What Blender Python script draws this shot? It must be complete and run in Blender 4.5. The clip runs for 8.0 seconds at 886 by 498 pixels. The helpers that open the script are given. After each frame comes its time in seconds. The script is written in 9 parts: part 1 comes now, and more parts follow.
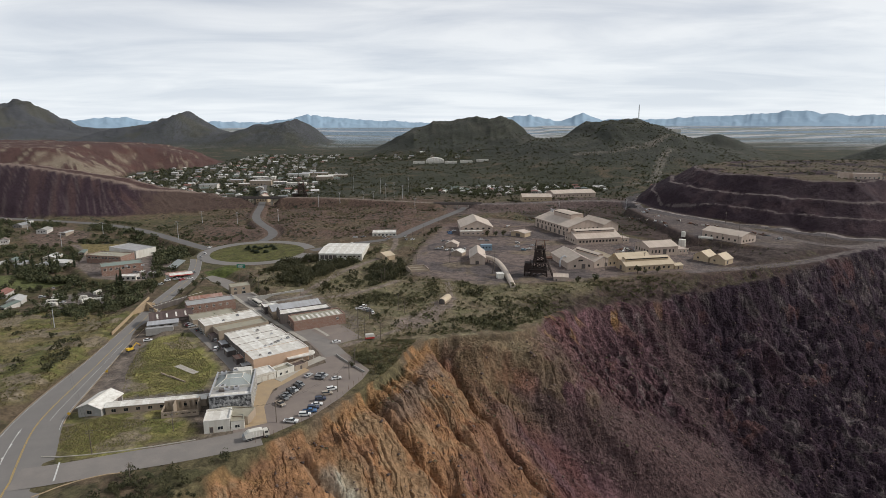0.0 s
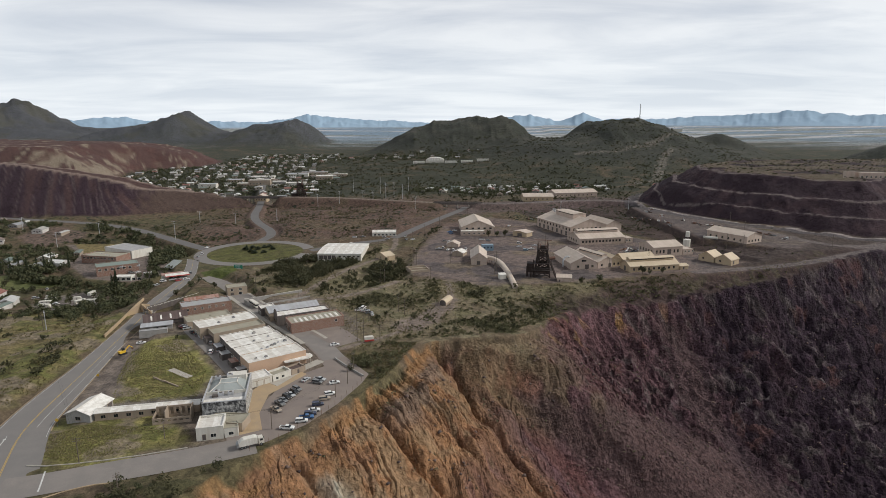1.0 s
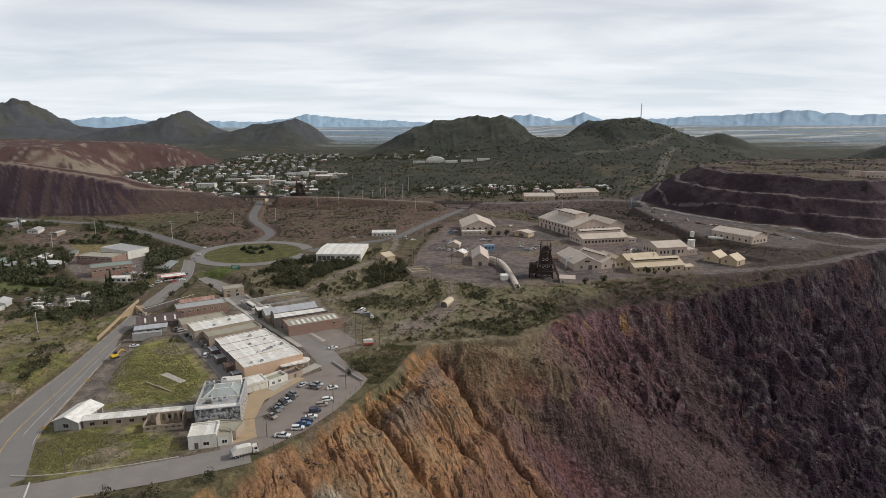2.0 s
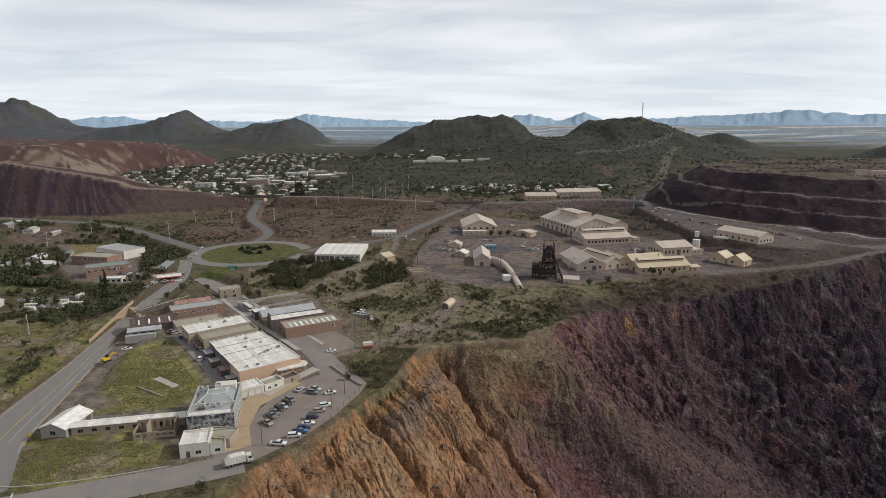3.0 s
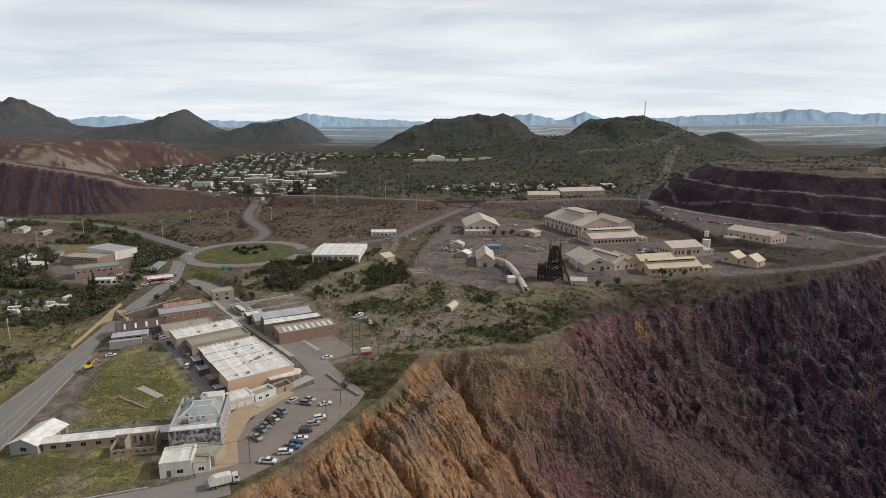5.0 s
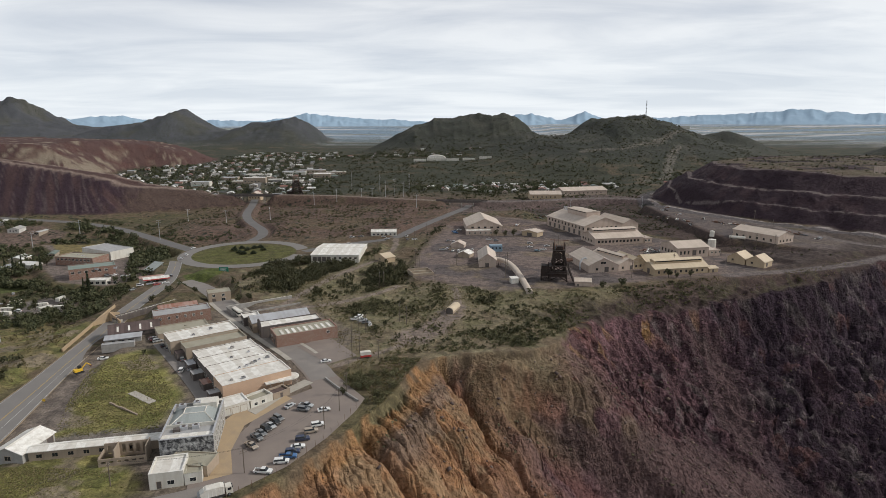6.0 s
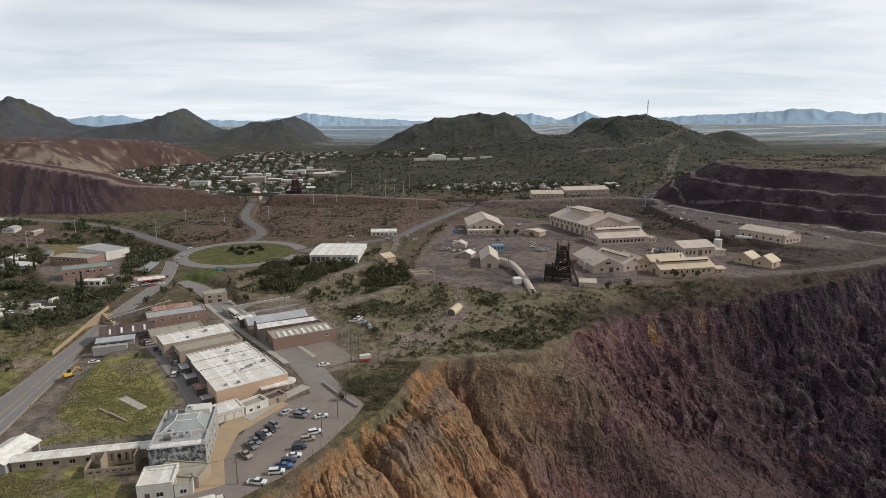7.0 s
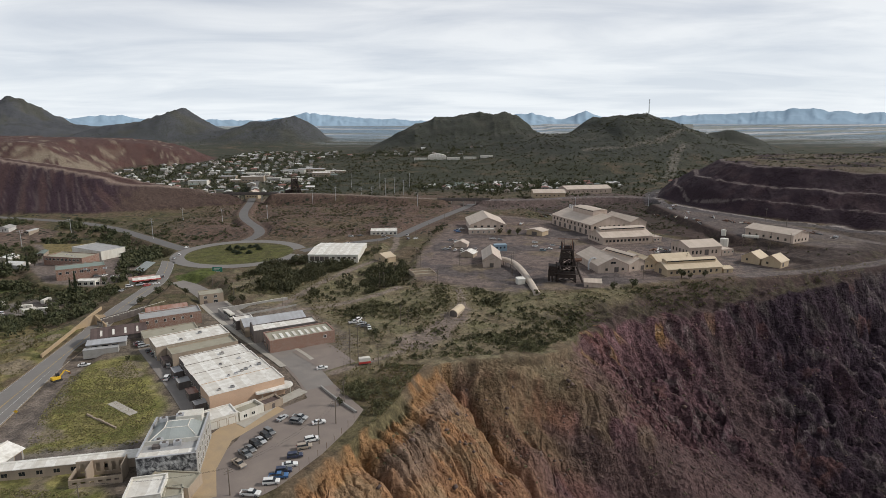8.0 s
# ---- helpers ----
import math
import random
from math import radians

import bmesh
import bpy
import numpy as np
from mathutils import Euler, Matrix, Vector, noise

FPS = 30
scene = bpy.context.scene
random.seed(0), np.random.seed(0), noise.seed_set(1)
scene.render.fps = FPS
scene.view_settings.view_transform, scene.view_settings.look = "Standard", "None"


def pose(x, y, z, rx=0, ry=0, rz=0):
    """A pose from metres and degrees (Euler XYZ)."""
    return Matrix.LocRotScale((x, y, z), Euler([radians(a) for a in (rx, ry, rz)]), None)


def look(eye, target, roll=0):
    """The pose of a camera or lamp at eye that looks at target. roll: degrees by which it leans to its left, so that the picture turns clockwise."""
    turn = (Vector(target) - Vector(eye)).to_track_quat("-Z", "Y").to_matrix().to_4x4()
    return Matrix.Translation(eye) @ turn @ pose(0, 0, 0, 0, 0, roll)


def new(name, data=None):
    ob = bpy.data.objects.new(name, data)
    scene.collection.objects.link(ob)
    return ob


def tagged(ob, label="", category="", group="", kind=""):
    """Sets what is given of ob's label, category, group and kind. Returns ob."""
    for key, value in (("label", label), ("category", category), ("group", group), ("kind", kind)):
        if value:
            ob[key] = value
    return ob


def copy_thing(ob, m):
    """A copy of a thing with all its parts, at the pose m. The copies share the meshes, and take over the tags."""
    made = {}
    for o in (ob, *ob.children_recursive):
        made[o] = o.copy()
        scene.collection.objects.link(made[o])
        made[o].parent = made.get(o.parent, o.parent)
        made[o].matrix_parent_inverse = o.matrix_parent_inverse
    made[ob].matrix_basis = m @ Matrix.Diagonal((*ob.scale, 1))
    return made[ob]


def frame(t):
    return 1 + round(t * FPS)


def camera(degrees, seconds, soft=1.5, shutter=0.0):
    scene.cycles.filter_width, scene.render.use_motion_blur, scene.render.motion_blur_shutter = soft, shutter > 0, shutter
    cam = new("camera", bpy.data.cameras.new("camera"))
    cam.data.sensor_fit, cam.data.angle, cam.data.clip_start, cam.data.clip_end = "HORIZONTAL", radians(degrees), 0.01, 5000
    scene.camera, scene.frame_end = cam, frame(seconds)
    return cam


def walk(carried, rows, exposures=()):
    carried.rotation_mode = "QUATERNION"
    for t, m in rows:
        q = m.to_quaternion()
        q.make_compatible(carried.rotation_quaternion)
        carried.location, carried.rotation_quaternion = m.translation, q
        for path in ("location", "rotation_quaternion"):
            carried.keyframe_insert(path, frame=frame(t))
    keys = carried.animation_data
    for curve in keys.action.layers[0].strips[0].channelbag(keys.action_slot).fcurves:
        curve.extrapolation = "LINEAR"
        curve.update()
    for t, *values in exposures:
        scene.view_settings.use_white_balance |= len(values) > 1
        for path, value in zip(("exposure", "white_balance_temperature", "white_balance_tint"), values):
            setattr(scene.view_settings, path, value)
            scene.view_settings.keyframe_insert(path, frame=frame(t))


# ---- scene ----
cam = camera(73.8, 8.0, 0.6)
PATH = [
    (0, (-0.567, 0.072, 113.141)), (0.5, (-0.85, 4.129, 112.262)), (1, (-1.225, 8.261, 111.491)),
    (1.5, (-1.487, 12.244, 110.893)), (3, (-2.658, 24.554, 108.408)), (3.5, (-2.957, 28.693, 107.721)),
    (4, (-3.277, 32.614, 106.999)), (4.5, (-3.614, 36.754, 106.027)), (6, (-4.889, 48.804, 103.52)),
    (6.5, (-5.40, 53.0, 102.70)), (7, (-5.80, 57.1, 101.74)), (7.5, (-6.30, 61.4, 100.73)), (8, (-6.731, 65.594, 99.523)),
]
walk(cam, [(t, pose(*eye, 78.0, 0, 0)) for t, eye in PATH], [(0, 0.0), (8, 0.0)])

# ---- daylight: high overcast, the sun a soft patch behind thin cloud ----
SUN_FROM = Vector((0.90, 0.10, 0.66)).normalized()
world = bpy.data.worlds.new("overcast_sky")
scene.world = world
world.use_nodes = True
wn, wl = world.node_tree.nodes, world.node_tree.links
wn.clear()


def wnode(kind, **values):
    n = wn.new(kind)
    for key, v in values.items():
        n.inputs[key].default_value = v
    return n


def wmath(op, a, b=None, clamp=False):
    n = wn.new("ShaderNodeMath")
    n.operation, n.use_clamp = op, clamp
    for i, v in enumerate((a, b)):
        if v is None:
            continue
        if isinstance(v, (int, float)):
            n.inputs[i].default_value = v
        else:
            wl.new(v, n.inputs[i])
    return n.outputs[0]


sky = wn.new("ShaderNodeTexSky")
sky.sky_type, sky.sun_disc = "NISHITA", False
sky.sun_elevation = math.asin(SUN_FROM.z)
sky.sun_rotation = math.atan2(SUN_FROM.x, SUN_FROM.y)
coords = wn.new("ShaderNodeTexCoord")
sep = wn.new("ShaderNodeSeparateXYZ")
wl.new(coords.outputs["Generated"], sep.inputs[0])
rise = wmath("MAXIMUM", sep.outputs[2], 0.0)
deck = wmath("ADD", rise, 0.10)
comb = wn.new("ShaderNodeCombineXYZ")
wl.new(wmath("MULTIPLY", wmath("DIVIDE", sep.outputs[0], deck), 0.55), comb.inputs[0])
wl.new(wmath("DIVIDE", sep.outputs[1], deck), comb.inputs[1])
billow = wnode("ShaderNodeTexNoise", Scale=1.1, Detail=7.0, Roughness=0.55, Distortion=0.5)
wl.new(comb.outputs[0], billow.inputs["Vector"])
wide = wnode("ShaderNodeTexNoise", Scale=0.33, Detail=3.0, Roughness=0.5)
wl.new(comb.outputs[0], wide.inputs["Vector"])
mixed = wmath("ADD", wmath("MULTIPLY", billow.outputs[0], 0.6), wmath("MULTIPLY", wide.outputs[0], 0.55))
ramp = wn.new("ShaderNodeValToRGB")
ramp.color_ramp.elements[0].position, ramp.color_ramp.elements[0].color = 0.46, (0.57, 0.62, 0.71, 1)
ramp.color_ramp.elements[1].position, ramp.color_ramp.elements[1].color = 0.66, (0.93, 0.95, 0.98, 1)
wl.new(mixed, ramp.inputs[0])
# thinner, paler cloud towards the horizon
low = wn.new("ShaderNodeMix")
low.data_type = "RGBA"
wl.new(wmath("MULTIPLY", wmath("SUBTRACT", 0.20, rise), 3.2, True), low.inputs[0])
wl.new(ramp.outputs[0], low.inputs[6])
low.inputs[7].default_value = (0.83, 0.90, 0.96, 1)
clear_bg, cloud_bg = wnode("ShaderNodeBackground", Strength=0.10), wnode("ShaderNodeBackground", Strength=1.0)
wl.new(sky.outputs[0], clear_bg.inputs[0])
# the deck is greyer overhead, where it is thickest
thick = wn.new("ShaderNodeMix")
thick.data_type, thick.blend_type = "RGBA", "MULTIPLY"
thick.inputs[0].default_value = 1.0
wl.new(low.outputs[2], thick.inputs[6])
grey = wn.new("ShaderNodeCombineColor")
for i in range(3):
    wl.new(wmath("SUBTRACT", 1.06, wmath("MULTIPLY", rise, 0.72)), grey.inputs[i])
wl.new(grey.outputs[0], thick.inputs[7])
wl.new(thick.outputs[2], cloud_bg.inputs[0])
cover = wnode("ShaderNodeMixShader", Fac=0.93)
wl.new(clear_bg.outputs[0], cover.inputs[1])
wl.new(cloud_bg.outputs[0], cover.inputs[2])
wout = wn.new("ShaderNodeOutputWorld")
wl.new(cover.outputs[0], wout.inputs[0])

sun = new("sun", bpy.data.lights.new("sun", "SUN"))
sun.data.energy, sun.data.angle, sun.data.color = 2.8, radians(5), (1.0, 0.95, 0.88)
sun.matrix_world = look(SUN_FROM * 300, (0, 0, 0))


# ---- materials ----
def material(name, build):
    m = bpy.data.materials.new(name)
    m.use_nodes = True
    nt = m.node_tree
    build(nt.nodes, nt.links, nt.nodes["Principled BSDF"])
    return m


def coord(n, l, scale, where="Object"):
    """Coordinates in metres, stretched."""
    tc = n.new("ShaderNodeTexCoord")
    mp = n.new("ShaderNodeMapping")
    mp.inputs["Scale"].default_value = scale if isinstance(scale, tuple) else (scale,) * 3
    l.new(tc.outputs[where], mp.inputs["Vector"])
    return mp.outputs[0]


def noise_tex(n, l, vec, scale=1.0, detail=4.0, rough=0.55, distort=0.0):
    t = n.new("ShaderNodeTexNoise")
    t.inputs["Scale"].default_value, t.inputs["Detail"].default_value = scale, detail
    t.inputs["Roughness"].default_value, t.inputs["Distortion"].default_value = rough, distort
    l.new(vec, t.inputs["Vector"])
    return t.outputs[0]


def mix_rgb(n, l, fac, a, b, mode="MIX"):
    x = n.new("ShaderNodeMix")
    x.data_type, x.blend_type = "RGBA", mode
    for i, v in ((0, fac), (6, a), (7, b)):
        if isinstance(v, (int, float)):
            x.inputs[i].default_value = v
        elif isinstance(v, tuple):
            x.inputs[i].default_value = (*v, 1)
        else:
            l.new(v, x.inputs[i])
    return x.outputs[2]


def ramp_of(n, l, fac, lo, hi, a=0.0, b=1.0):
    r = n.new("ShaderNodeMapRange")
    r.inputs[1].default_value, r.inputs[2].default_value, r.inputs[3].default_value, r.inputs[4].default_value = lo, hi, a, b
    l.new(fac, r.inputs[0])
    return r.outputs[0]


def bump(n, l, bsdf, height, strength, distance):
    b = n.new("ShaderNodeBump")
    b.inputs["Strength"].default_value, b.inputs["Distance"].default_value = strength, distance
    l.new(height, b.inputs["Height"])
    l.new(b.outputs[0], bsdf.inputs["Normal"])


def worn(name, colour, dirt, rough=0.8, amount=0.5, size=3.0, metal=0.0, streak=False, vary=0.0, sheets=0.0):
    """A painted, plastered or mineral surface: fine grain, and stains of a metre or so."""
    def build(n, l, bsdf):
        fine = noise_tex(n, l, coord(n, l, 1.0), 2.4, 5.0, 0.65)
        big = noise_tex(n, l, coord(n, l, (1 / size, 1 / size, 0.25 / size if streak else 1 / size)), 1.0, 5.0, 0.6, 0.4)
        c = mix_rgb(n, l, ramp_of(n, l, big, 0.42, 0.72, 0.0, amount), colour, dirt)
        c = mix_rgb(n, l, ramp_of(n, l, fine, 0.3, 0.75, 0.0, 0.35), c, tuple(0.62 * v for v in colour))
        if sheets:
            # roofing laid in sheets, each aged in its own way
            tc, sx, wt = n.new("ShaderNodeTexCoord"), n.new("ShaderNodeSeparateXYZ"), n.new("ShaderNodeTexWhiteNoise")
            l.new(tc.outputs["Object"], sx.inputs[0])
            fl = n.new("ShaderNodeMath")
            fl.operation = "SNAP"
            fl.inputs[1].default_value = sheets
            l.new(sx.outputs[0], fl.inputs[0])
            wt.noise_dimensions = "1D"
            l.new(fl.outputs[0], wt.inputs["W"])
            c = mix_rgb(n, l, ramp_of(n, l, wt.outputs[0], 0.2, 1.0, 0.0, 0.5), c, dirt)
        if vary:
            oi = n.new("ShaderNodeObjectInfo")
            c = mix_rgb(n, l, ramp_of(n, l, oi.outputs["Random"], 0, 1, 0, vary), c, dirt)
        l.new(c, bsdf.inputs["Base Color"])
        bsdf.inputs["Roughness"].default_value, bsdf.inputs["Metallic"].default_value = rough, metal
        bump(n, l, bsdf, fine, 0.25, 0.03)
    return material(name, build)


def from_attribute(name, grain, depth, rough=0.95):
    """Soil and rock: the colour of each zone of the land, haze included far off, broken up by stones, clods and grain.
    """
    def build(n, l, bsdf):
        at = n.new("ShaderNodeAttribute")
        at.attribute_name = "land_colour"
        p = coord(n, l, 1.0)
        a = noise_tex(n, l, p, 1 / grain, 6.0, 0.7)
        b = noise_tex(n, l, p, 0.22 / grain, 5.0, 0.6, 0.6)
        grains = mix_rgb(n, l, ramp_of(n, l, a, 0.3, 0.7), (0.55, 0.54, 0.52), (1.45, 1.45, 1.45))
        grains = mix_rgb(n, l, ramp_of(n, l, at.outputs["Alpha"], 0.0, 0.5, 0.0, 0.6), grains, (1.0, 1.0, 1.0))
        c = mix_rgb(n, l, 1.0, at.outputs["Color"], grains, "MULTIPLY")
        patches = mix_rgb(n, l, ramp_of(n, l, b, 0.35, 0.68), (0.60, 0.60, 0.60), (1.34, 1.32, 1.28))
        c = mix_rgb(n, l, 1.0, c, mix_rgb(n, l, ramp_of(n, l, at.outputs["Alpha"], 0.0, 0.5, 0.0, 0.85), patches, (1.0, 1.0, 1.0)), "MULTIPLY")
        # bare rock: broken facets drawn out down the fall of the face, with stones of differing tone
        turn = n.new("ShaderNodeMapping")
        turn.inputs["Rotation"].default_value = (0, radians(45), radians(20))
        l.new(p, turn.inputs["Vector"])
        drawn = n.new("ShaderNodeMapping")
        drawn.inputs["Scale"].default_value = (0.45, 0.75, 0.75)
        l.new(turn.outputs[0], drawn.inputs["Vector"])
        facet = n.new("ShaderNodeTexVoronoi")
        facet.inputs["Scale"].default_value = 0.8
        l.new(drawn.outputs[0], facet.inputs["Vector"])
        stone = n.new("ShaderNodeTexVoronoi")
        stone.inputs["Scale"].default_value = 0.75
        l.new(p, stone.inputs["Vector"])
        tone = n.new("ShaderNodeSeparateColor")
        l.new(stone.outputs["Color"], tone.inputs[0])
        speck = mix_rgb(n, l, ramp_of(n, l, tone.outputs[0], 0.0, 1.0), (0.72, 0.72, 0.72), (1.32, 1.30, 1.28))
        c = mix_rgb(n, l, at.outputs["Alpha"], c, mix_rgb(n, l, 1.0, c, speck, "MULTIPLY"))
        # runnels down the face: thin dark lines put rill shade into the colour
        def runnels(wide, size, seed):
            lay = n.new("ShaderNodeMapping")
            lay.inputs["Rotation"].default_value = (0, 0, radians(20))
            l.new(p, lay.inputs["Vector"])
            pull = n.new("ShaderNodeMapping")
            pull.inputs["Scale"].default_value = (0.62 / size, 1 / size, 0.62 / size)
            pull.inputs["Location"].default_value = (seed, 3 * seed, 0)
            l.new(lay.outputs[0], pull.inputs["Vector"])
            t = noise_tex(n, l, pull.outputs[0], 1.0, 3.0, 0.55, 0.5)
            off = n.new("ShaderNodeMath")
            off.operation = "SUBTRACT"
            off.inputs[1].default_value = 0.5
            l.new(t, off.inputs[0])
            size_of = n.new("ShaderNodeMath")
            size_of.operation = "ABSOLUTE"
            l.new(off.outputs[0], size_of.inputs[0])
            return ramp_of(n, l, size_of.outputs[0], 0.0, wide)
        lines, ribs = runnels(0.065, 2.3, 1.0), runnels(0.09, 1.7, 5.0)
        rill_shade = mix_rgb(n, l, lines, (0.62, 0.60, 0.58), (1.08, 1.08, 1.08))
        where = ramp_of(n, l, noise_tex(n, l, p, 0.05, 3.0, 0.5), 0.38, 0.56, 0.12, 1.0)
        fade = n.new("ShaderNodeMath")
        fade.operation = "MULTIPLY"
        l.new(where, fade.inputs[0])
        l.new(ramp_of(n, l, at.outputs["Alpha"], 0.0, 0.5), fade.inputs[1])
        c = mix_rgb(n, l, fade.outputs[0], c, mix_rgb(n, l, 1.0, c, rill_shade, "MULTIPLY"))
        # low shrubs, each a dark spot, as thick as the land's cover says
        share = n.new("ShaderNodeAttribute")
        share.attribute_name = "cover"
        for size, far_in, near_in in ((6.5, 0.46, 0.26), (3.4, 0.50, 0.28)):
            shrub = n.new("ShaderNodeTexVoronoi")
            shrub.inputs["Scale"].default_value = 1 / size
            l.new(p, shrub.inputs["Vector"])
            pick = n.new("ShaderNodeSeparateColor")
            l.new(shrub.outputs["Color"], pick.inputs[0])
            has = n.new("ShaderNodeMath")
            has.operation = "LESS_THAN"
            l.new(pick.outputs[0], has.inputs[0])
            l.new(share.outputs["Fac"], has.inputs[1])
            spot = n.new("ShaderNodeMath")
            spot.operation = "MULTIPLY"
            l.new(has.outputs[0], spot.inputs[0])
            l.new(ramp_of(n, l, shrub.outputs["Distance"], near_in, far_in, 1.0, 0.0), spot.inputs[1])
            c = mix_rgb(n, l, spot.outputs[0], c, mix_rgb(n, l, pick.outputs[1], (0.015, 0.020, 0.014), (0.045, 0.050, 0.033)))
        l.new(c, bsdf.inputs["Base Color"])
        bsdf.inputs["Roughness"].default_value = rough
        bsdf.inputs["Specular IOR Level"].default_value = 0.15
        both = n.new("ShaderNodeMath")
        both.operation = "MULTIPLY_ADD"
        l.new(facet.outputs["Distance"], both.inputs[0])
        l.new(stone.outputs["Distance"], both.inputs[1])
        l.new(facet.outputs["Distance"], both.inputs[2])
        rough_rock = n.new("ShaderNodeMath")
        rough_rock.operation = "MULTIPLY_ADD"
        l.new(both.outputs[0], rough_rock.inputs[0])
        l.new(ramp_of(n, l, at.outputs["Alpha"], 0.0, 1.0, 0.0, 1.6), rough_rock.inputs[1])
        l.new(a, rough_rock.inputs[2])
        ribbed = n.new("ShaderNodeMath")
        ribbed.operation = "MULTIPLY_ADD"
        l.new(ribs, ribbed.inputs[0])
        l.new(fade.outputs[0], ribbed.inputs[1])
        l.new(rough_rock.outputs[0], ribbed.inputs[2])
        bump(n, l, bsdf, ribbed.outputs[0], 0.8, depth)
    return material(name, build)


def painted(name, rough=0.35, metal=0.0):
    """Vehicle paint, its colour taken from the object."""
    def build(n, l, bsdf):
        oi = n.new("ShaderNodeObjectInfo")
        g = noise_tex(n, l, coord(n, l, 1.0), 1.5, 4.0)
        l.new(mix_rgb(n, l, ramp_of(n, l, g, 0.45, 0.75, 0, 0.25), oi.outputs["Color"], (0.3, 0.27, 0.23)), bsdf.inputs["Base Color"])
        bsdf.inputs["Roughness"].default_value, bsdf.inputs["Metallic"].default_value = rough, metal
    return material(name, build)


def foliage(name, dark, light):
    def build(n, l, bsdf):
        geo = n.new("ShaderNodeNewGeometry")
        p = noise_tex(n, l, coord(n, l, 1.0), 0.16, 3.0)
        c = mix_rgb(n, l, ramp_of(n, l, geo.outputs["Random Per Island"], 0, 1), dark, light)
        c = mix_rgb(n, l, ramp_of(n, l, p, 0.4, 0.62, 0, 0.6), c, tuple(0.55 * a + 0.45 * b for a, b in zip(dark, (0.17, 0.15, 0.07))))
        l.new(c, bsdf.inputs["Base Color"])
        bsdf.inputs["Roughness"].default_value = 0.75
        bsdf.inputs["Specular IOR Level"].default_value = 0.2
    return material(name, build)


LAND = from_attribute("land", 0.9, 0.45)
ASPHALT = worn("old_asphalt", (0.215, 0.195, 0.18), (0.28, 0.25, 0.225), 0.9, 0.7, 7.0)
ASPHALT_DARK = worn("highway_asphalt", (0.188, 0.176, 0.167), (0.235, 0.218, 0.20), 0.9, 0.6, 9.0)
ROAD_GREY = worn("road_asphalt", (0.125, 0.119, 0.116), (0.17, 0.158, 0.15), 0.9, 0.6, 9.0)
LOT = worn("gravelly_asphalt", (0.215, 0.178, 0.158), (0.275, 0.23, 0.195), 0.95, 0.8, 8.0)
CONCRETE = worn("concrete", (0.42, 0.39, 0.34), (0.30, 0.27, 0.23), 0.9, 0.7, 3.0)
TAN_CONCRETE = worn("tan_concrete", (0.42, 0.31, 0.19), (0.32, 0.25, 0.18), 0.9, 0.8, 5.0)
LINE_WHITE = worn("road_paint_white", (0.62, 0.62, 0.60), (0.3, 0.3, 0.3), 0.8, 0.5, 2.0)
LINE_YELLOW = worn("road_paint_yellow", (0.55, 0.36, 0.08), (0.3, 0.25, 0.14), 0.8, 0.5, 2.0)
WHITE_ROOF = worn("white_coated_roof", (0.84, 0.825, 0.78), (0.50, 0.46, 0.40), 0.8, 0.95, 2.2, vary=0.15, sheets=2.7)
CREAM_ROOF = worn("cream_sheet_roof", (0.59, 0.50, 0.43), (0.42, 0.35, 0.28), 0.7, 0.8, 5.0, vary=0.3, sheets=1.1)
YELLOW_ROOF = worn("yellowed_sheet_roof", (0.60, 0.50, 0.36), (0.46, 0.37, 0.26), 0.7, 0.7, 4.0, vary=0.2, sheets=1.1)
TIN_ROOF = worn("galvanised_roof", (0.50, 0.51, 0.53), (0.34, 0.33, 0.33), 0.5, 0.7, 4.0, 0.2, sheets=1.1)
GREY_ROOF = worn("grey_felt_roof", (0.38, 0.38, 0.38), (0.25, 0.24, 0.23), 0.85, 0.7, 3.0, vary=0.2)
BROWN_ROOF = worn("brown_sheet_roof", (0.075, 0.05, 0.045), (0.14, 0.10, 0.09), 0.7, 0.6, 3.0, sheets=1.1)
RUST_ROOF = worn("rusty_sheet_roof", (0.28, 0.13, 0.09), (0.40, 0.30, 0.26), 0.8, 0.8, 3.0, sheets=1.1)
TAN_ROOF = worn("tan_gravel_roof", (0.36, 0.34, 0.27), (0.26, 0.23, 0.17), 0.95, 0.8, 4.0, vary=0.2)
PEACH = worn("peach_stucco", (0.56, 0.385, 0.27), (0.45, 0.32, 0.23), 0.9, 0.5, 3.0)
CREAM_WALL = worn("cream_stucco", (0.51, 0.41, 0.345), (0.36, 0.29, 0.23), 0.9, 0.7, 3.0, streak=True)
YELLOW_WALL = worn("yellow_stucco", (0.48, 0.375, 0.255), (0.36, 0.28, 0.18), 0.9, 0.6, 3.0, streak=True)
WHITE_WALL = worn("white_stucco", (0.66, 0.64, 0.58), (0.45, 0.40, 0.33), 0.9, 0.6, 2.5, streak=True)
GREY_WALL = worn("grey_block_wall", (0.34, 0.33, 0.31), (0.22, 0.20, 0.19), 0.9, 0.6, 2.0)
TAN_WALL = worn("tan_plaster_wall", (0.36, 0.29, 0.22), (0.25, 0.20, 0.16), 0.9, 0.7, 2.5, streak=True)
DARK_WALL = worn("dark_weathered_wall", (0.10, 0.085, 0.08), (0.18, 0.15, 0.13), 0.9, 0.7, 2.0, streak=True)
BLUE_SHEET = worn("blue_grey_sheet_roof", (0.345, 0.375, 0.365), (0.24, 0.26, 0.25), 0.75, 0.5, 4.0, sheets=1.1)
GREEN_ROOF = worn("green_grey_roof", (0.20, 0.25, 0.22), (0.30, 0.31, 0.28), 0.8, 0.6, 4.0)
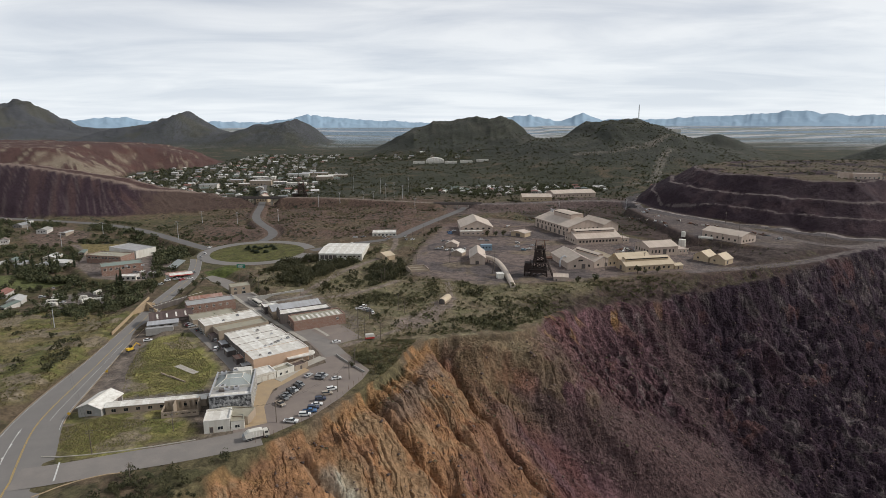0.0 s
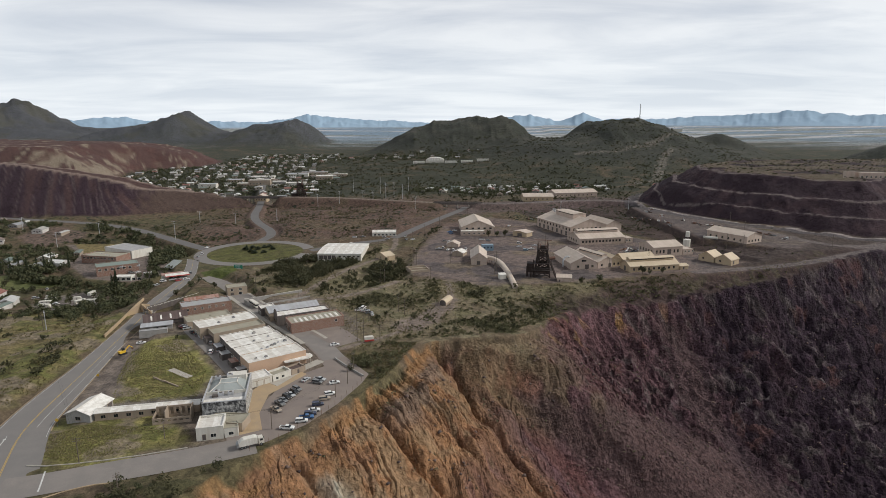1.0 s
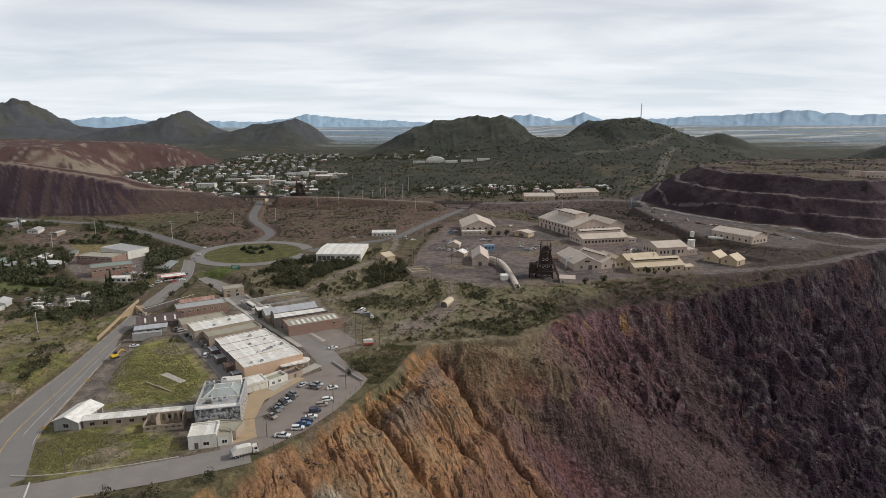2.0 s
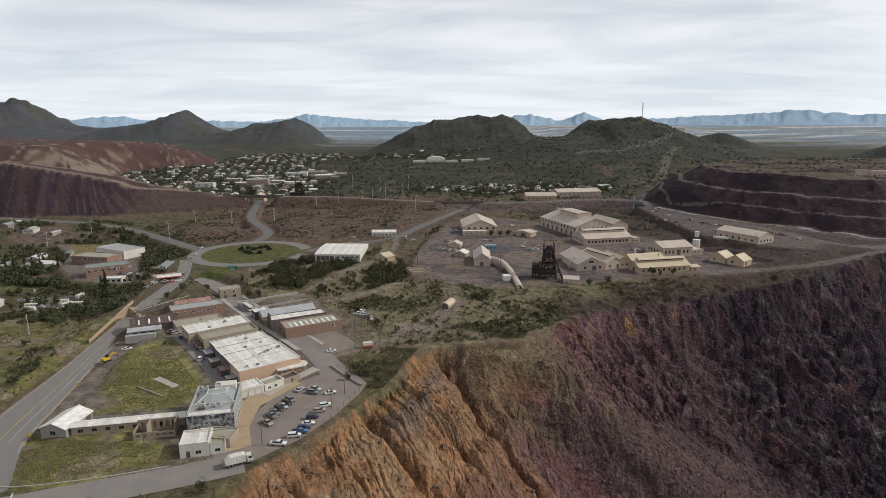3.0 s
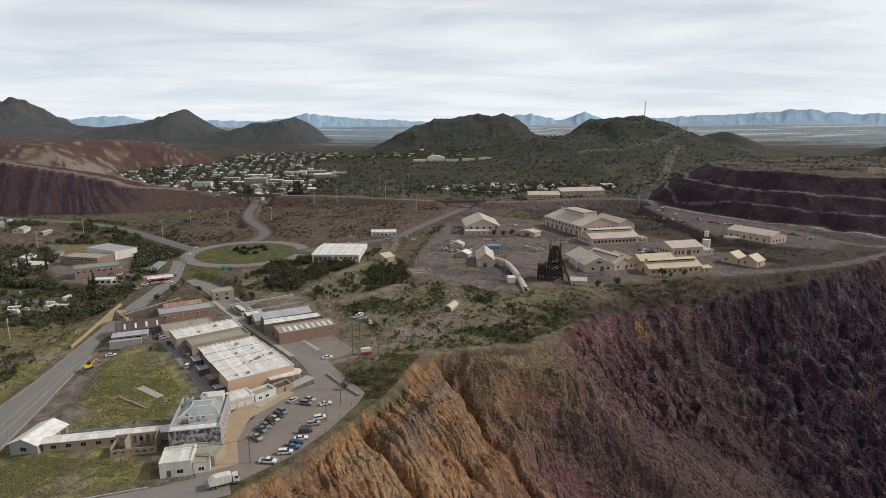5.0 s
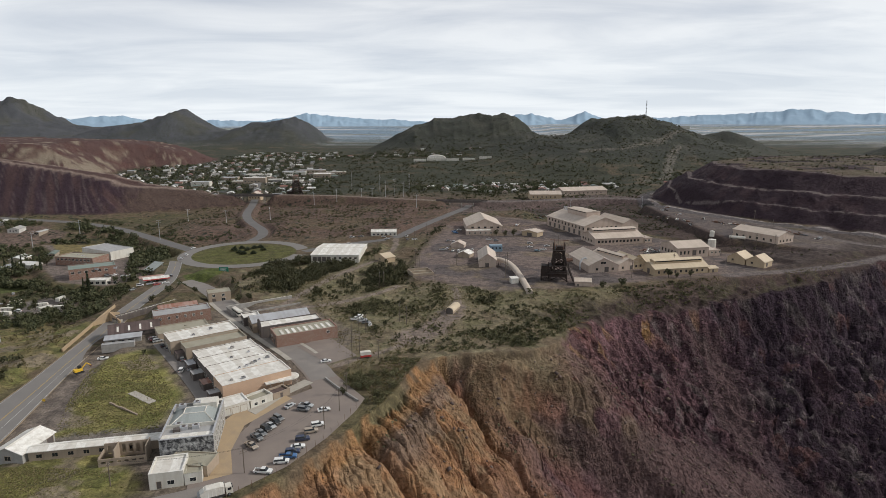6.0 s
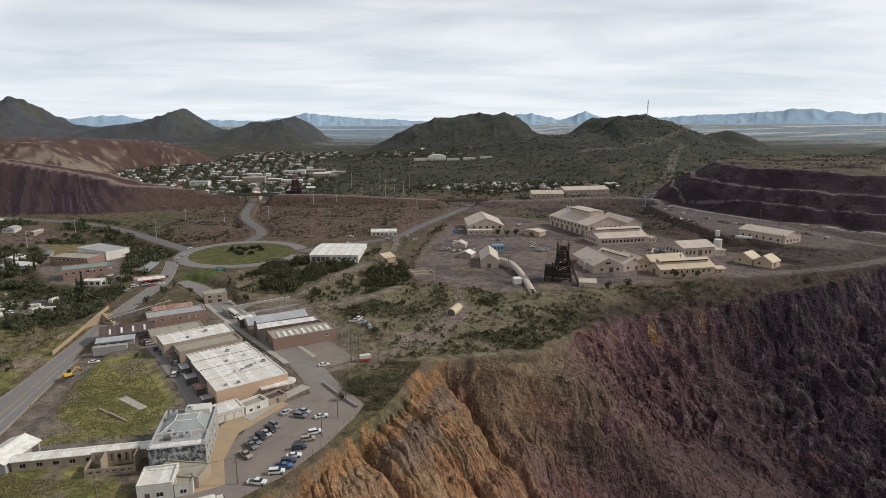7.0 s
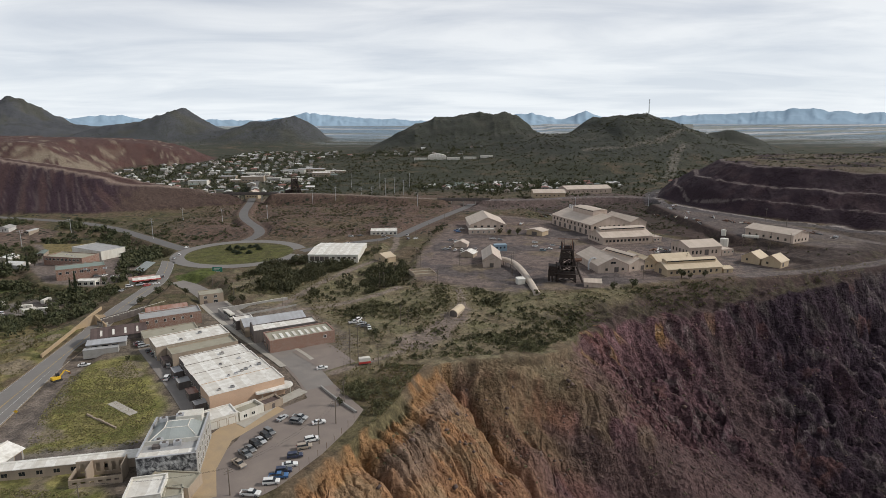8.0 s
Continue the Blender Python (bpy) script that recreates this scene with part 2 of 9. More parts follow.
TIMBER = worn("black_timber", (0.030, 0.021, 0.018), (0.075, 0.048, 0.038), 0.9, 0.6, 1.0)
POLE_WOOD = worn("pole_timber", (0.15, 0.12, 0.095), (0.08, 0.065, 0.055), 0.9, 0.6, 1.0)
STEEL = worn("grey_steel", (0.30, 0.31, 0.32), (0.18, 0.17, 0.16), 0.5, 0.5, 1.0, 0.6)
RUST = worn("rusted_steel", (0.17, 0.09, 0.06), (0.09, 0.06, 0.05), 0.85, 0.6, 1.0)
RUBBER = worn("tyre_rubber", (0.02, 0.02, 0.02), (0.05, 0.045, 0.04), 0.9, 0.4, 0.4)
PAINT = painted("vehicle_paint")
SIGN_GREEN = worn("green_sign", (0.02, 0.20, 0.13), (0.03, 0.15, 0.1), 0.6, 0.4, 1.0)
SIGN_YELLOW = worn("yellow_sign", (0.72, 0.45, 0.03), (0.5, 0.33, 0.05), 0.6, 0.4, 1.0)
RED_PAINT = worn("red_paint", (0.50, 0.05, 0.04), (0.35, 0.06, 0.05), 0.6, 0.4, 1.0)
MURAL = worn("mural_paint", (0.05, 0.05, 0.055), (0.80, 0.80, 0.78), 0.85, 1.0, 1.6)


def brick_build(n, l, bsdf):
    v = coord(n, l, 1.0)
    b = n.new("ShaderNodeTexBrick")
    b.inputs["Scale"].default_value = 1.0
    b.inputs["Brick Width"].default_value, b.inputs["Row Height"].default_value, b.inputs["Mortar Size"].default_value = 0.22, 0.075, 0.008
    b.inputs["Color1"].default_value, b.inputs["Color2"].default_value = (0.255, 0.130, 0.092, 1), (0.19, 0.100, 0.074, 1)
    b.inputs["Mortar"].default_value = (0.30, 0.26, 0.22, 1)
    sx, cx, ad = n.new("ShaderNodeSeparateXYZ"), n.new("ShaderNodeCombineXYZ"), n.new("ShaderNodeMath")
    l.new(v, sx.inputs[0])
    l.new(sx.outputs[0], ad.inputs[0])
    l.new(sx.outputs[1], ad.inputs[1])
    l.new(ad.outputs[0], cx.inputs[0])
    l.new(sx.outputs[2], cx.inputs[1])
    l.new(cx.outputs[0], b.inputs["Vector"])
    g = noise_tex(n, l, v, 0.5, 5.0, 0.65)
    l.new(mix_rgb(n, l, ramp_of(n, l, g, 0.5, 0.75, 0, 0.5), b.outputs[0], (0.33, 0.25, 0.20)), bsdf.inputs["Base Color"])
    bsdf.inputs["Roughness"].default_value = 0.9


BRICK = material("weathered_brick", brick_build)


def glass_build(n, l, bsdf):
    bsdf.inputs["Base Color"].default_value = (0.02, 0.024, 0.028, 1)
    bsdf.inputs["Roughness"].default_value = 0.12
    g = noise_tex(n, l, coord(n, l, 1.0), 0.8, 2.0)
    l.new(ramp_of(n, l, g, 0.3, 0.7, 0.08, 0.3), bsdf.inputs["Roughness"])


GLASS = material("window_glass", glass_build)
LEAF = foliage("mesquite_leaf", (0.028, 0.031, 0.017), (0.082, 0.082, 0.043))
LEAF_TREE = foliage("tree_leaf", (0.033, 0.041, 0.022), (0.094, 0.103, 0.054))
LEAF_DARK = foliage("cypress_leaf", (0.015, 0.025, 0.014), (0.04, 0.055, 0.03))
LEAF_OLIVE = foliage("olive_brush_leaf", (0.078, 0.080, 0.042), (0.165, 0.158, 0.085))
LEAF_DRY = foliage("dry_brush_leaf", (0.075, 0.066, 0.034), (0.16, 0.135, 0.07))
LEAF_PALE = foliage("pale_brush_leaf", (0.10, 0.10, 0.06), (0.19, 0.18, 0.11))
BARK = worn("bark", (0.10, 0.075, 0.055), (0.06, 0.045, 0.035), 0.95, 0.6, 0.5)


# ---- geometry helpers ----
def mesh_np(name, verts, faces, smooth=False):
    """A mesh from arrays: faces is an array of rows of three or four indices."""
    me = bpy.data.meshes.new(name)
    verts, faces = np.asarray(verts, dtype=np.float32), np.asarray(faces, dtype=np.int32)
    me.vertices.add(len(verts))
    me.vertices.foreach_set("co", verts.ravel())
    k = faces.shape[1]
    me.loops.add(faces.size)
    me.loops.foreach_set("vertex_index", faces.ravel())
    me.polygons.add(len(faces))
    me.polygons.foreach_set("loop_start", np.arange(0, faces.size, k, dtype=np.int32))
    if smooth:
        me.polygons.foreach_set("use_smooth", np.ones(len(faces), dtype=bool))
    me.update(calc_edges=True)
    return me


class Geo:
    """Collects boxes, prisms, tubes and sheets of one part."""

    def __init__(self):
        self.v, self.f = [], []

    def add(self, verts, faces):
        k = len(self.v)
        self.v += [tuple(p) for p in verts]
        self.f += [tuple(i + k for i in f) for f in faces]
        return self

    def box(self, x0, y0, z0, x1, y1, z1):
        return self.add([(x0, y0, z0), (x1, y0, z0), (x1, y1, z0), (x0, y1, z0), (x0, y0, z1), (x1, y0, z1), (x1, y1, z1), (x0, y1, z1)],
                        [(3, 2, 1, 0), (4, 5, 6, 7), (0, 1, 5, 4), (1, 2, 6, 5), (2, 3, 7, 6), (3, 0, 4, 7)])

    def prism(self, outline, way):
        """An outline of points, swept along way."""
        n, w = len(outline), Vector(way)
        pts = [Vector(p) for p in outline]
        return self.add(pts + [p + w for p in pts], [tuple(range(n - 1, -1, -1)), tuple(range(n, 2 * n))] + [(i, (i + 1) % n, n + (i + 1) % n, n + i) for i in range(n)])

    def tube(self, a, b, ra, rb=None, sides=8):
        a, b = Vector(a), Vector(b)
        rb = ra if rb is None else rb
        q = (b - a).to_track_quat("Z", "Y")
        ring = [q @ Vector((math.cos(2 * math.pi * i / sides), math.sin(2 * math.pi * i / sides), 0)) for i in range(sides)]
        pts = [a + ra * d for d in ring] + [b + rb * d for d in ring]
        return self.add(pts, [tuple(range(sides - 1, -1, -1)), tuple(range(sides, 2 * sides))] + [(i, (i + 1) % sides, sides + (i + 1) % sides, sides + i) for i in range(sides)])

    def beam(self, a, b, w):
        return self.tube(a, b, w * 0.7071, None, 4)

    def slab(self, quad, t):
        """A sheet over four points, t thick downwards."""
        return self.prism([(p[0], p[1], p[2] - t) for p in quad], (0, 0, t))

    def mesh(self, name):
        me = bpy.data.meshes.new(name)
        me.from_pydata(self.v, [], self.f)
        me.update()
        return me


def part(name, geo, mat, parent=None, label="", at=None):
    data = geo.mesh(name) if isinstance(geo, Geo) else geo
    if not data.materials:
        data.materials.append(mat)
    ob = new(name, data)
    if parent is not None:
        ob.parent = parent
    if at is not None:
        ob.matrix_basis = at
    return tagged(ob, label)


def thing(name, label, category, group="", m=None, kind=""):
    ob = new(name)
    ob.empty_display_size = 0.3
    if m is not None:
        ob.matrix_basis = m
    return tagged(ob, label, category, group, kind)


# ---- land: noise and distances on arrays ----
def lattice(ix, iy, seed):
    h = (ix.astype(np.int64) * 374761393 + iy.astype(np.int64) * 668265263 + seed * 974634777) & 0xFFFFFFFF
    h = ((h ^ (h >> 13)) * 1274126177) & 0xFFFFFFFF
    return ((h ^ (h >> 16)) & 0xFFFF) / 32767.5 - 1.0


def vnoise(x, y, seed=0):
    fx, fy = np.floor(x), np.floor(y)
    u, v = x - fx, y - fy
    u, v = u * u * u * (u * (u * 6 - 15) + 10), v * v * v * (v * (v * 6 - 15) + 10)
    a, b = lattice(fx, fy, seed), lattice(fx + 1, fy, seed)
    c, d = lattice(fx, fy + 1, seed), lattice(fx + 1, fy + 1, seed)
    return (a * (1 - u) + b * u) * (1 - v) + (c * (1 - u) + d * u) * v


def fbm(x, y, octaves=4, seed=0, gain=0.5):
    total, amp = 0.0, 1.0
    for i in range(octaves):
        total = total + amp * vnoise(x * 2 ** i + 17.3 * i, y * 2 ** i - 9.1 * i, seed + i)
        amp *= gain
    return total


def ridged(x, y, octaves=3, seed=0, gain=0.5):
    total, amp = 0.0, 1.0
    for i in range(octaves):
        total = total + amp * (1 - 2 * np.abs(vnoise(x * 2 ** i + 5.7 * i, y * 2 ** i + 3.3 * i, seed + i)))
        amp *= gain
    return total


def facets(x, y, seed=0):
    """Broken rock: each cell about a scattered point is a tilted flat face. Gives the height and a number that is the cell's own."""
    fx, fy = np.floor(x), np.floor(y)
    best, high, own = np.full(x.shape, 1e9), np.zeros(x.shape), np.zeros(x.shape)
    for i in (-1, 0, 1):
        for j in (-1, 0, 1):
            cx, cy = fx + i, fy + j
            r = lattice(cx, cy, seed)
            r2 = lattice(cx, cy, seed + 1)
            dx, dy = x - cx - 0.5 - 0.42 * r, y - cy - 0.5 - 0.42 * r2
            d = dx * dx + dy * dy
            near = d < best
            best = np.where(near, d, best)
            r3 = np.mod(r * 37.7 + r2 * 11.3, 1.0)
            high = np.where(near, 1.1 * r3 - 0.55 + dx * 1.1 * r2 + dy * 1.1 * r, high)
            own = np.where(near, r3, own)
    return high, own


def step(a, b, x):
    t = np.clip((x - a) / (b - a), 0, 1)
    return t * t * (3 - 2 * t)


def rounded(points, times, closed=False):
    """Corners cut off again and again, so that a line of few points bends gently."""
    for _ in range(times):
        out = [] if closed else [points[0]]
        n = len(points)
        for i in range(n if closed else n - 1):
            p, q = np.array(points[i], float), np.array(points[(i + 1) % n], float)
            out += [tuple(p * 0.75 + q * 0.25), tuple(p * 0.25 + q * 0.75)]
        points = out if closed else out + [points[-1]]
    return points


def to_line(x, y, points, closed=False):
    """Distance to a line, the length run along it to the nearest point, and that point's third value."""
    best, run, third, s0 = np.full(x.shape, 1e9), np.zeros(x.shape), np.zeros(x.shape), 0.0
    n = len(points)
    for i in range(n if closed else n - 1):
        p, q = points[i], points[(i + 1) % n]
        dx, dy = q[0] - p[0], q[1] - p[1]
        length = math.hypot(dx, dy)
        t = np.clip(((x - p[0]) * dx + (y - p[1]) * dy) / (length * length), 0, 1)
        d = np.hypot(x - p[0] - t * dx, y - p[1] - t * dy)
        near = d < best
        best = np.where(near, d, best)
        run = np.where(near, s0 + t * length, run)
        if len(p) > 2:
            third = np.where(near, p[2] + t * (q[2] - p[2]), third)
        s0 += length
    return best, run, third


def inside(x, y, points):
    odd = np.zeros(x.shape, bool)
    n = len(points)
    for i in range(n):
        (ax, ay), (bx, by) = points[i][:2], points[(i + 1) % n][:2]
        if ay == by:
            continue
        odd ^= ((ay > y) != (by > y)) & (x < (bx - ax) * (y - ay) / (by - ay) + ax)
    return odd


def close_by(x, y, points, margin):
    px, py = [p[0] for p in points], [p[1] for p in points]
    return (x > min(px) - margin) & (x < max(px) + margin) & (y > min(py) - margin) & (y < max(py) + margin)


def signed(x, y, points, margin=40):
    """Positive inside a closed outline; far outside it is only known to be far."""
    d, run = np.full(x.shape, -1e3), np.zeros(x.shape)
    k = close_by(x, y, points, margin)
    e, s, _ = to_line(x[k], y[k], points, True)
    d[k], run[k] = np.where(inside(x[k], y[k], points), e, -e), s
    return d, run


# ---- the plan ----
FALL = radians(-20)  # the pit's faces fall towards the east-south-east
RIM = rounded([(-260, -260), (-150, 40), (-105, 140), (-85, 163), (-70, 187), (-60, 198), (-50, 211), (-40, 230), (-35, 239), (-25, 260), (-19, 283), (-11, 301), (2, 304),
               (25, 306), (36, 309), (47, 319), (56, 338), (67, 357), (85, 378), (119, 390), (152, 402), (195, 418), (235, 431), (262, 441),
               (300, 462), (372, 500), (450, 545), (620, 640), (900, 800)], 2)


def across(x, y):
    """How far a point lies across the fall line, and along it."""
    return -x * math.sin(FALL) + y * math.cos(FALL), x * math.cos(FALL) + y * math.sin(FALL)


RIM_U, RIM_V = across(np.array([p[0] for p in RIM]), np.array([p[1] for p in RIM]))
RIM_U = np.maximum.accumulate(RIM_U + np.arange(len(RIM_U)) * 1e-6)


PADS = {  # level ground: outline and height
    "parking": ([(-75, 190), (-64, 201), (-53, 213), (-44, 230), (-37, 249), (-35, 259), (-52, 284), (-60, 300), (-75, 300), (-64, 282), (-57, 268), (-72, 252),
                 (-73, 238), (-77, 220), (-80, 204)], 0.0),
    "vacant_lot": ([(-74, 313), (-62, 327), (-44, 302), (-55.5, 292)], 0.1),
    "town": ([(-150, 190), (-100, 190), (-75, 200), (-60, 260), (-45, 330), (-90, 385), (-130, 380), (-165, 340), (-175, 310), (-168, 290), (-155, 230)], 0.0),
    "yard": ([(-22, 430), (30, 405), (75, 410), (140, 430), (215, 450), (245, 470), (235, 505), (212, 520), (200, 560), (175, 590), (110, 660), (60, 700),
              (5, 660), (-15, 560), (-25, 480)], 2.0),
    "upper_yard": ([(235, 540), (290, 490), (340, 490), (320, 540), (302, 600), (285, 650), (262, 740), (235, 740), (232, 640)], 9.0),
    "school": ([(-338, 520), (-290, 468), (-246, 456), (-228, 490), (-258, 575), (-330, 606), (-395, 608), (-350, 560)], -11.0),
}
ROADS = {  # centre line with heights, width
    "highway": ([(-128, 120, -0.8), (-139, 165, -0.8), (-151, 190, -0.9), (-159, 212, -1.2), (-163, 235, -1.5), (-166, 258, -1.7), (-171, 288, -2.0), (-177, 318, -2.5),
                 (-184, 350, -3.3), (-192, 385, -4.0), (-196, 420, -4.8), (-200, 452, -5.5), (-212, 490, -6.0), (-222, 520, -6.0)], 22.0),
    "side_street": ([(-141, 173, -0.78), (-129, 176, -0.6), (-110, 183, -0.3), (-90, 189, 0.0), (-68, 199, 0.05)], 13.0),
    "main_street": ([(-54, 277, 0.05), (-65.5, 298, 0.05), (-83, 319, 0.0), (-108, 350, -0.6), (-133, 384, -2.0), (-152, 414, -3.6), (-170, 438, -5.0), (-188, 452, -5.5)], 11.0),
    "alley": ([(-89, 248, 0.05), (-104.5, 270, 0.05), (-123, 294, 0.05), (-142, 318, -0.1)], 5.5),
    "north_west_road": ([(-228, 560, -6.0), (-250, 580, -6.3), (-296, 624, -7.0), (-352, 676, -7.5), (-411, 712, -7.5), (-490, 738, -7.5), (-600, 768, -7.5), (-760, 800, -6)], 11.0),
    "north_road": ([(-188, 598, -6.0), (-184, 625, -5.6), (-192, 655, -5.2), (-216, 695, -5.0), (-236, 735, -5.0), (-250, 780, -5.0), (-262, 840, -4.5), (-285, 930, -4), (-330, 1080, -3), (-370, 1250, 0)], 10.0),
    "east_road": ([(-126, 552, -5.6), (-104, 574, -5.0), (-75, 588, -4.2), (-50, 602, -3.6), (-33, 648, -2.0), (-12, 700, -1.2), (8, 750, -1.0), (24, 790, -1.0), (30, 815, -1.0)], 10.0),
    "haul_road": ([(480, 560, 9.6), (395, 515, 9.3), (345, 497, 9.2), (325, 517, 9.2), (312, 570, 9.2), (296, 630, 9.2), (282, 690, 9.2), (272, 750, 9.2), (262, 800, 9.0), (200, 830, 8.0), (95, 795, 7.0), (50, 799, 7.0)], 9.0),
    "rail_bed": ([(-12, 803, 7.0), (-80, 828, 7.0), (-160, 862, 6.8), (-234, 868.5, 6.6)], 8.0),
    "rail_bed_west": ([(-304, 869, 6.6), (-350, 872, 7.0), (-460, 905, 20)], 8.0),
    "pit_edge_road": ([(460, 552, 9), (390, 508, 8.6), (330, 478, 7.0), (288, 460, 5.0), (255, 452, 3.2), (222, 448, 2.1), (190, 440, 2.05)], 9.0),
    "lot_access": ([(-52, 291, 0.1), (-38, 302, 0.3), (-26, 312, 0.6)], 4.0),
    "hut_track": ([(-1, 350, 0.9), (4, 380, 1.5), (3, 410, 2.0)], 3.5),
    "yard_track": ([(-100, 372, -0.5), (-84, 374, 0.0), (-56, 388, 0.6), (-34, 414, 1.6)], 4.5),
    "yard_entry": ([(-50, 602, -3.4), (-46, 560, -2.5), (-52, 505, -0.8), (-72, 470, -0.8), (-90, 420, -0.6), (-100, 372, -0.5)], 5.0),
}
for key in ROADS:
    pts, width = ROADS[key]
    ROADS[key] = (rounded(pts, 2), width)
CIRCLE, CIRCLE_Z, ISLAND_R, RING_R = (-176, 547), -6.0, 43.0, 54.0
DUMP_EAST = [(310, 920), (285, 860), (266, 812), (261, 748), (279, 690), (304, 646), (332, 604), (370, 567), (396, 545), (440, 540), (540, 590), (900, 800), (900, 1100), (450, 1050)]
DUMP_WEST = rounded([(-1000, 800), (-700, 775), (-578, 761), (-501, 757), (-431, 765), (-405, 785), (-350, 822), (-300, 846), (-272, 858), (-280, 880), (-330, 890), (-420, 910), (-600, 960), (-1000, 1000)], 1, True)
DUMP_RED = rounded([(-1500, 1150), (-900, 1150), (-690, 1200), (-715, 1300), (-745, 1390), (-735, 1485), (-640, 1520), (-610, 1690), (-700, 1800), (-1000, 1850), (-1800, 1900), (-1900, 1300)], 1, True)
LAWN = [(-420, 482), (-321, 480), (-303, 462), (-331, 446), (-420, 428)]  # park in the valley
TRAILER_PARK = [(-295, 425), (-278, 443), (-251, 431), (-229, 391), (-259, 382), (-285, 395)]
PLOUGHED = [(-467, 640), (-448, 690), (-400, 660), (-392, 630), (-421, 605)]
SPORT = [(-384, 609), (-345, 622), (-312, 594), (-348, 563)]
TIP = [(-266, 925), (-70, 905), (-58, 840), (-170, 862), (-256, 880)]  # bare ground by the railway
SCAR = [(362, 1130), (420, 1180), (520, 1420), (560, 1480)]  # bare strips on the green hill
TRACK = [(330, 1500), (420, 1490), (520, 1520), (600, 1600), (690, 1640)]
HILLS = [  # x, y, height, reach across, reach deep
    (-2450, 3500, 158, 210, 420), (-2250, 3480, 55, 260, 400), (-2750, 3450, 140, 260, 400), (-1950, 3380, 60, 220, 350),
    (-1250, 2900, 98, 140, 300), (-1250, 2900, 50, 330, 420), (-1520, 2880, 58, 190, 330), (-1080, 2880, 16, 120, 260),
    (-690, 2800, 82, 95, 280), (-840, 2800, 84, 150, 320), (-600, 2790, 40, 80, 260),
    (60, 2100, 112, 105, 260), (225, 2110, 106, 80, 240), (-70, 2090, 76, 100, 260), (-180, 2080, 34, 90, 220),
    (450, 2000, 58, 70, 220), (600, 2010, 56, 90, 240), (740, 1980, 22, 80, 200), (145, 2105, 26, 55, 200), (530, 2000, 22, 60, 160),
    (840, 1850, 60, 70, 200), (930, 1850, 30, 70, 180), (735, 1860, 22, 80, 200),
    (560, 1745, 66, 130, 250), (400, 1700, 46, 170, 300), (250, 1750, 26, 160, 300), (680, 1600, 34, 150, 230), (-2350, 2950, 75, 520, 260), (900, 1200, 50, 110, 150), (1060, 1230, 62, 140, 200),
]


def bench(d):
    """Face and berms of the terraced spoil heap, above its foot."""
    return np.interp(d, [0, 18, 22, 40, 47, 71, 84, 160, 215, 245, 500], [0, 13, 13.5, 26, 27, 43, 45, 47, 49, 58, 62])


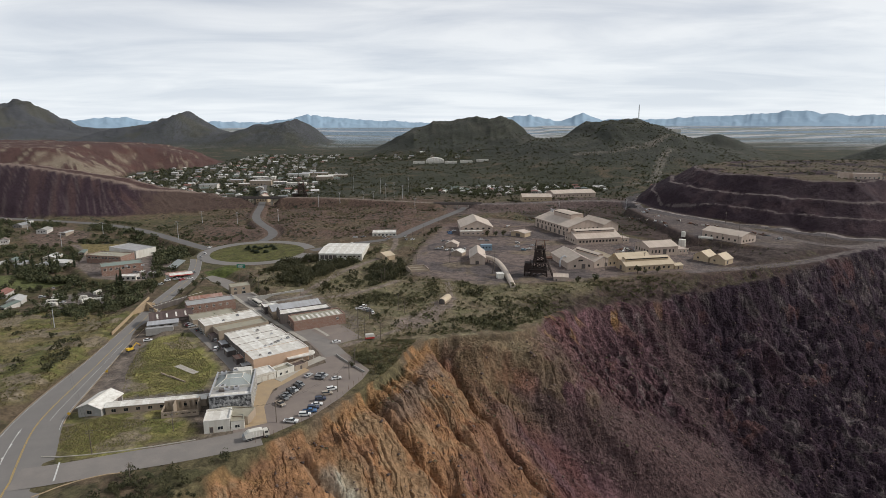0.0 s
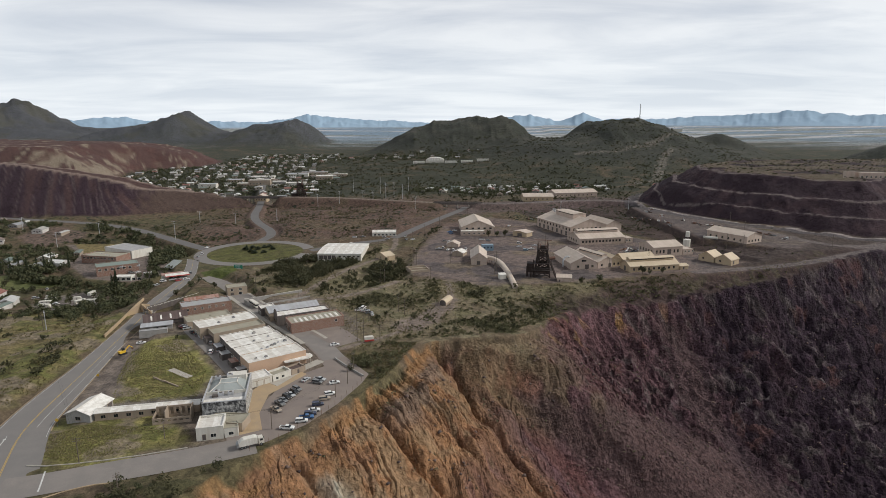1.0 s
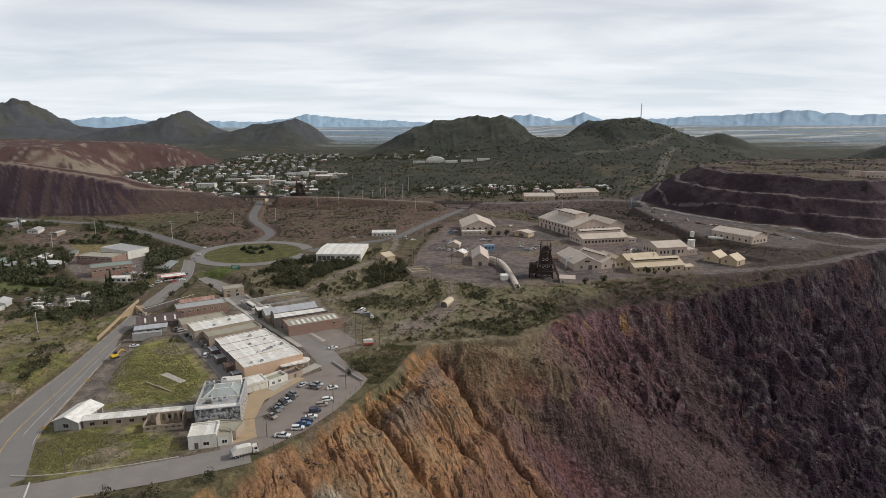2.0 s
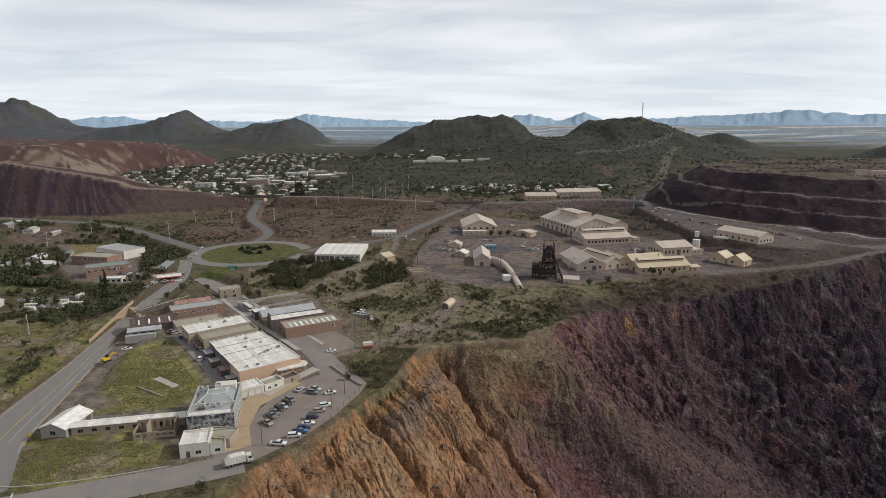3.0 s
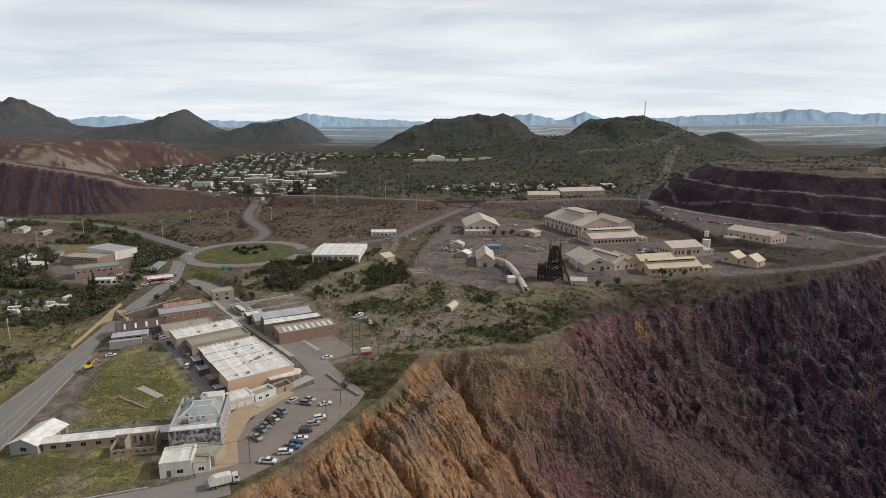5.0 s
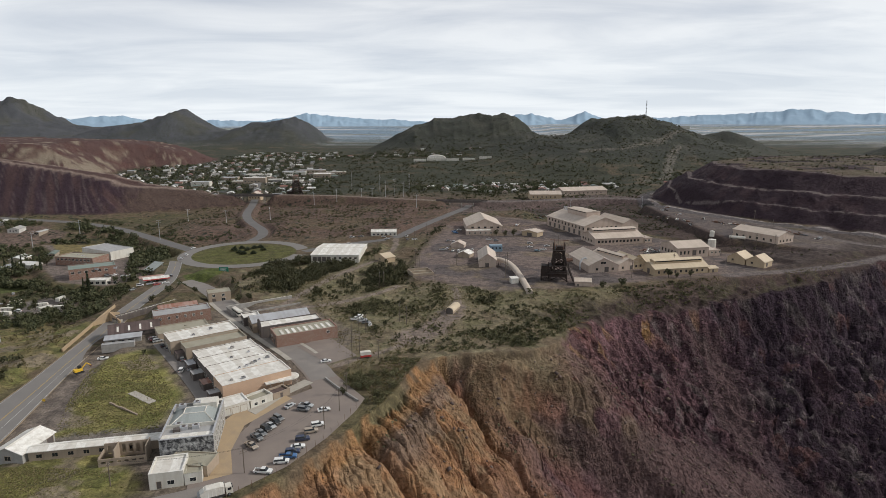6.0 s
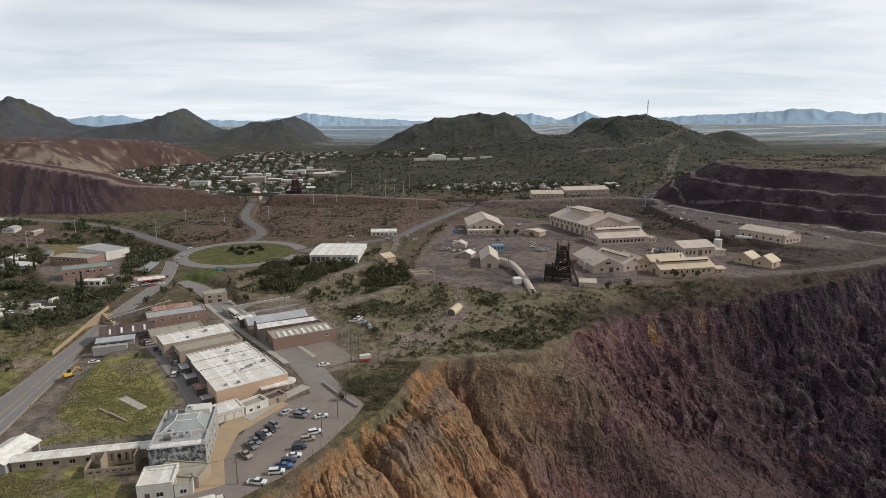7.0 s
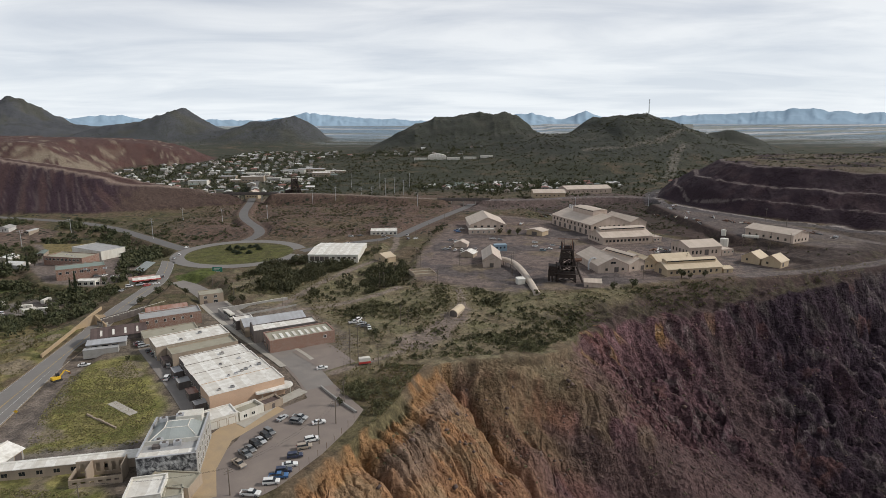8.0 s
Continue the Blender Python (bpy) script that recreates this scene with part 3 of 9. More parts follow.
def pit_face(x, y, pit, run):
    """How far the pit's wall lies below the rim, and the masks by which it is coloured."""
    warp = 5 * fbm(x / 30, y / 30, 3, 41)
    d = np.maximum(pit + 0.5 * warp * step(0, 12, pit) + 1.2 * fbm(x / 4, y / 4, 2, 42) * step(0, 4, pit), 0)
    wx = step(300, 360, run) * step(540, 490, run)
    we = step(490, 560, run)
    slope_w = np.interp(d, [0, 2.5, 7, 13, 16, 60, 300], [0, 4.6, 7.0, 8.0, 11.0, 44, 215])
    slope_c = np.interp(d, [0, 3, 24, 34, 300], [0, 2.5, 33, 40, 232])
    slope_e = np.interp(d, [0, 5, 40, 300], [0, 3, 36, 232])
    down = slope_w * (1 - wx) * (1 - we) + slope_c * wx * (1 - we) + slope_e * we
    # rills run down the fall, which turns southwards to the west
    lean = np.interp(run, [200, 260, 300, 345, 420], [0.70, 0.60, 0.40, 0.15, 0.10])
    east = np.clip(wx + we, 0, 1)
    bend = run + warp * (0.12 + 0.3 * east) + lean * d + (1 - east) * 7 * fbm(x / 55, y / 55, 2, 40) * step(0, 30, d)
    big = ridged(bend / 40, d / 230, 2, 51)
    mid = ridged(bend / 17, d / 130, 2, 52)
    deep = step(2, 30, d)
    # a fan of loose scree below the middle crags, and a chute farther east that feeds it
    fan = np.interp(run, [270, 287, 304, 361, 378, 387, 400], [90, 34, 42, 62, 96, 130, 190]) + 4 * fbm(x / 9, y / 9, 2, 64)
    talus = step(-3, 5, d - fan) * step(280, 290, run)
    chute = np.abs(run - np.interp(d, [0, 8, 28, 74, 120, 300], [424, 424, 418, 390, 376, 330]) + 2 * fbm(x / 8, y / 8, 2, 69))
    talus = np.maximum(talus, step(9, 4, chute) * step(6, 20, d))
    patch = np.clip(0.9 + 0.7 * fbm(bend / 18, d / 40, 2, 63), 0.35, 1.5)
    # short rills that fork and fade, and broken faces of harder rock
    sway = bend + 0.7 * fbm(x / 14, y / 14, 2, 57)
    fine = np.abs(vnoise(sway / 2.5, d / 22, 53))
    fine2 = np.abs(vnoise(sway / 1.4, d / 11, 59))
    f1, _ = facets(bend / 14 + 0.35 * warp / 5, d / 12 + 0.2 * warp / 5, 301)
    f2, tone = facets(bend / 6.0 + 0.4 * vnoise(x / 6, y / 6, 67), d / 5.5, 311)
    f3, tone2 = facets(bend / 2.0, d / 1.9, 321)
    hard = np.clip(east * (1 - 0.92 * talus) + (1 - east) * 0.16 * step(-0.3, 0.5, fbm(x / 16, y / 16, 3, 70) + 0.15), 0, 1)
    down = down - deep * ((0.9 + 3.2 * east) * big + (0.8 + 3.0 * east) * mid * (1 - 0.85 * talus))
    down = down - step(0.5, 4, d) * patch * (1 - 0.8 * talus) * ((1.65 + 0.6 * east) * fine + (0.8 + 0.1 * east) * fine2)
    down = down - step(3, 20, d) * hard * (2.8 * f1 + 1.5 * f2 + (0.75 - 0.4 * east) * f3 + 2.2 * east * ridged(bend / 8 + 0.1 * warp, d / 55, 2, 110))
    down = down - step(1, 6, d) * (0.20 * fbm(x / 1.7, y / 1.7, 2, 66) + (0.35 * talus + 0.28 * (1 - east)) * f3)
    # washes and a spur below the street's end, by run along the rim and distance from it
    for line, cut, half in (([(281, 2), (279, 6), (275, 16), (271, 25), (260, 34), (257, 46), (252, 56), (248, 75)], 8.0, 2.7), ([(214, 1), (209, 7), (205, 19), (203, 28), (202, 36), (198, 62)], 5.5, 1.9),
                            ([(167, 9), (165, 20), (163, 26), (158, 50)], 2.6, 1.4), ([(243, 3), (236, 14), (232, 30), (226, 48)], 2.2, 1.3), ([(300, 30), (296, 55), (292, 85)], 3.0, 1.8),
                            ([(270, 49), (249, 44), (232, 42), (220, 43), (208, 46), (198, 62)], -4.2, 5.0), ([(294, 6), (284, 20), (276, 36), (270, 49)], -2.6, 3.5)):
        k = (run > 140) & (run < 320) & (d > 0) & (d < 110)
        off, _, _ = to_line(run[k] + 1.6 * vnoise(x[k] / 5, y[k] / 5, 68), d[k], rounded(line, 2))
        down[k] = down[k] + cut * np.exp(-(off / half) ** 2)
    return down, dict(depth=d, warp=warp, talus=talus, hard=hard, tone=tone, tone2=tone2)


def land(x, y, detail=True):
    """Height of the ground, and the masks by which it is coloured."""
    x, y = np.asarray(x, float), np.asarray(y, float)
    r = np.hypot(x, y)
    z = np.zeros(x.shape)
    # broad lie of the land
    west = step(-178, -232, x) * step(150, 240, y)
    z -= west * (6 + 6 * step(300, 430, y)) * (1 - 0.6 * step(560, 700, y))
    z += 2.0 * step(380, 430, y) * step(-30, 10, x) * step(900, 700, y)
    z += 7.0 * step(205, 285, x - 0.12 * (y - 480)) * step(405, 470, y)
    z -= 3.0 * step(-40, -110, x) * step(400, 520, y)
    z += -6.0 * step(820, 1150, y) + 6.0 * step(1150, 1400, y)
    z += 16 * step(1250, 1800, y)
    far = step(2200, 4700, r)
    z += 75 * far
    # town hollow and knolls west of the yard
    z += 2.0 * fbm(x / 60, y / 60, 3, 3) * step(330, 420, y) * step(2500, 1200, r)
    hill = np.zeros(x.shape)
    for hx, hy, h, wx, wy in HILLS:
        hill = hill + h * np.exp(-((x - hx) / wx) ** 2 - ((y - hy) / wy) ** 2)
    rough = ridged(x / 190, y / 190, 4, 11) * 0.09 + fbm(x / 60, y / 60, 3, 12) * 0.04 + ridged(x / 60, y / 110, 2, 13) * 0.03 - 0.02
    hill = hill * (1 + rough * step(4, 60, hill))
    z = z + 0.5 * (hill - z + np.sqrt((hill - z) ** 2 + 60.0)) * step(2, 12, hill)
    # spoil heaps
    de, _ = signed(x, y, DUMP_EAST)
    gul = ridged(x / 16, y / 16, 3, 21)
    z = np.where(de > 0, np.maximum(z, 9.0 + bench(de + 1.6 * fbm(x / 25, y / 25, 2, 22)) + 0.9 * gul * step(0, 10, de) * step(60, 20, np.abs(de - 40))), z)
    dw, sw = signed(x, y, DUMP_WEST)
    crest = np.interp(x, [-1000, -611, -535, -458, -413, -350, -272], [62, 56, 47, 36, 22, 15, 7])
    zw = np.minimum(-6 + 0.74 * dw + 0.55 * ridged((sw + 0.5 * dw) / 7, dw / 90, 2, 31) * step(0, 15, dw), crest)
    z = np.where(dw > 0, np.maximum(z, zw), z)
    dr, sr = signed(x, y, DUMP_RED)
    flat_top = np.interp(x, [-1300, -860, -770, -680, -620], [66, 62, 50, 32, 22])
    zr = np.minimum(0.44 * dr + 1.6 * ridged(sr / 22, dr / 90, 3, 33) * step(0, 15, dr) + 3 * np.round(dr / 34), flat_top + 2 * fbm(x / 60, y / 60, 2, 34))
    z = np.where(dr > 0, np.maximum(z, zr), z)
    # pads and roads
    made = np.zeros(x.shape)
    for key in PADS:
        pts, level = PADS[key]
        d, _ = signed(x, y, pts)
        w = step(-9, -1, d)
        z = z * (1 - w) + (level - 0.12) * w
        made = np.maximum(made, w)
    d = np.hypot(x - CIRCLE[0], y - CIRCLE[1])
    w = step(RING_R + 14, RING_R + 1, d)
    z = z * (1 - w) + (CIRCLE_Z - 0.12) * w
    made = np.maximum(made, w)
    for key in ROADS:
        pts, width = ROADS[key]
        k = close_by(x, y, pts, 40)
        d, _, level = to_line(x[k], y[k], pts)
        w = step(width / 2 + (16 if key in ("haul_road", "rail_bed") else 9), width / 2 + 1.2, d)
        z[k] = z[k] * (1 - w) + (level - 0.14) * w
        made[k] = np.maximum(made[k], w)
    # the pit
    run, along = across(x, y)
    pit = np.where(x > 600, -500.0, along - np.interp(run, RIM_U, RIM_V))
    pit = pit - 1.6 * (1 + fbm(x / 12, y / 12, 3, 43)) * step(-30, -6, pit) * step(262, 290, run)
    lip = step(-30, 0, pit)
    z = z - lip * (1 - made) * (3.5 * step(30, 70, x) + 4.0 * step(340, 400, run))
    z = z + (1 - made) * step(-26, -8, pit) * step(345, 385, run) * (0.9 * fbm(x / 5, y / 5, 3, 108) + 1.2 * ridged(run / 9, pit / 20, 2, 109))
    face = pit > -2
    down, masks = pit_face(x[face], y[face], pit[face], run[face])
    low = np.zeros(x.shape)
    low[face] = np.maximum(down, 0)
    floor_depth = 205 + 4 * fbm(x / 40, y / 40, 3, 55)
    z = np.where(pit > 0, z - np.minimum(low, floor_depth), z)
    # small unevenness away from made ground
    z += (1 - made) * (0.45 * fbm(x / 9, y / 9, 3, 61) + 0.9 * fbm(x / 28, y / 28, 2, 62) * step(-10, -40, pit)) * step(2000, 700, r) * (pit < 0)
    if not detail:
        return z
    return z, dict(hill=hill, east=de, west=dw, red=dr, pit=pit, run=run, made=made, far=far, sw=sw, sr=sr, face=face, **masks)


GRID = {}


def on_ground(x, y):
    """Height of the ground sheet under points."""
    ang, rad, z = GRID["ang"], GRID["rad"], GRID["z"]
    x, y = np.asarray(x, float) + 3.0, np.asarray(y, float) - 12.0
    a = np.arctan2(x, y)
    a = np.where(a < ang[0], a + 2 * np.pi, a)
    r = np.clip(np.hypot(x, y), rad[0], rad[-1] - 1e-3)
    i = np.clip(np.searchsorted(ang, a) - 1, 0, len(ang) - 2)
    j = np.clip(np.searchsorted(rad, r) - 1, 0, len(rad) - 2)
    u, v = np.clip((a - ang[i]) / (ang[i + 1] - ang[i]), 0, 1), (r - rad[j]) / (rad[j + 1] - rad[j])
    return (z[j, i] * (1 - u) + z[j, i + 1] * u) * (1 - v) + (z[j + 1, i] * (1 - u) + z[j + 1, i + 1] * u) * v


def land_at(x, y):
    return float(on_ground(x, y))


# ---- ground sheet: rings about the flight line, closest set to the north where the town and pit lie ----
def ground_sheet():
    north = np.radians(np.concatenate([np.arange(-41.5, -20, 0.125), np.arange(-20, 41.5, 0.066)]))
    rest = np.radians(np.linspace(41.5, 318.5, 90)[:-1])
    ang = np.concatenate([north, rest])
    rad = np.concatenate([[0.02, 30, 60, 90, 110, 125, 138], np.arange(148, 330, 0.66), np.arange(330, 470, 0.66), np.arange(470, 560, 1.1), np.arange(560, 900, 2.2), np.geomspace(900, 4880, 175)])
    a, r = np.meshgrid(ang, rad)
    x, y = r * np.sin(a) - 3.0, r * np.cos(a) + 12.0
    z, k = land(x, y)
    GRID.update(ang=ang, rad=rad, z=z)
    n, m = a.shape
    idx = np.arange(n * m).reshape(n, m)
    nxt = np.roll(idx, -1, 1)
    faces = np.stack([idx[:-1], idx[1:], nxt[1:], nxt[:-1]], -1).reshape(-1, 4)
    me = mesh_np("ground", np.stack([x, y, z], -1).reshape(-1, 3), faces[:, ::-1], True)
    bare = (k["pit"] > 1.5) & (r < 345)
    me.polygons.foreach_set("use_smooth", ~bare.ravel()[faces[:, 0]])

    def mix(c, other, w):
        w = np.clip(w, 0, 1)[..., None]
        return c * (1 - w) + np.array(other) * w

    n1, n2, n3 = fbm(x / 35, y / 35, 4, 71), fbm(x / 7, y / 7, 3, 72), fbm(x / 120, y / 120, 3, 73)
    c = np.zeros(x.shape + (3,)) + np.array((0.215, 0.165, 0.105))
    c = mix(c, (0.19, 0.17, 0.085), step(-0.2, 0.5, n1) * 0.8)
    c = mix(c, (0.125, 0.125, 0.06), step(0.0, 0.7, n2 + 0.6 * n3) * 0.75)
    c = mix(c, (0.090, 0.095, 0.064), step(840, 1050, y) * step(-1.3, 0.0, n1) * 0.95)
    knoll = signed(x, y, [(-60, 285), (-15, 300), (35, 308), (85, 375), (195, 415), (180, 432), (72, 400), (-28, 430), (-50, 545), (-150, 475), (-135, 405), (-70, 350)])[0]
    c = mix(c, (0.345, 0.300, 0.185), step(-8, 6, knoll + 8 * n2) * (0.75 + 0.35 * n2))
    c = mix(c, (0.20, 0.195, 0.095), step(-8, 6, knoll) * step(0.1, 0.6, n2 + 0.5 * n1) * 0.6)
    # grass
    field = signed(x, y, [(-152, 222), (-139, 236), (-163, 300), (-140, 311), (-106, 262), (-105, 214), (-92, 206), (-90, 199), (-109, 192), (-128, 185), (-139, 190), (-150, 210)])[0]
    verge = signed(x, y, [(-190, 200), (-176, 230), (-184, 310), (-192, 350), (-240, 380), (-330, 360), (-330, 200)])[0]
    for d, col in ((field, (0.44, 0.42, 0.135)), (verge, (0.34, 0.295, 0.125))):
        c = mix(c, col, step(-3, 3, d + 3 * n2) * (0.75 + 0.3 * n2))
        c = mix(c, (0.21, 0.225, 0.07), step(-3, 3, d) * step(0.1, 0.6, n2 + 0.6 * n1) * 0.75)
        c = mix(c, (0.17, 0.18, 0.065), step(-2, 4, d) * step(0.15, 0.5, fbm(x / 14, y / 9, 4, 106)) * 0.6)
        c = mix(c, (0.36, 0.30, 0.21), step(-2, 4, d) * step(0.3, 0.6, fbm(x / 17 + 5, y / 12, 4, 107)) * 0.85)
    for outline, col in (([(-140, 226), (-134, 232), (-104, 238), (-98, 232), (-104, 228), (-133, 224)], (0.30, 0.27, 0.23)), ([(-165, 300), (-160, 268), (-152, 238), (-140, 226), (-137, 240), (-148, 262), (-156, 290), (-160, 305)], (0.31, 0.265, 0.22)),
                         ([(-148, 209), (-145, 196), (-140, 196), (-141, 211)], (0.30, 0.25, 0.19))):
        c = mix(c, col, step(-2, 1.5, signed(x, y, outline)[0] + 1.5 * n2) * 0.9)
    ring = np.hypot(x - CIRCLE[0], y - CIRCLE[1])
    c = mix(c, (0.165, 0.17, 0.055), step(ISLAND_R + 1, ISLAND_R - 1, ring) * (0.9 + 0.2 * n2))
    lawn = signed(x, y, [(-197, 470), (-183, 484), (-167, 478), (-166, 452), (-180, 443)])[0]
    c = mix(c, (0.15, 0.18, 0.05), step(-1, 1, lawn))
    sport = signed(x, y, SPORT)[0]
    c = mix(c, (0.33, 0.27, 0.12), step(-1, 1, sport))
    c = mix(c, (0.26, 0.19, 0.15), step(-3, 3, signed(x, y, PLOUGHED)[0] + 3 * n2) * 0.9)
    c = mix(c, (0.34, 0.305, 0.265), step(-3, 3, signed(x, y, TRAILER_PARK)[0] + 3 * n2) * 0.9)
    park = signed(x, y, LAWN)[0]
    c = mix(c, (0.20, 0.235, 0.085), step(-3, 3, park) * 0.8)
    # bare yards
    yard = np.maximum(signed(x, y, PADS["yard"][0])[0], signed(x, y, PADS["upper_yard"][0])[0])
    c = mix(c, (0.285, 0.228, 0.195), step(-6, 4, yard + 3 * n2))
    c = mix(c, (0.185, 0.160, 0.148), step(-2, 6, yard) * step(0.05, 0.5, n1 + 0.4 * n2))
    c = mix(c, (0.30, 0.24, 0.165), step(0, 6, yard) * step(0.35, 0.75, fbm(x / 22, y / 22, 3, 75)) * 0.8)
    c = mix(c, (0.175, 0.150, 0.138), step(-4, 4, signed(x, y, PADS["upper_yard"][0])[0] + 4 * n2) * 0.6)
    town = signed(x, y, PADS["town"][0])[0]
    c = mix(c, (0.31, 0.26, 0.21), step(-2, 3, town) * step(3, -3, field) * 0.7)
    c = mix(c, (0.33, 0.275, 0.235), step(0, 4, signed(x, y, PADS["school"][0])[0]) * step(1, -1, sport) * 0.9)
    dry = step(560, 640, y) * step(1000, 860, y) * step(-340, -250, x) * step(130, -40, x)
    c = mix(c, (0.215, 0.145, 0.112), dry * step(-0.9, 0.0, n1) * 0.9)
    bank = signed(x, y, [(220, 455), (290, 474), (335, 492), (292, 488), (238, 525), (233, 640), (236, 745), (262, 800), (190, 815), (90, 770), (105, 700), (180, 602), (205, 565), (214, 522), (238, 505), (246, 472)])[0]
    c = mix(c, (0.112, 0.080, 0.070), step(-4, 2, bank) * 0.9)
    upland = signed(x, y, [(20, 720), (95, 760), (190, 812), (262, 800), (300, 860), (320, 930), (200, 900), (60, 850), (0, 815)])[0]
    c = mix(c, (0.205, 0.155, 0.14), step(-14, 6, upland + 10 * n1) * 0.85)
    apron_e = signed(x, y, [(222, 442), (262, 446), (330, 474), (420, 520), (480, 565), (396, 548), (340, 594), (320, 570), (324, 520), (300, 496), (262, 500), (246, 528), (230, 522), (242, 472)])[0]
    c = mix(c, (0.118, 0.092, 0.080), step(-5, 4, apron_e + 4 * n2) * 0.9)
    rim = signed(x, y, [(105, 380), (195, 412), (262, 436), (330, 470), (330, 478), (262, 447), (215, 446), (150, 428), (108, 410)])[0]
    c = mix(c, (0.155, 0.105, 0.09), step(-4, 3, rim + 3 * n2) * 0.8)
    apron = signed(x, y, [(-30, 326), (-16, 345), (-6, 362), (4, 384), (8, 380), (6, 356), (-4, 335), (-14, 318), (-26, 312)])[0]
    c = mix(c, (0.35, 0.285, 0.235), step(-3, 2, apron + 2 * n2) * 0.9)
    brow = step(-30, -12, k["pit"] + 7 * n2) * step(335, 372, k["run"])
    c = mix(c, (0.102, 0.072, 0.064), brow * 0.92)
    c = mix(c, (0.125, 0.112, 0.066), brow * step(0.15, 0.6, n2 + 0.4 * n1) * 0.6)
    for key in ROADS:
        if key in ("haul_road", "rail_bed", "rail_bed_west", "pit_edge_road", "lot_access", "hut_track", "yard_track", "yard_entry"):
            near = close_by(x, y, ROADS[key][0], 40)
            off = to_line(x[near], y[near], ROADS[key][0])[0]
            w = np.zeros(x.shape)
            w[near] = step(ROADS[key][1] / 2 + 0.8, ROADS[key][1] / 2 - 0.8, off + 0.7 * n2[near])
            c = mix(c, (0.255, 0.220, 0.200) if key in ("haul_road", "pit_edge_road") else (0.37, 0.305, 0.245), w * 0.9)
            if key == "haul_road":
                w[near] = step(1.4, 0.7, np.abs(off - 6.5))
                c = mix(c, (0.36, 0.32, 0.29), w * step(-0.2, 0.3, n1) * 0.8)
    n1_all = n1
    # hills and plain; the far ones' grey-blue is haze put into the colour
    c = mix(c, (0.100, 0.106, 0.090), step(6, 40, k["hill"]) * (0.9 + 0.1 * n1))
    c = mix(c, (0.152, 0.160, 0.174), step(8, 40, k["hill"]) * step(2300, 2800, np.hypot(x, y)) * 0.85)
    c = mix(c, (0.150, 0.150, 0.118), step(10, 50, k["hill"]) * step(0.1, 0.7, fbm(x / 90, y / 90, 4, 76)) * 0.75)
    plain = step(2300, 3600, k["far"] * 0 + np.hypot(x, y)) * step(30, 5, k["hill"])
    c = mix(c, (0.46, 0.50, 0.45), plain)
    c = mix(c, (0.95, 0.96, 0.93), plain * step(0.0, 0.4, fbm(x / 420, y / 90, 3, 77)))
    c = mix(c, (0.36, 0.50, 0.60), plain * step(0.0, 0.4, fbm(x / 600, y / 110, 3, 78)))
    heap = signed(x, y, TIP)[0]
    c = mix(c, (0.34, 0.265, 0.20), step(-10, 8, heap + 12 * n2) * 0.8)
    for line in (SCAR, TRACK):
        near = close_by(x, y, line, 60)
        w = np.zeros(x.shape)
        w[near] = step(12, 7, to_line(x[near], y[near], line)[0] + 4 * n2[near])
        c = mix(c, (0.33, 0.30, 0.24), w * 0.8)
    # spoil
    de, dw, dr, sr_run = k["east"], k["west"], k["red"], k["sr"]
    c = mix(c, (0.155, 0.145, 0.145), step(-24, -20, de) * step(-6, -9, de) * 0.8)
    c = mix(c, (0.52, 0.46, 0.42), step(-9, -7.5, de) * step(-2.5, -4, de) * step(-0.7, -0.1, n2 + 0.3 * n1) * 0.9)
    c = mix(c, (0.072, 0.048, 0.056), step(-2, 2, de))
    c = mix(c, (0.115, 0.075, 0.078), step(-2, 3, de) * step(0.15, 0.7, fbm(x / 18, y / 18, 4, 80)) * 0.8)
    berm = de + 1.6 * fbm(x / 25, y / 25, 2, 22)
    for lo, hi in ((18.5, 20.5), (41.0, 45.0), (73, 80)):
        c = mix(c, (0.25, 0.205, 0.185), step(lo - 0.8, lo, berm) * step(hi + 0.8, hi, berm) * step(-0.9, -0.2, n2 + 0.5 * n1) * 0.95)
    c = mix(c, (0.26, 0.205, 0.135), step(72, 84, de) * step(-0.4, 0.3, n1) * 0.8)
    c = mix(c, (0.11, 0.08, 0.075), step(205, 222, de) * step(255, 245, de) * 0.8)
    c = mix(c, (0.17, 0.155, 0.09), step(250, 262, de) * 0.75 + step(70, 85, de) * step(0.3, 0.6, n1) * 0.5)
    c = mix(c, (0.082, 0.053, 0.063), step(-3, 3, dw))
    c = mix(c, (0.19, 0.145, 0.135), step(2, 6, dw) * step(0.25, 0.7, fbm((k["sw"] + 0.5 * dw) / 3.0, dw / 90, 3, 94)) * 0.7)
    c = mix(c, (0.15, 0.092, 0.084), step(0, 4, dw) * step(0.1, 0.6, fbm((k["sw"] + 0.5 * dw) / 12, dw / 120, 3, 81)) * 0.8)
    c = mix(c, (0.165, 0.118, 0.092), step(0, 3, dw) * step(-432, -392, x + 10 * n2) * 0.9)
    top = np.interp(x, [-1000, -611, -535, -458, -413, -350, -272], [62, 56, 47, 36, 22, 15, 7])
    behind = dw - (top + 6) / 0.74
    c = mix(c, (0.135, 0.08, 0.068), step(-1, 2, behind) * step(1, 3, dw))
    c = mix(c, (0.44, 0.345, 0.27), step(-1.5, 1, behind) * step(10, 7, behind) * step(0.5, 2, dw) * 0.95)
    c = mix(c, (0.165, 0.100, 0.085), step(-6, 3, dr))
    pale = 1.3 * np.exp(-((x + 735) / 38) ** 2 - ((y - 1300) / 80) ** 2) + 0.9 * np.exp(-((x + 820) / 40) ** 2 - ((y - 1240) / 50) ** 2) + 0.7 * np.exp(-((x + 790) / 40) ** 2 - ((y - 1470) / 40) ** 2)
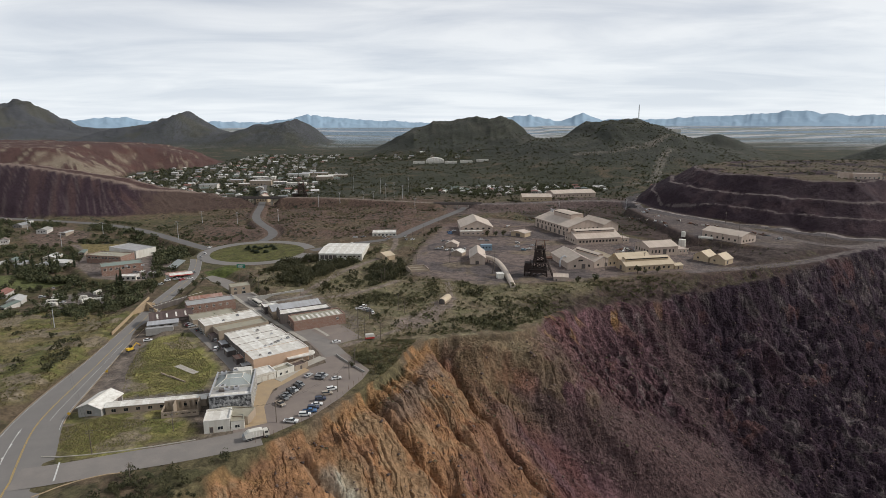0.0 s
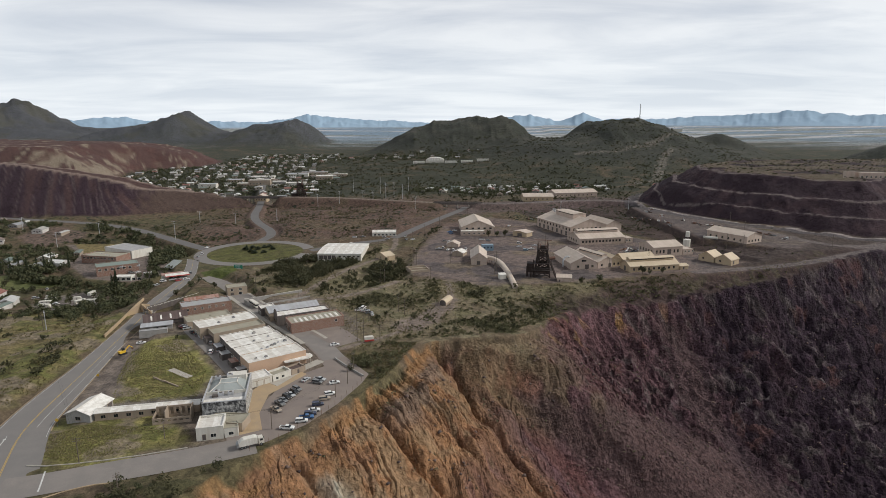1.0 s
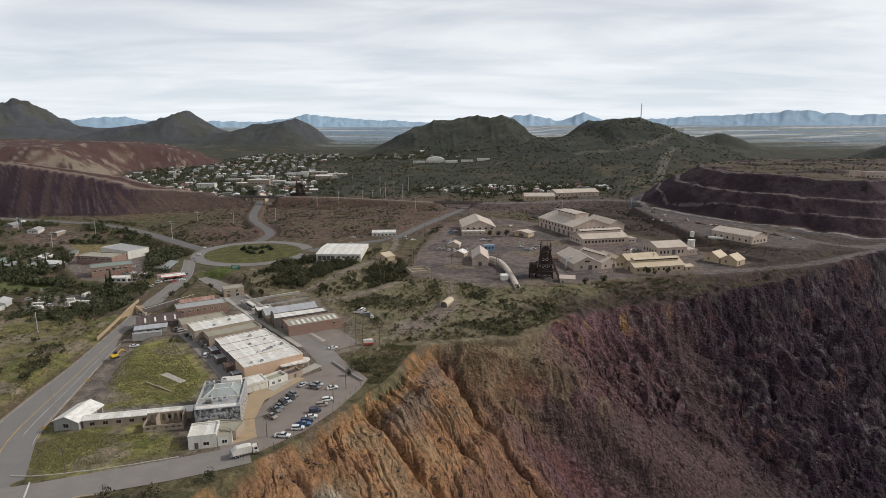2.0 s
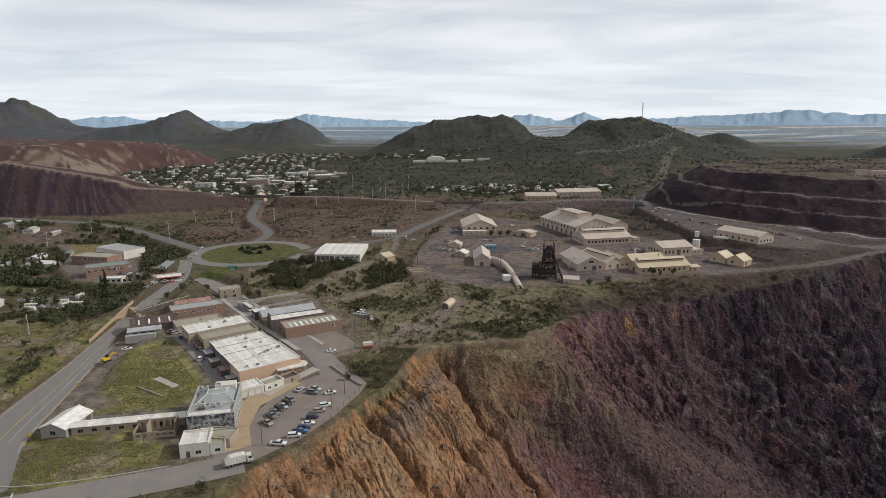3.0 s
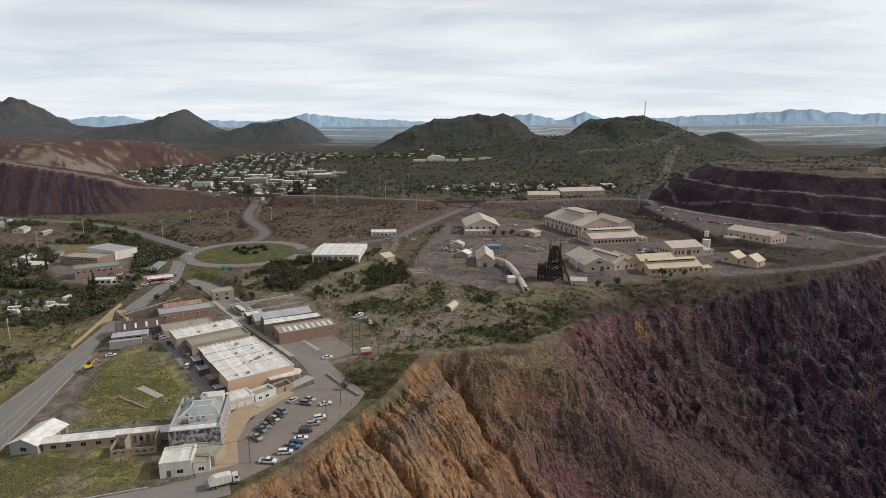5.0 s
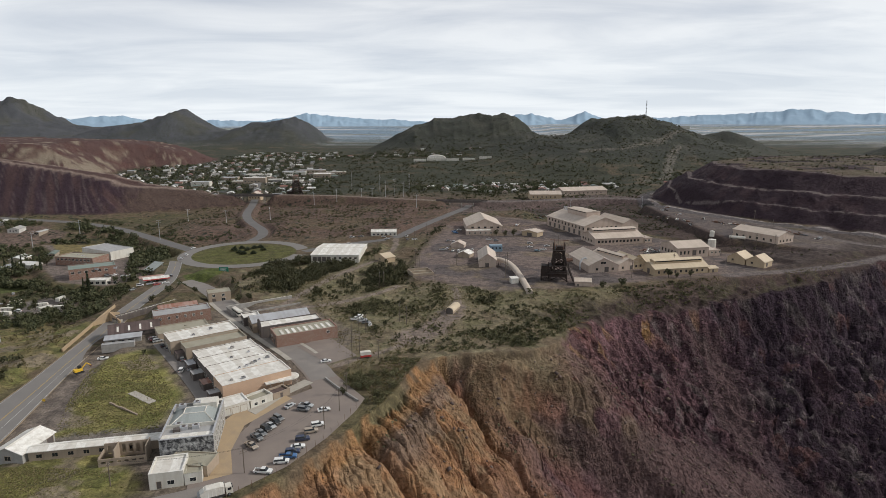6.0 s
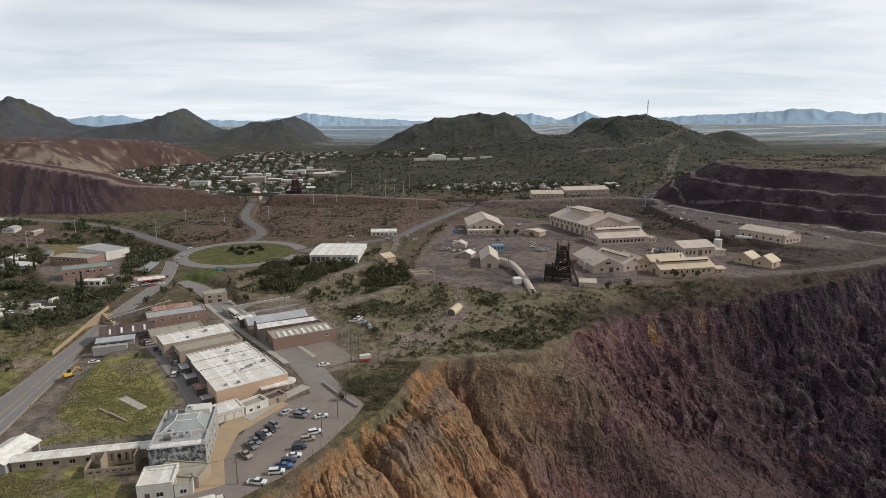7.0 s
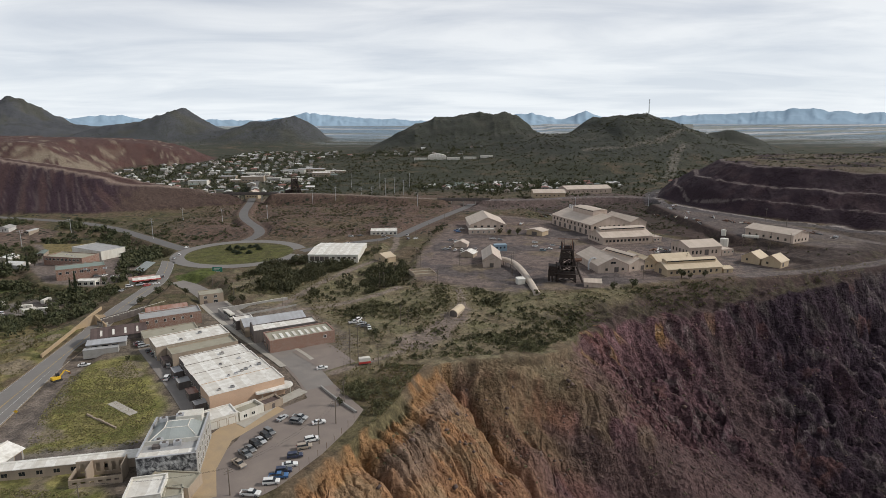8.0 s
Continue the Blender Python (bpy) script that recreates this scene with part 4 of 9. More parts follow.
    c = mix(c, (0.42, 0.35, 0.25), step(1, 5, dr) * step(0.2, 0.5, pale + 0.55 * fbm(sr_run / 9, dr / 40, 3, 82)))
    c = mix(c, (0.17, 0.092, 0.075), step(2, 8, dr) * step(0.2, 0.6, fbm(x / 40, y / 40, 3, 83)) * 0.7)
    c = c * 0.56 * np.array((0.99, 0.985, 1.07))
    # pit faces: ochre near the street, mauve in the middle, dark to the east
    f = k["face"]
    pit, d, run, warp, ground = k["pit"][f], k["depth"], k["run"][f], k["warp"], c[f]
    x, y, n2 = x[f], y[f], n2[f]
    on = step(-1.0, 3.0, pit + 3.0 * n2)
    ochre, mauve, dark = np.array((0.262, 0.146, 0.078)), np.array((0.108, 0.060, 0.066)), np.array((0.0300, 0.0198, 0.0285))
    t = 0.62 * (run - 215) + 0.30 * d + 18 * fbm(x / 34, y / 34, 4, 84)
    a, b = step(14, 62, t)[..., None], step(88, 172, t)[..., None]
    rock = ochre * (1 - a) + mauve * a
    rock = rock * (1 - b) + dark * b
    s1, s2 = fbm(run / 7 + warp * 0.1, d / 60, 3, 85), fbm(run / 2.4 + warp * 0.3, d / 22, 3, 86)
    rock = rock * (1 + 0.16 * s1[..., None] + 0.1 * s2[..., None])
    rock = mix(rock, (0.36, 0.35, 0.29), np.exp(-((run - 167 + 0.25 * (d - 26)) / 3.2) ** 2) * step(15, 20, d + 2 * n2) * step(46, 34, d) * 0.9)
    rock = mix(rock, (0.15, 0.085, 0.085), np.exp(-((run - 222) / 17) ** 2 - ((d - 52) / 9) ** 2) * 1.1)
    rock = mix(rock, (0.26, 0.145, 0.075), step(0.35, 0.5, s1) * step(50, 30, t) * 0.5)
    rock = mix(rock, (0.24, 0.22, 0.18), step(0.5, 0.8, fbm(run / 9, d / 40, 3, 87)) * step(40, -20, t) * 0.2)
    rock = mix(rock, (0.13, 0.05, 0.036), step(0.3, 0.7, fbm(run / 12 + 3, d / 30, 3, 88)) * step(-10, 20, t) * step(120, 60, t) * 0.4)
    rock = mix(rock, (0.25, 0.15, 0.065), step(0.45, 0.7, fbm(run / 9 + 9, d / 9, 3, 89)) * step(16, 5, d) * step(130, 90, t) * 0.6)
    rock = mix(rock, (0.12, 0.105, 0.10), step(0.42, 0.72, fbm(run / 5, d / 14, 3, 90)) * step(60, 100, t) * 0.4)
    earth = fbm(x / 11, y / 11, 4, 104)
    rock = mix(rock, (0.235, 0.175, 0.110), step(0.15, 0.6, earth) * step(50, 20, t) * 0.55)
    rock = mix(rock, (0.150, 0.085, 0.055), step(0.15, 0.6, -earth) * step(60, 30, t) * 0.55)
    # sparse dry growth on the ribbed middle slope; yellow seams near the rim; dull scree
    grown = np.exp(-((run - 292) / 26) ** 2) * step(75, 45, d) * step(0, 4, d) * step(-0.5, 0.2, fbm(x / 14, y / 14, 3, 91) + 0.1)
    rock = mix(rock, (0.125, 0.098, 0.062), grown * 0.75)
    rock = mix(rock, (0.185, 0.150, 0.098), np.exp(-((run - 300) / 22) ** 2) * step(26, 6, d + 6 * n2) * 0.85)
    bench_w = step(6, 9, d) * step(24, 15, d) * step(205, 215, run) * step(276, 266, run)
    rock = mix(rock, (0.170, 0.125, 0.098), bench_w * step(-0.4, 0.2, fbm(x / 8, y / 8, 3, 98)) * 0.8)
    rock = mix(rock, (0.27, 0.150, 0.068), step(7, 4.5, d) * step(180, 190, run) * step(282, 276, run) * 0.65)
    rock = mix(rock, (0.24, 0.14, 0.05), step(0.55, 0.72, fbm(x / 9 + 4, y / 9, 3, 99)) * step(20, 8, d) * step(330, 345, run) * step(440, 400, run) * 0.7)
    rock = mix(rock, (0.084, 0.056, 0.056), k["talus"] * step(190, 110, t) * 0.85)
    rock = mix(rock, (0.050, 0.037, 0.046), k["talus"] * step(110, 190, t) * 0.8)
    s3, s4 = fbm(x / 1.6, y / 1.6, 3, 92), fbm((run + 0.3 * d) / 2.6, d / 12, 3, 93)
    rock *= np.clip(1 + 0.16 * s3 + 0.10 * s4, 0.4, 1.8)[..., None]
    # each broken face weathers in its own way; a few are fresh and pale
    rock *= (1 + k["hard"] * (0.55 * (k["tone"] - 0.5) + 0.5 * (k["tone2"] - 0.5)))[..., None]
    rock = mix(rock, (0.21, 0.185, 0.185), k["hard"] * step(0.90, 0.94, k["tone2"]) * step(-0.1, 0.4, fbm(x / 26, y / 26, 3, 96)) * step(60, 110, t) * 0.35)
    rock = mix(rock, (0.12, 0.06, 0.05), k["hard"] * step(0.75, 0.90, k["tone"]) * step(0.0, 0.5, fbm(x / 18, y / 18, 3, 97)) * step(30, 80, t) * 0.45)
    c[f] = ground * (1 - on[..., None]) + rock * on[..., None]
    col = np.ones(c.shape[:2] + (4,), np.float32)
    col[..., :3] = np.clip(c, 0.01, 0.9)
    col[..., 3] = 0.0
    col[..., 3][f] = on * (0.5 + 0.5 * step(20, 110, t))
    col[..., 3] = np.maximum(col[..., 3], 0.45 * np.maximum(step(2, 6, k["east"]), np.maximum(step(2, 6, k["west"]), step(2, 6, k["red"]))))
    att = me.color_attributes.new("land_colour", "FLOAT_COLOR", "POINT")
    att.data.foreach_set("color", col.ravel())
    bearing, r = np.meshgrid(ang, rad)
    Y = r * np.cos(bearing) + 12.0
    cover = np.maximum(0.86 * step(4, 25, k["hill"]), 0.92 * step(850, 1020, Y)) * step(3600, 2600, r)
    cover = np.maximum(cover, 0.30 * step(560, 640, Y))
    cover = cover * (1 - k["made"]) * np.clip(0.85 + 0.5 * n1_all, 0.2, 1.2)
    for d in (k["east"], k["west"], k["red"]):
        cover = cover * (1 - step(-8, 0, d))
    cover = np.maximum(cover, 0.45 * step(100, 130, k["east"]))
    cover[f] = 0.0
    me.attributes.new("cover", "FLOAT", "POINT").data.foreach_set("value", cover.astype(np.float32).ravel())
    me.materials.append(LAND)
    return tagged(new("ground", me), "scrubby desert ground with spoil heaps and a deep ochre and mauve mine pit", "ground", kind="structure")


ground_sheet()


# ---- roads and paved lots ----
def side_points(pts, off):
    out = []
    for i, p in enumerate(pts):
        a, b = pts[max(i - 1, 0)], pts[min(i + 1, len(pts) - 1)]
        dx, dy = b[0] - a[0], b[1] - a[1]
        n = math.hypot(dx, dy)
        out.append((p[0] - dy / n * off, p[1] + dx / n * off, p[2]))
    return out


def ribbon(name, pts, inner, outer, lift, mat, label="", category="", kind="structure", thick=0.0):
    """A strip along a line, between two offsets to its left."""
    pts = rounded(pts, 1)
    g = Geo()
    a, b = side_points(pts, inner), side_points(pts, outer)
    n = len(pts)
    v = [(p[0], p[1], p[2] + lift) for p in a + b]
    if thick:
        v += [(p[0], p[1], p[2] + lift - thick) for p in a + b]
        f = [(i, i + 1, n + i + 1, n + i) for i in range(n - 1)]
        f += [(i + 1, i, 2 * n + i, 2 * n + i + 1) for i in range(n - 1)] + [(n + i, n + i + 1, 3 * n + i + 1, 3 * n + i) for i in range(n - 1)]
    else:
        f = [(i, i + 1, n + i + 1, n + i) for i in range(n - 1)]
    g.add(v, [t[::-1] for t in f] if outer > inner else f)
    return tagged(part(name, g, mat), label, category, kind=kind)


ROAD_LOOKS = {
    "side_street": (ASPHALT, "worn grey asphalt side street", 0.012),
    "main_street": (ASPHALT, "old asphalt street between storefronts", 0.02),
    "alley": (ASPHALT, "narrow asphalt alley behind the storefronts", 0.01),
    "north_west_road": (ROAD_GREY, "asphalt road curving past a spoil heap", 0.0),
    "north_road": (ROAD_GREY, "asphalt road running to an underpass", 0.0),
    "east_road": (ROAD_GREY, "asphalt road passing below an overpass", 0.0),
}
for key in ROAD_LOOKS:
    pts, width = ROADS[key]
    mat, label, lift = ROAD_LOOKS[key]
    ribbon("road", pts, -width / 2, width / 2, lift, mat, label, "road")


EDGE_W = rounded([(-141, 110, -0.8), (-150, 164, -0.8), (-159, 180, -0.85), (-167, 202, -1.0), (-172, 226, -1.35), (-174.5, 247, -1.6), (-177, 275, -1.9), (-182, 306, -2.3), (-188.5, 345, -3.2), (-196, 380, -3.9),
                  (-200.5, 420, -4.8), (-205, 452, -5.5), (-217, 490, -5.98), (-228, 518, -5.98)], 2)
EDGE_E = rounded([(-113, 110, -0.8), (-126, 164, -0.8), (-137, 189, -0.85), (-148, 209, -1.0), (-152, 221, -1.35), (-156, 241, -1.6), (-163.5, 275, -1.9), (-169, 300, -2.3), (-176, 340, -3.2), (-185, 380, -3.9),
                  (-190.5, 420, -4.8), (-194, 452, -5.5), (-206, 488, -5.98), (-216, 514, -5.98)], 2)


def lane(name, f0, f1, lift, mat, label, category, first=0, last=None):
    """A strip of the carriageway between two shares of its width, from the east edge."""
    v = []
    for e, w in list(zip(EDGE_E, EDGE_W))[first:last]:
        for f in (f0, f1):
            v.append(tuple(a + (b - a) * f for a, b in zip(e, w)))
    v = [(x, y, z + lift) for x, y, z in v]
    g = Geo().add(v, [(2 * i, 2 * i + 1, 2 * i + 3, 2 * i + 2)[::-1] for i in range(len(v) // 2 - 1)])
    return tagged(part(name, g, mat), label, category, kind="structure")


lane("road", 0.0, 1.0, 0.0, ASPHALT_DARK, "grey asphalt highway with worn yellow and white lines", "road")
lane("trim", 0.030, 0.038, 0.03, LINE_WHITE, "white edge line of the highway", "road line", 13)
lane("trim", 0.962, 0.970, 0.03, LINE_WHITE, "white edge line of the highway", "road line")
lane("trim", 0.470, 0.478, 0.03, LINE_YELLOW, "yellow centre line of the highway", "road line")
lane("trim", 0.486, 0.494, 0.03, LINE_YELLOW, "yellow centre line of the highway", "road line")
lane("trim", 0.700, 0.710, 0.03, LINE_WHITE, "white turn-lane line of the highway", "road line", 6, 15)
lane("trim", 0.280, 0.288, 0.03, LINE_WHITE, "white lane line of the highway", "road line", 15, 30)
for lo, hi, e, first in ((1.0, 1.02, EDGE_W, 0), (-0.02, 0.0, EDGE_E, 14)):
    lane("kerb", lo, hi, 0.15, TAN_CONCRETE, "pale concrete kerb along the highway", "kerb", first, 38)


def ring_mesh(name, centre, r0, r1, z, mat, label):
    n = 72
    g = Geo()
    g.add([(centre[0] + r * math.cos(2 * math.pi * i / n), centre[1] + r * math.sin(2 * math.pi * i / n), z) for r in (r0, r1) for i in range(n)],
          [(i, n + i, n + (i + 1) % n, (i + 1) % n) for i in range(n)])
    return tagged(part(name, g, mat), label, "road", kind="structure")


ring_mesh("roundabout", CIRCLE, ISLAND_R, RING_R, CIRCLE_Z + 0.02, ASPHALT_DARK, "asphalt ring of a grassy traffic circle")


def sheet(name, outline, z, mat, label, category="pavement", thick=0.0):
    g = Geo()
    if thick:
        g.prism([(*p, z - thick) for p in outline], (0, 0, thick))
    else:
        g.add([(*p, z) for p in outline], [tuple(range(len(outline)))])
    ob = part(name, g, mat)
    return tagged(ob, label, category, kind="structure")


sheet("pavement", PADS["parking"][0], 0.035, LOT, "wide gravelly asphalt parking lot at the pit's edge")
sheet("pavement", PADS["vacant_lot"][0], 0.14, LOT, "bare paved vacant lot beside a brick building")
sheet("pavement", [(-76, 205), (-68.5, 209), (-73.5, 222), (-74.5, 238), (-63, 259), (-67, 262), (-81, 247), (-84, 238), (-80, 225)], 0.06, TAN_CONCRETE, "tan concrete forecourt beside the storefronts")
sheet("pavement", [(-73, 246), (-66, 262), (-58, 273), (-62, 276), (-70, 264), (-77, 249)], 0.16, CONCRETE, "pale concrete pavement with a kerb", thick=0.2)


# ---- far mountains: a pale blue range along the horizon ----
def far_range():
    # the skyline: bearing in degrees, and its height over the horizon on a level scale
    prof = [(-42, 205), (-33, 212), (-31, 211), (-29.6, 207), (-27.6, 207), (-26, 213), (-24, 215), (-20, 214), (-17, 216), (-13.4, 206), (-12.6, 202), (-10, 207), (-7.3, 212), (-4.6, 213), (-1.6, 217),
            (2, 217), (6.3, 206), (8.2, 203), (10.9, 213), (12.0, 207), (13.0, 198), (14.0, 206), (14.8, 212), (16.3, 210), (18.8, 210), (21.7, 207), (25.4, 203), (28.0, 200), (29.9, 194), (30.5, 197), (31.1, 194),
            (32.1, 200), (33.3, 199), (34.0, 204), (35.9, 201), (37, 203), (42, 206)]
    az, ht = np.array([p[0] for p in prof], float), np.array([p[1] for p in prof], float)
    a = np.linspace(-42, 42, 700)
    rows = np.linspace(0, 1, 26)
    A, T = np.meshgrid(a, rows)
    R = 4450 + 420 * T
    k = (441 - np.interp(A, az, ht) - 1.2 * fbm(A * 2.2, A * 0 + 3, 3, 103)) / 1044.0
    c12, s12 = math.cos(radians(12)), math.sin(radians(12))
    crest = 107 + (R * np.cos(np.radians(A)) - 20) * (k * c12 - s12) / (c12 + k * s12)
    base = 60.0
    rid = ridged(A / 1.1 + 0.3 * fbm(A, T * 2, 2, 101), T * 1.1, 4, 102)
    z = base + (crest - base) * np.clip(T ** 0.9 * (1 + 0.10 * (rid - 1.2) * np.sin(np.pi * T)), 0, 1)
    x, y = R * np.sin(np.radians(A)) - 3, R * np.cos(np.radians(A)) + 12
    n, m = A.shape
    idx = np.arange(n * m).reshape(n, m)
    faces = np.stack([idx[:-1, :-1], idx[:-1, 1:], idx[1:, 1:], idx[1:, :-1]], -1).reshape(-1, 4)
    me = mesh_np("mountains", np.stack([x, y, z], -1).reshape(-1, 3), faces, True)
    # the pale blue is distance haze put into the base colour
    me.materials.append(worn("hazed_rock", (0.30, 0.42, 0.54), (0.24, 0.36, 0.48), 1.0, 0.6, 160.0))
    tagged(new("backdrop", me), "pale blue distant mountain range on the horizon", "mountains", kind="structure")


far_range()


# ---- buildings ----
def between(p0, p1, z):
    """The frame of a front: x from its left to its right corner, y to the back."""
    d = Vector((p1[0] - p0[0], p1[1] - p0[1]))
    return pose(p0[0], p0[1], z, 0, 0, math.degrees(math.atan2(d.y, d.x))), d.length


def on_side(side, w, d, u, out):
    """The pose of an opening on a wall: local x along the wall to the right as seen from outside, y inwards."""
    if side == "S":
        return pose(u, -out, 0)
    if side == "N":
        return pose(w - u, d + out, 0, 0, 0, 180)
    if side == "E":
        return pose(w + out, u, 0, 0, 0, 90)
    return pose(-out, d - u, 0, 0, 0, -90)


MESHES = {}


def kept(key, make):
    """Alike pieces share one mesh."""
    if key not in MESHES:
        MESHES[key] = make()
    return MESHES[key]


def window_part(parent, at, sill, w, h, frame_mat):
    def frame_mesh():
        g = Geo()
        t = 0.12
        g.box(-w / 2 - t, -0.05, sill - t, w / 2 + t, 0.06, sill).box(-w / 2 - t, -0.05, sill + h, w / 2 + t, 0.06, sill + h + t)
        g.box(-w / 2 - t, -0.05, sill, -w / 2, 0.06, sill + h).box(w / 2, -0.05, sill, w / 2 + t, 0.06, sill + h)
        g.box(-0.03, -0.03, sill, 0.03, 0.06, sill + h)
        return g.mesh("window")
    me = kept(("win", frame_mat.name, round(sill, 2), w, h), frame_mesh)
    win = part("window", me, frame_mat, parent, "", at)
    part("pane", kept(("pane", round(sill, 2), w, h), lambda: Geo().box(-w / 2, -0.012, sill, w / 2, 0.06, sill + h).mesh("pane")), GLASS, win)
    return win


def door_part(parent, at, w, h, mat):
    leaf = part("door", kept(("door", mat.name, w, h), lambda: Geo().box(-w / 2, -0.03, 0.02, w / 2, 0.06, h).mesh("door")), mat, parent, "", at)
    def surround():
        o = [(-w / 2 - 0.14, 0), (-w / 2, 0), (-w / 2, h), (w / 2, h), (w / 2, 0), (w / 2 + 0.14, 0), (w / 2 + 0.14, h + 0.14), (-w / 2 - 0.14, h + 0.14)]
        return Geo().prism([(x, -0.06, z) for x, z in o], (0, 0.12, 0)).mesh("frame")
    part("frame", kept(("surround", w, h), surround), TAN_WALL, leaf)
    return leaf


def openings_on(parent, w, d, specs, frame_mat):
    for side, u, sill, ww, hh, kind in specs:
        at = on_side(side, w, d, u, 0.0)
        if kind == "door":
            door_part(parent, at, ww, hh, DARK_WALL)
        elif kind == "shutter":
            door_part(parent, at, ww, hh, WHITE_WALL)
        else:
            window_part(parent, at, sill, ww, hh, frame_mat)


def row(side, first, gap, count, sill, w, h, kind="win"):
    return [(side, first + gap * i, sill, w, h, kind) for i in range(count)]


def flat_house(name, label, p0, p1, d, z, h, wall, roof, parapet=0.7, specs=(), category="building", front=None, coping=None, frame_mat=None):
    m, w = between(p0, p1, z)
    top = thing(name, label, category, "", m)
    t = 0.35
    b = -1.2
    part("wall", Geo().box(0, 0, b, w, t, h), front or wall, top)
    part("wall", Geo().box(0, d - t, b, w, d, h), wall, top)
    part("wall", Geo().box(0, t, b, t, d - t, h), wall, top)
    part("wall", Geo().box(w - t, t, b, w, d - t, h), wall, top)
    part("roof", Geo().box(t, t, h - parapet - 0.25, w - t, d - t, h - parapet), roof, top)
    g = Geo()
    o = 0.06
    g.box(-o, -o, h, w + o, t + o, h + 0.08).box(-o, d - t - o, h, w + o, d + o, h + 0.08).box(-o, t + o, h, t + o, d - t - o, h + 0.08).box(w - t - o, t + o, h, w + o, d - t - o, h + 0.08)
    part("coping", g, coping or roof, top)
    openings_on(top, w, d, specs, frame_mat or WHITE_WALL)
    return top


def gable_house(name, label, p0, p1, d, z, eave, ridge, wall, roof, axis="x", over=0.6, specs=(), category="building", monitor=None, shift=0.5, frame_mat=None):
    """A house with a ridge along its front (axis x) or from front to back (axis y). shift: where the ridge stands across the house."""
    m, w = between(p0, p1, z)
    top = thing(name, label, category, "", m)
    t, b = 0.3, -1.5
    rt = 0.18
    if axis == "x":
        r = d * shift
        part("wall", Geo().box(t, 0, b, w - t, t, eave), wall, top)
        part("wall", Geo().box(t, d - t, b, w - t, d, eave), wall, top)
        for x in (0, w - t):
            part("wall", Geo().prism([(x, 0, b), (x, d, b), (x, d, eave), (x, r, ridge), (x, 0, eave)], (t, 0, 0)), wall, top)
        s1, s2 = (ridge - eave) / r, (ridge - eave) / (d - r)
        part("roof_slope", Geo().slab([(-over, -over, eave - over * s1 + rt), (w + over, -over, eave - over * s1 + rt), (w + over, r, ridge + rt), (-over, r, ridge + rt)], rt), roof, top)
        part("roof_slope", Geo().slab([(-over, r, ridge + rt), (w + over, r, ridge + rt), (w + over, d + over, eave - over * s2 + rt), (-over, d + over, eave - over * s2 + rt)], rt), roof, top)
        part("ridge_cap", Geo().beam((-over, r, ridge + rt), (w + over, r, ridge + rt), 0.22), roof, top)
    else:
        r = w * shift
        part("wall", Geo().box(0, t, b, t, d - t, eave), wall, top)
        part("wall", Geo().box(w - t, t, b, w, d - t, eave), wall, top)
        for y in (0, d - t):
            part("wall", Geo().prism([(0, y, b), (0, y, eave), (r, y, ridge), (w, y, eave), (w, y, b)], (0, t, 0)), wall, top)
        s1, s2 = (ridge - eave) / r, (ridge - eave) / (w - r)
        part("roof_slope", Geo().slab([(-over, -over, eave - over * s1 + rt), (r, -over, ridge + rt), (r, d + over, ridge + rt), (-over, d + over, eave - over * s1 + rt)], rt), roof, top)
        part("roof_slope", Geo().slab([(r, -over, ridge + rt), (w + over, -over, eave - over * s2 + rt), (w + over, d + over, eave - over * s2 + rt), (r, d + over, ridge + rt)], rt), roof, top)
        part("ridge_cap", Geo().beam((r, -over, ridge + rt), (r, d + over, ridge + rt), 0.22), roof, top)
    if monitor:
        # a raised lantern along the ridge, with a band of glazing under its own roof
        a0, a1, half, hh = monitor
        zb = ridge - (ridge - eave) * half / ((d if axis == "x" else w) * 0.5)
        rr = r
        g, k, q = Geo(), Geo(), Geo()
        if axis == "x":
            k.box(a0, rr - half, zb - 0.2, a1, rr + half, ridge + hh)
            q.box(a0 + 0.5, rr - half - 0.03, ridge + hh - 1.1, a1 - 0.5, rr - half + 0.02, ridge + hh - 0.25)
            g.slab([(a0 - 0.5, rr - half - 0.6, ridge + hh - 0.1), (a1 + 0.5, rr - half - 0.6, ridge + hh - 0.1), (a1 + 0.5, rr, ridge + hh + 0.9), (a0 - 0.5, rr, ridge + hh + 0.9)], 0.15)
            g.slab([(a0 - 0.5, rr, ridge + hh + 0.9), (a1 + 0.5, rr, ridge + hh + 0.9), (a1 + 0.5, rr + half + 0.6, ridge + hh - 0.1), (a0 - 0.5, rr + half + 0.6, ridge + hh - 0.1)], 0.15)
        else:
            k.box(rr - half, a0, zb - 0.2, rr + half, a1, ridge + hh)
            for sx in (-1, 1):
                q.box(rr + sx * half - 0.03, a0 + 0.5, ridge + hh - 1.1, rr + sx * half + 0.03, a1 - 0.5, ridge + hh - 0.25)
            g.slab([(rr - half - 0.6, a0 - 0.5, ridge + hh - 0.1), (rr, a0 - 0.5, ridge + hh + 0.9), (rr, a1 + 0.5, ridge + hh + 0.9), (rr - half - 0.6, a1 + 0.5, ridge + hh - 0.1)], 0.15)
            g.slab([(rr, a0 - 0.5, ridge + hh + 0.9), (rr + half + 0.6, a0 - 0.5, ridge + hh - 0.1), (rr + half + 0.6, a1 + 0.5, ridge + hh - 0.1), (rr, a1 + 0.5, ridge + hh + 0.9)], 0.15)
        mon = part("monitor", k, wall, top)
        part("monitor_roof", g, roof, mon)
        part("glazing", q, GLASS, mon)
    openings_on(top, w, d, specs, frame_mat or TAN_WALL)
    return top


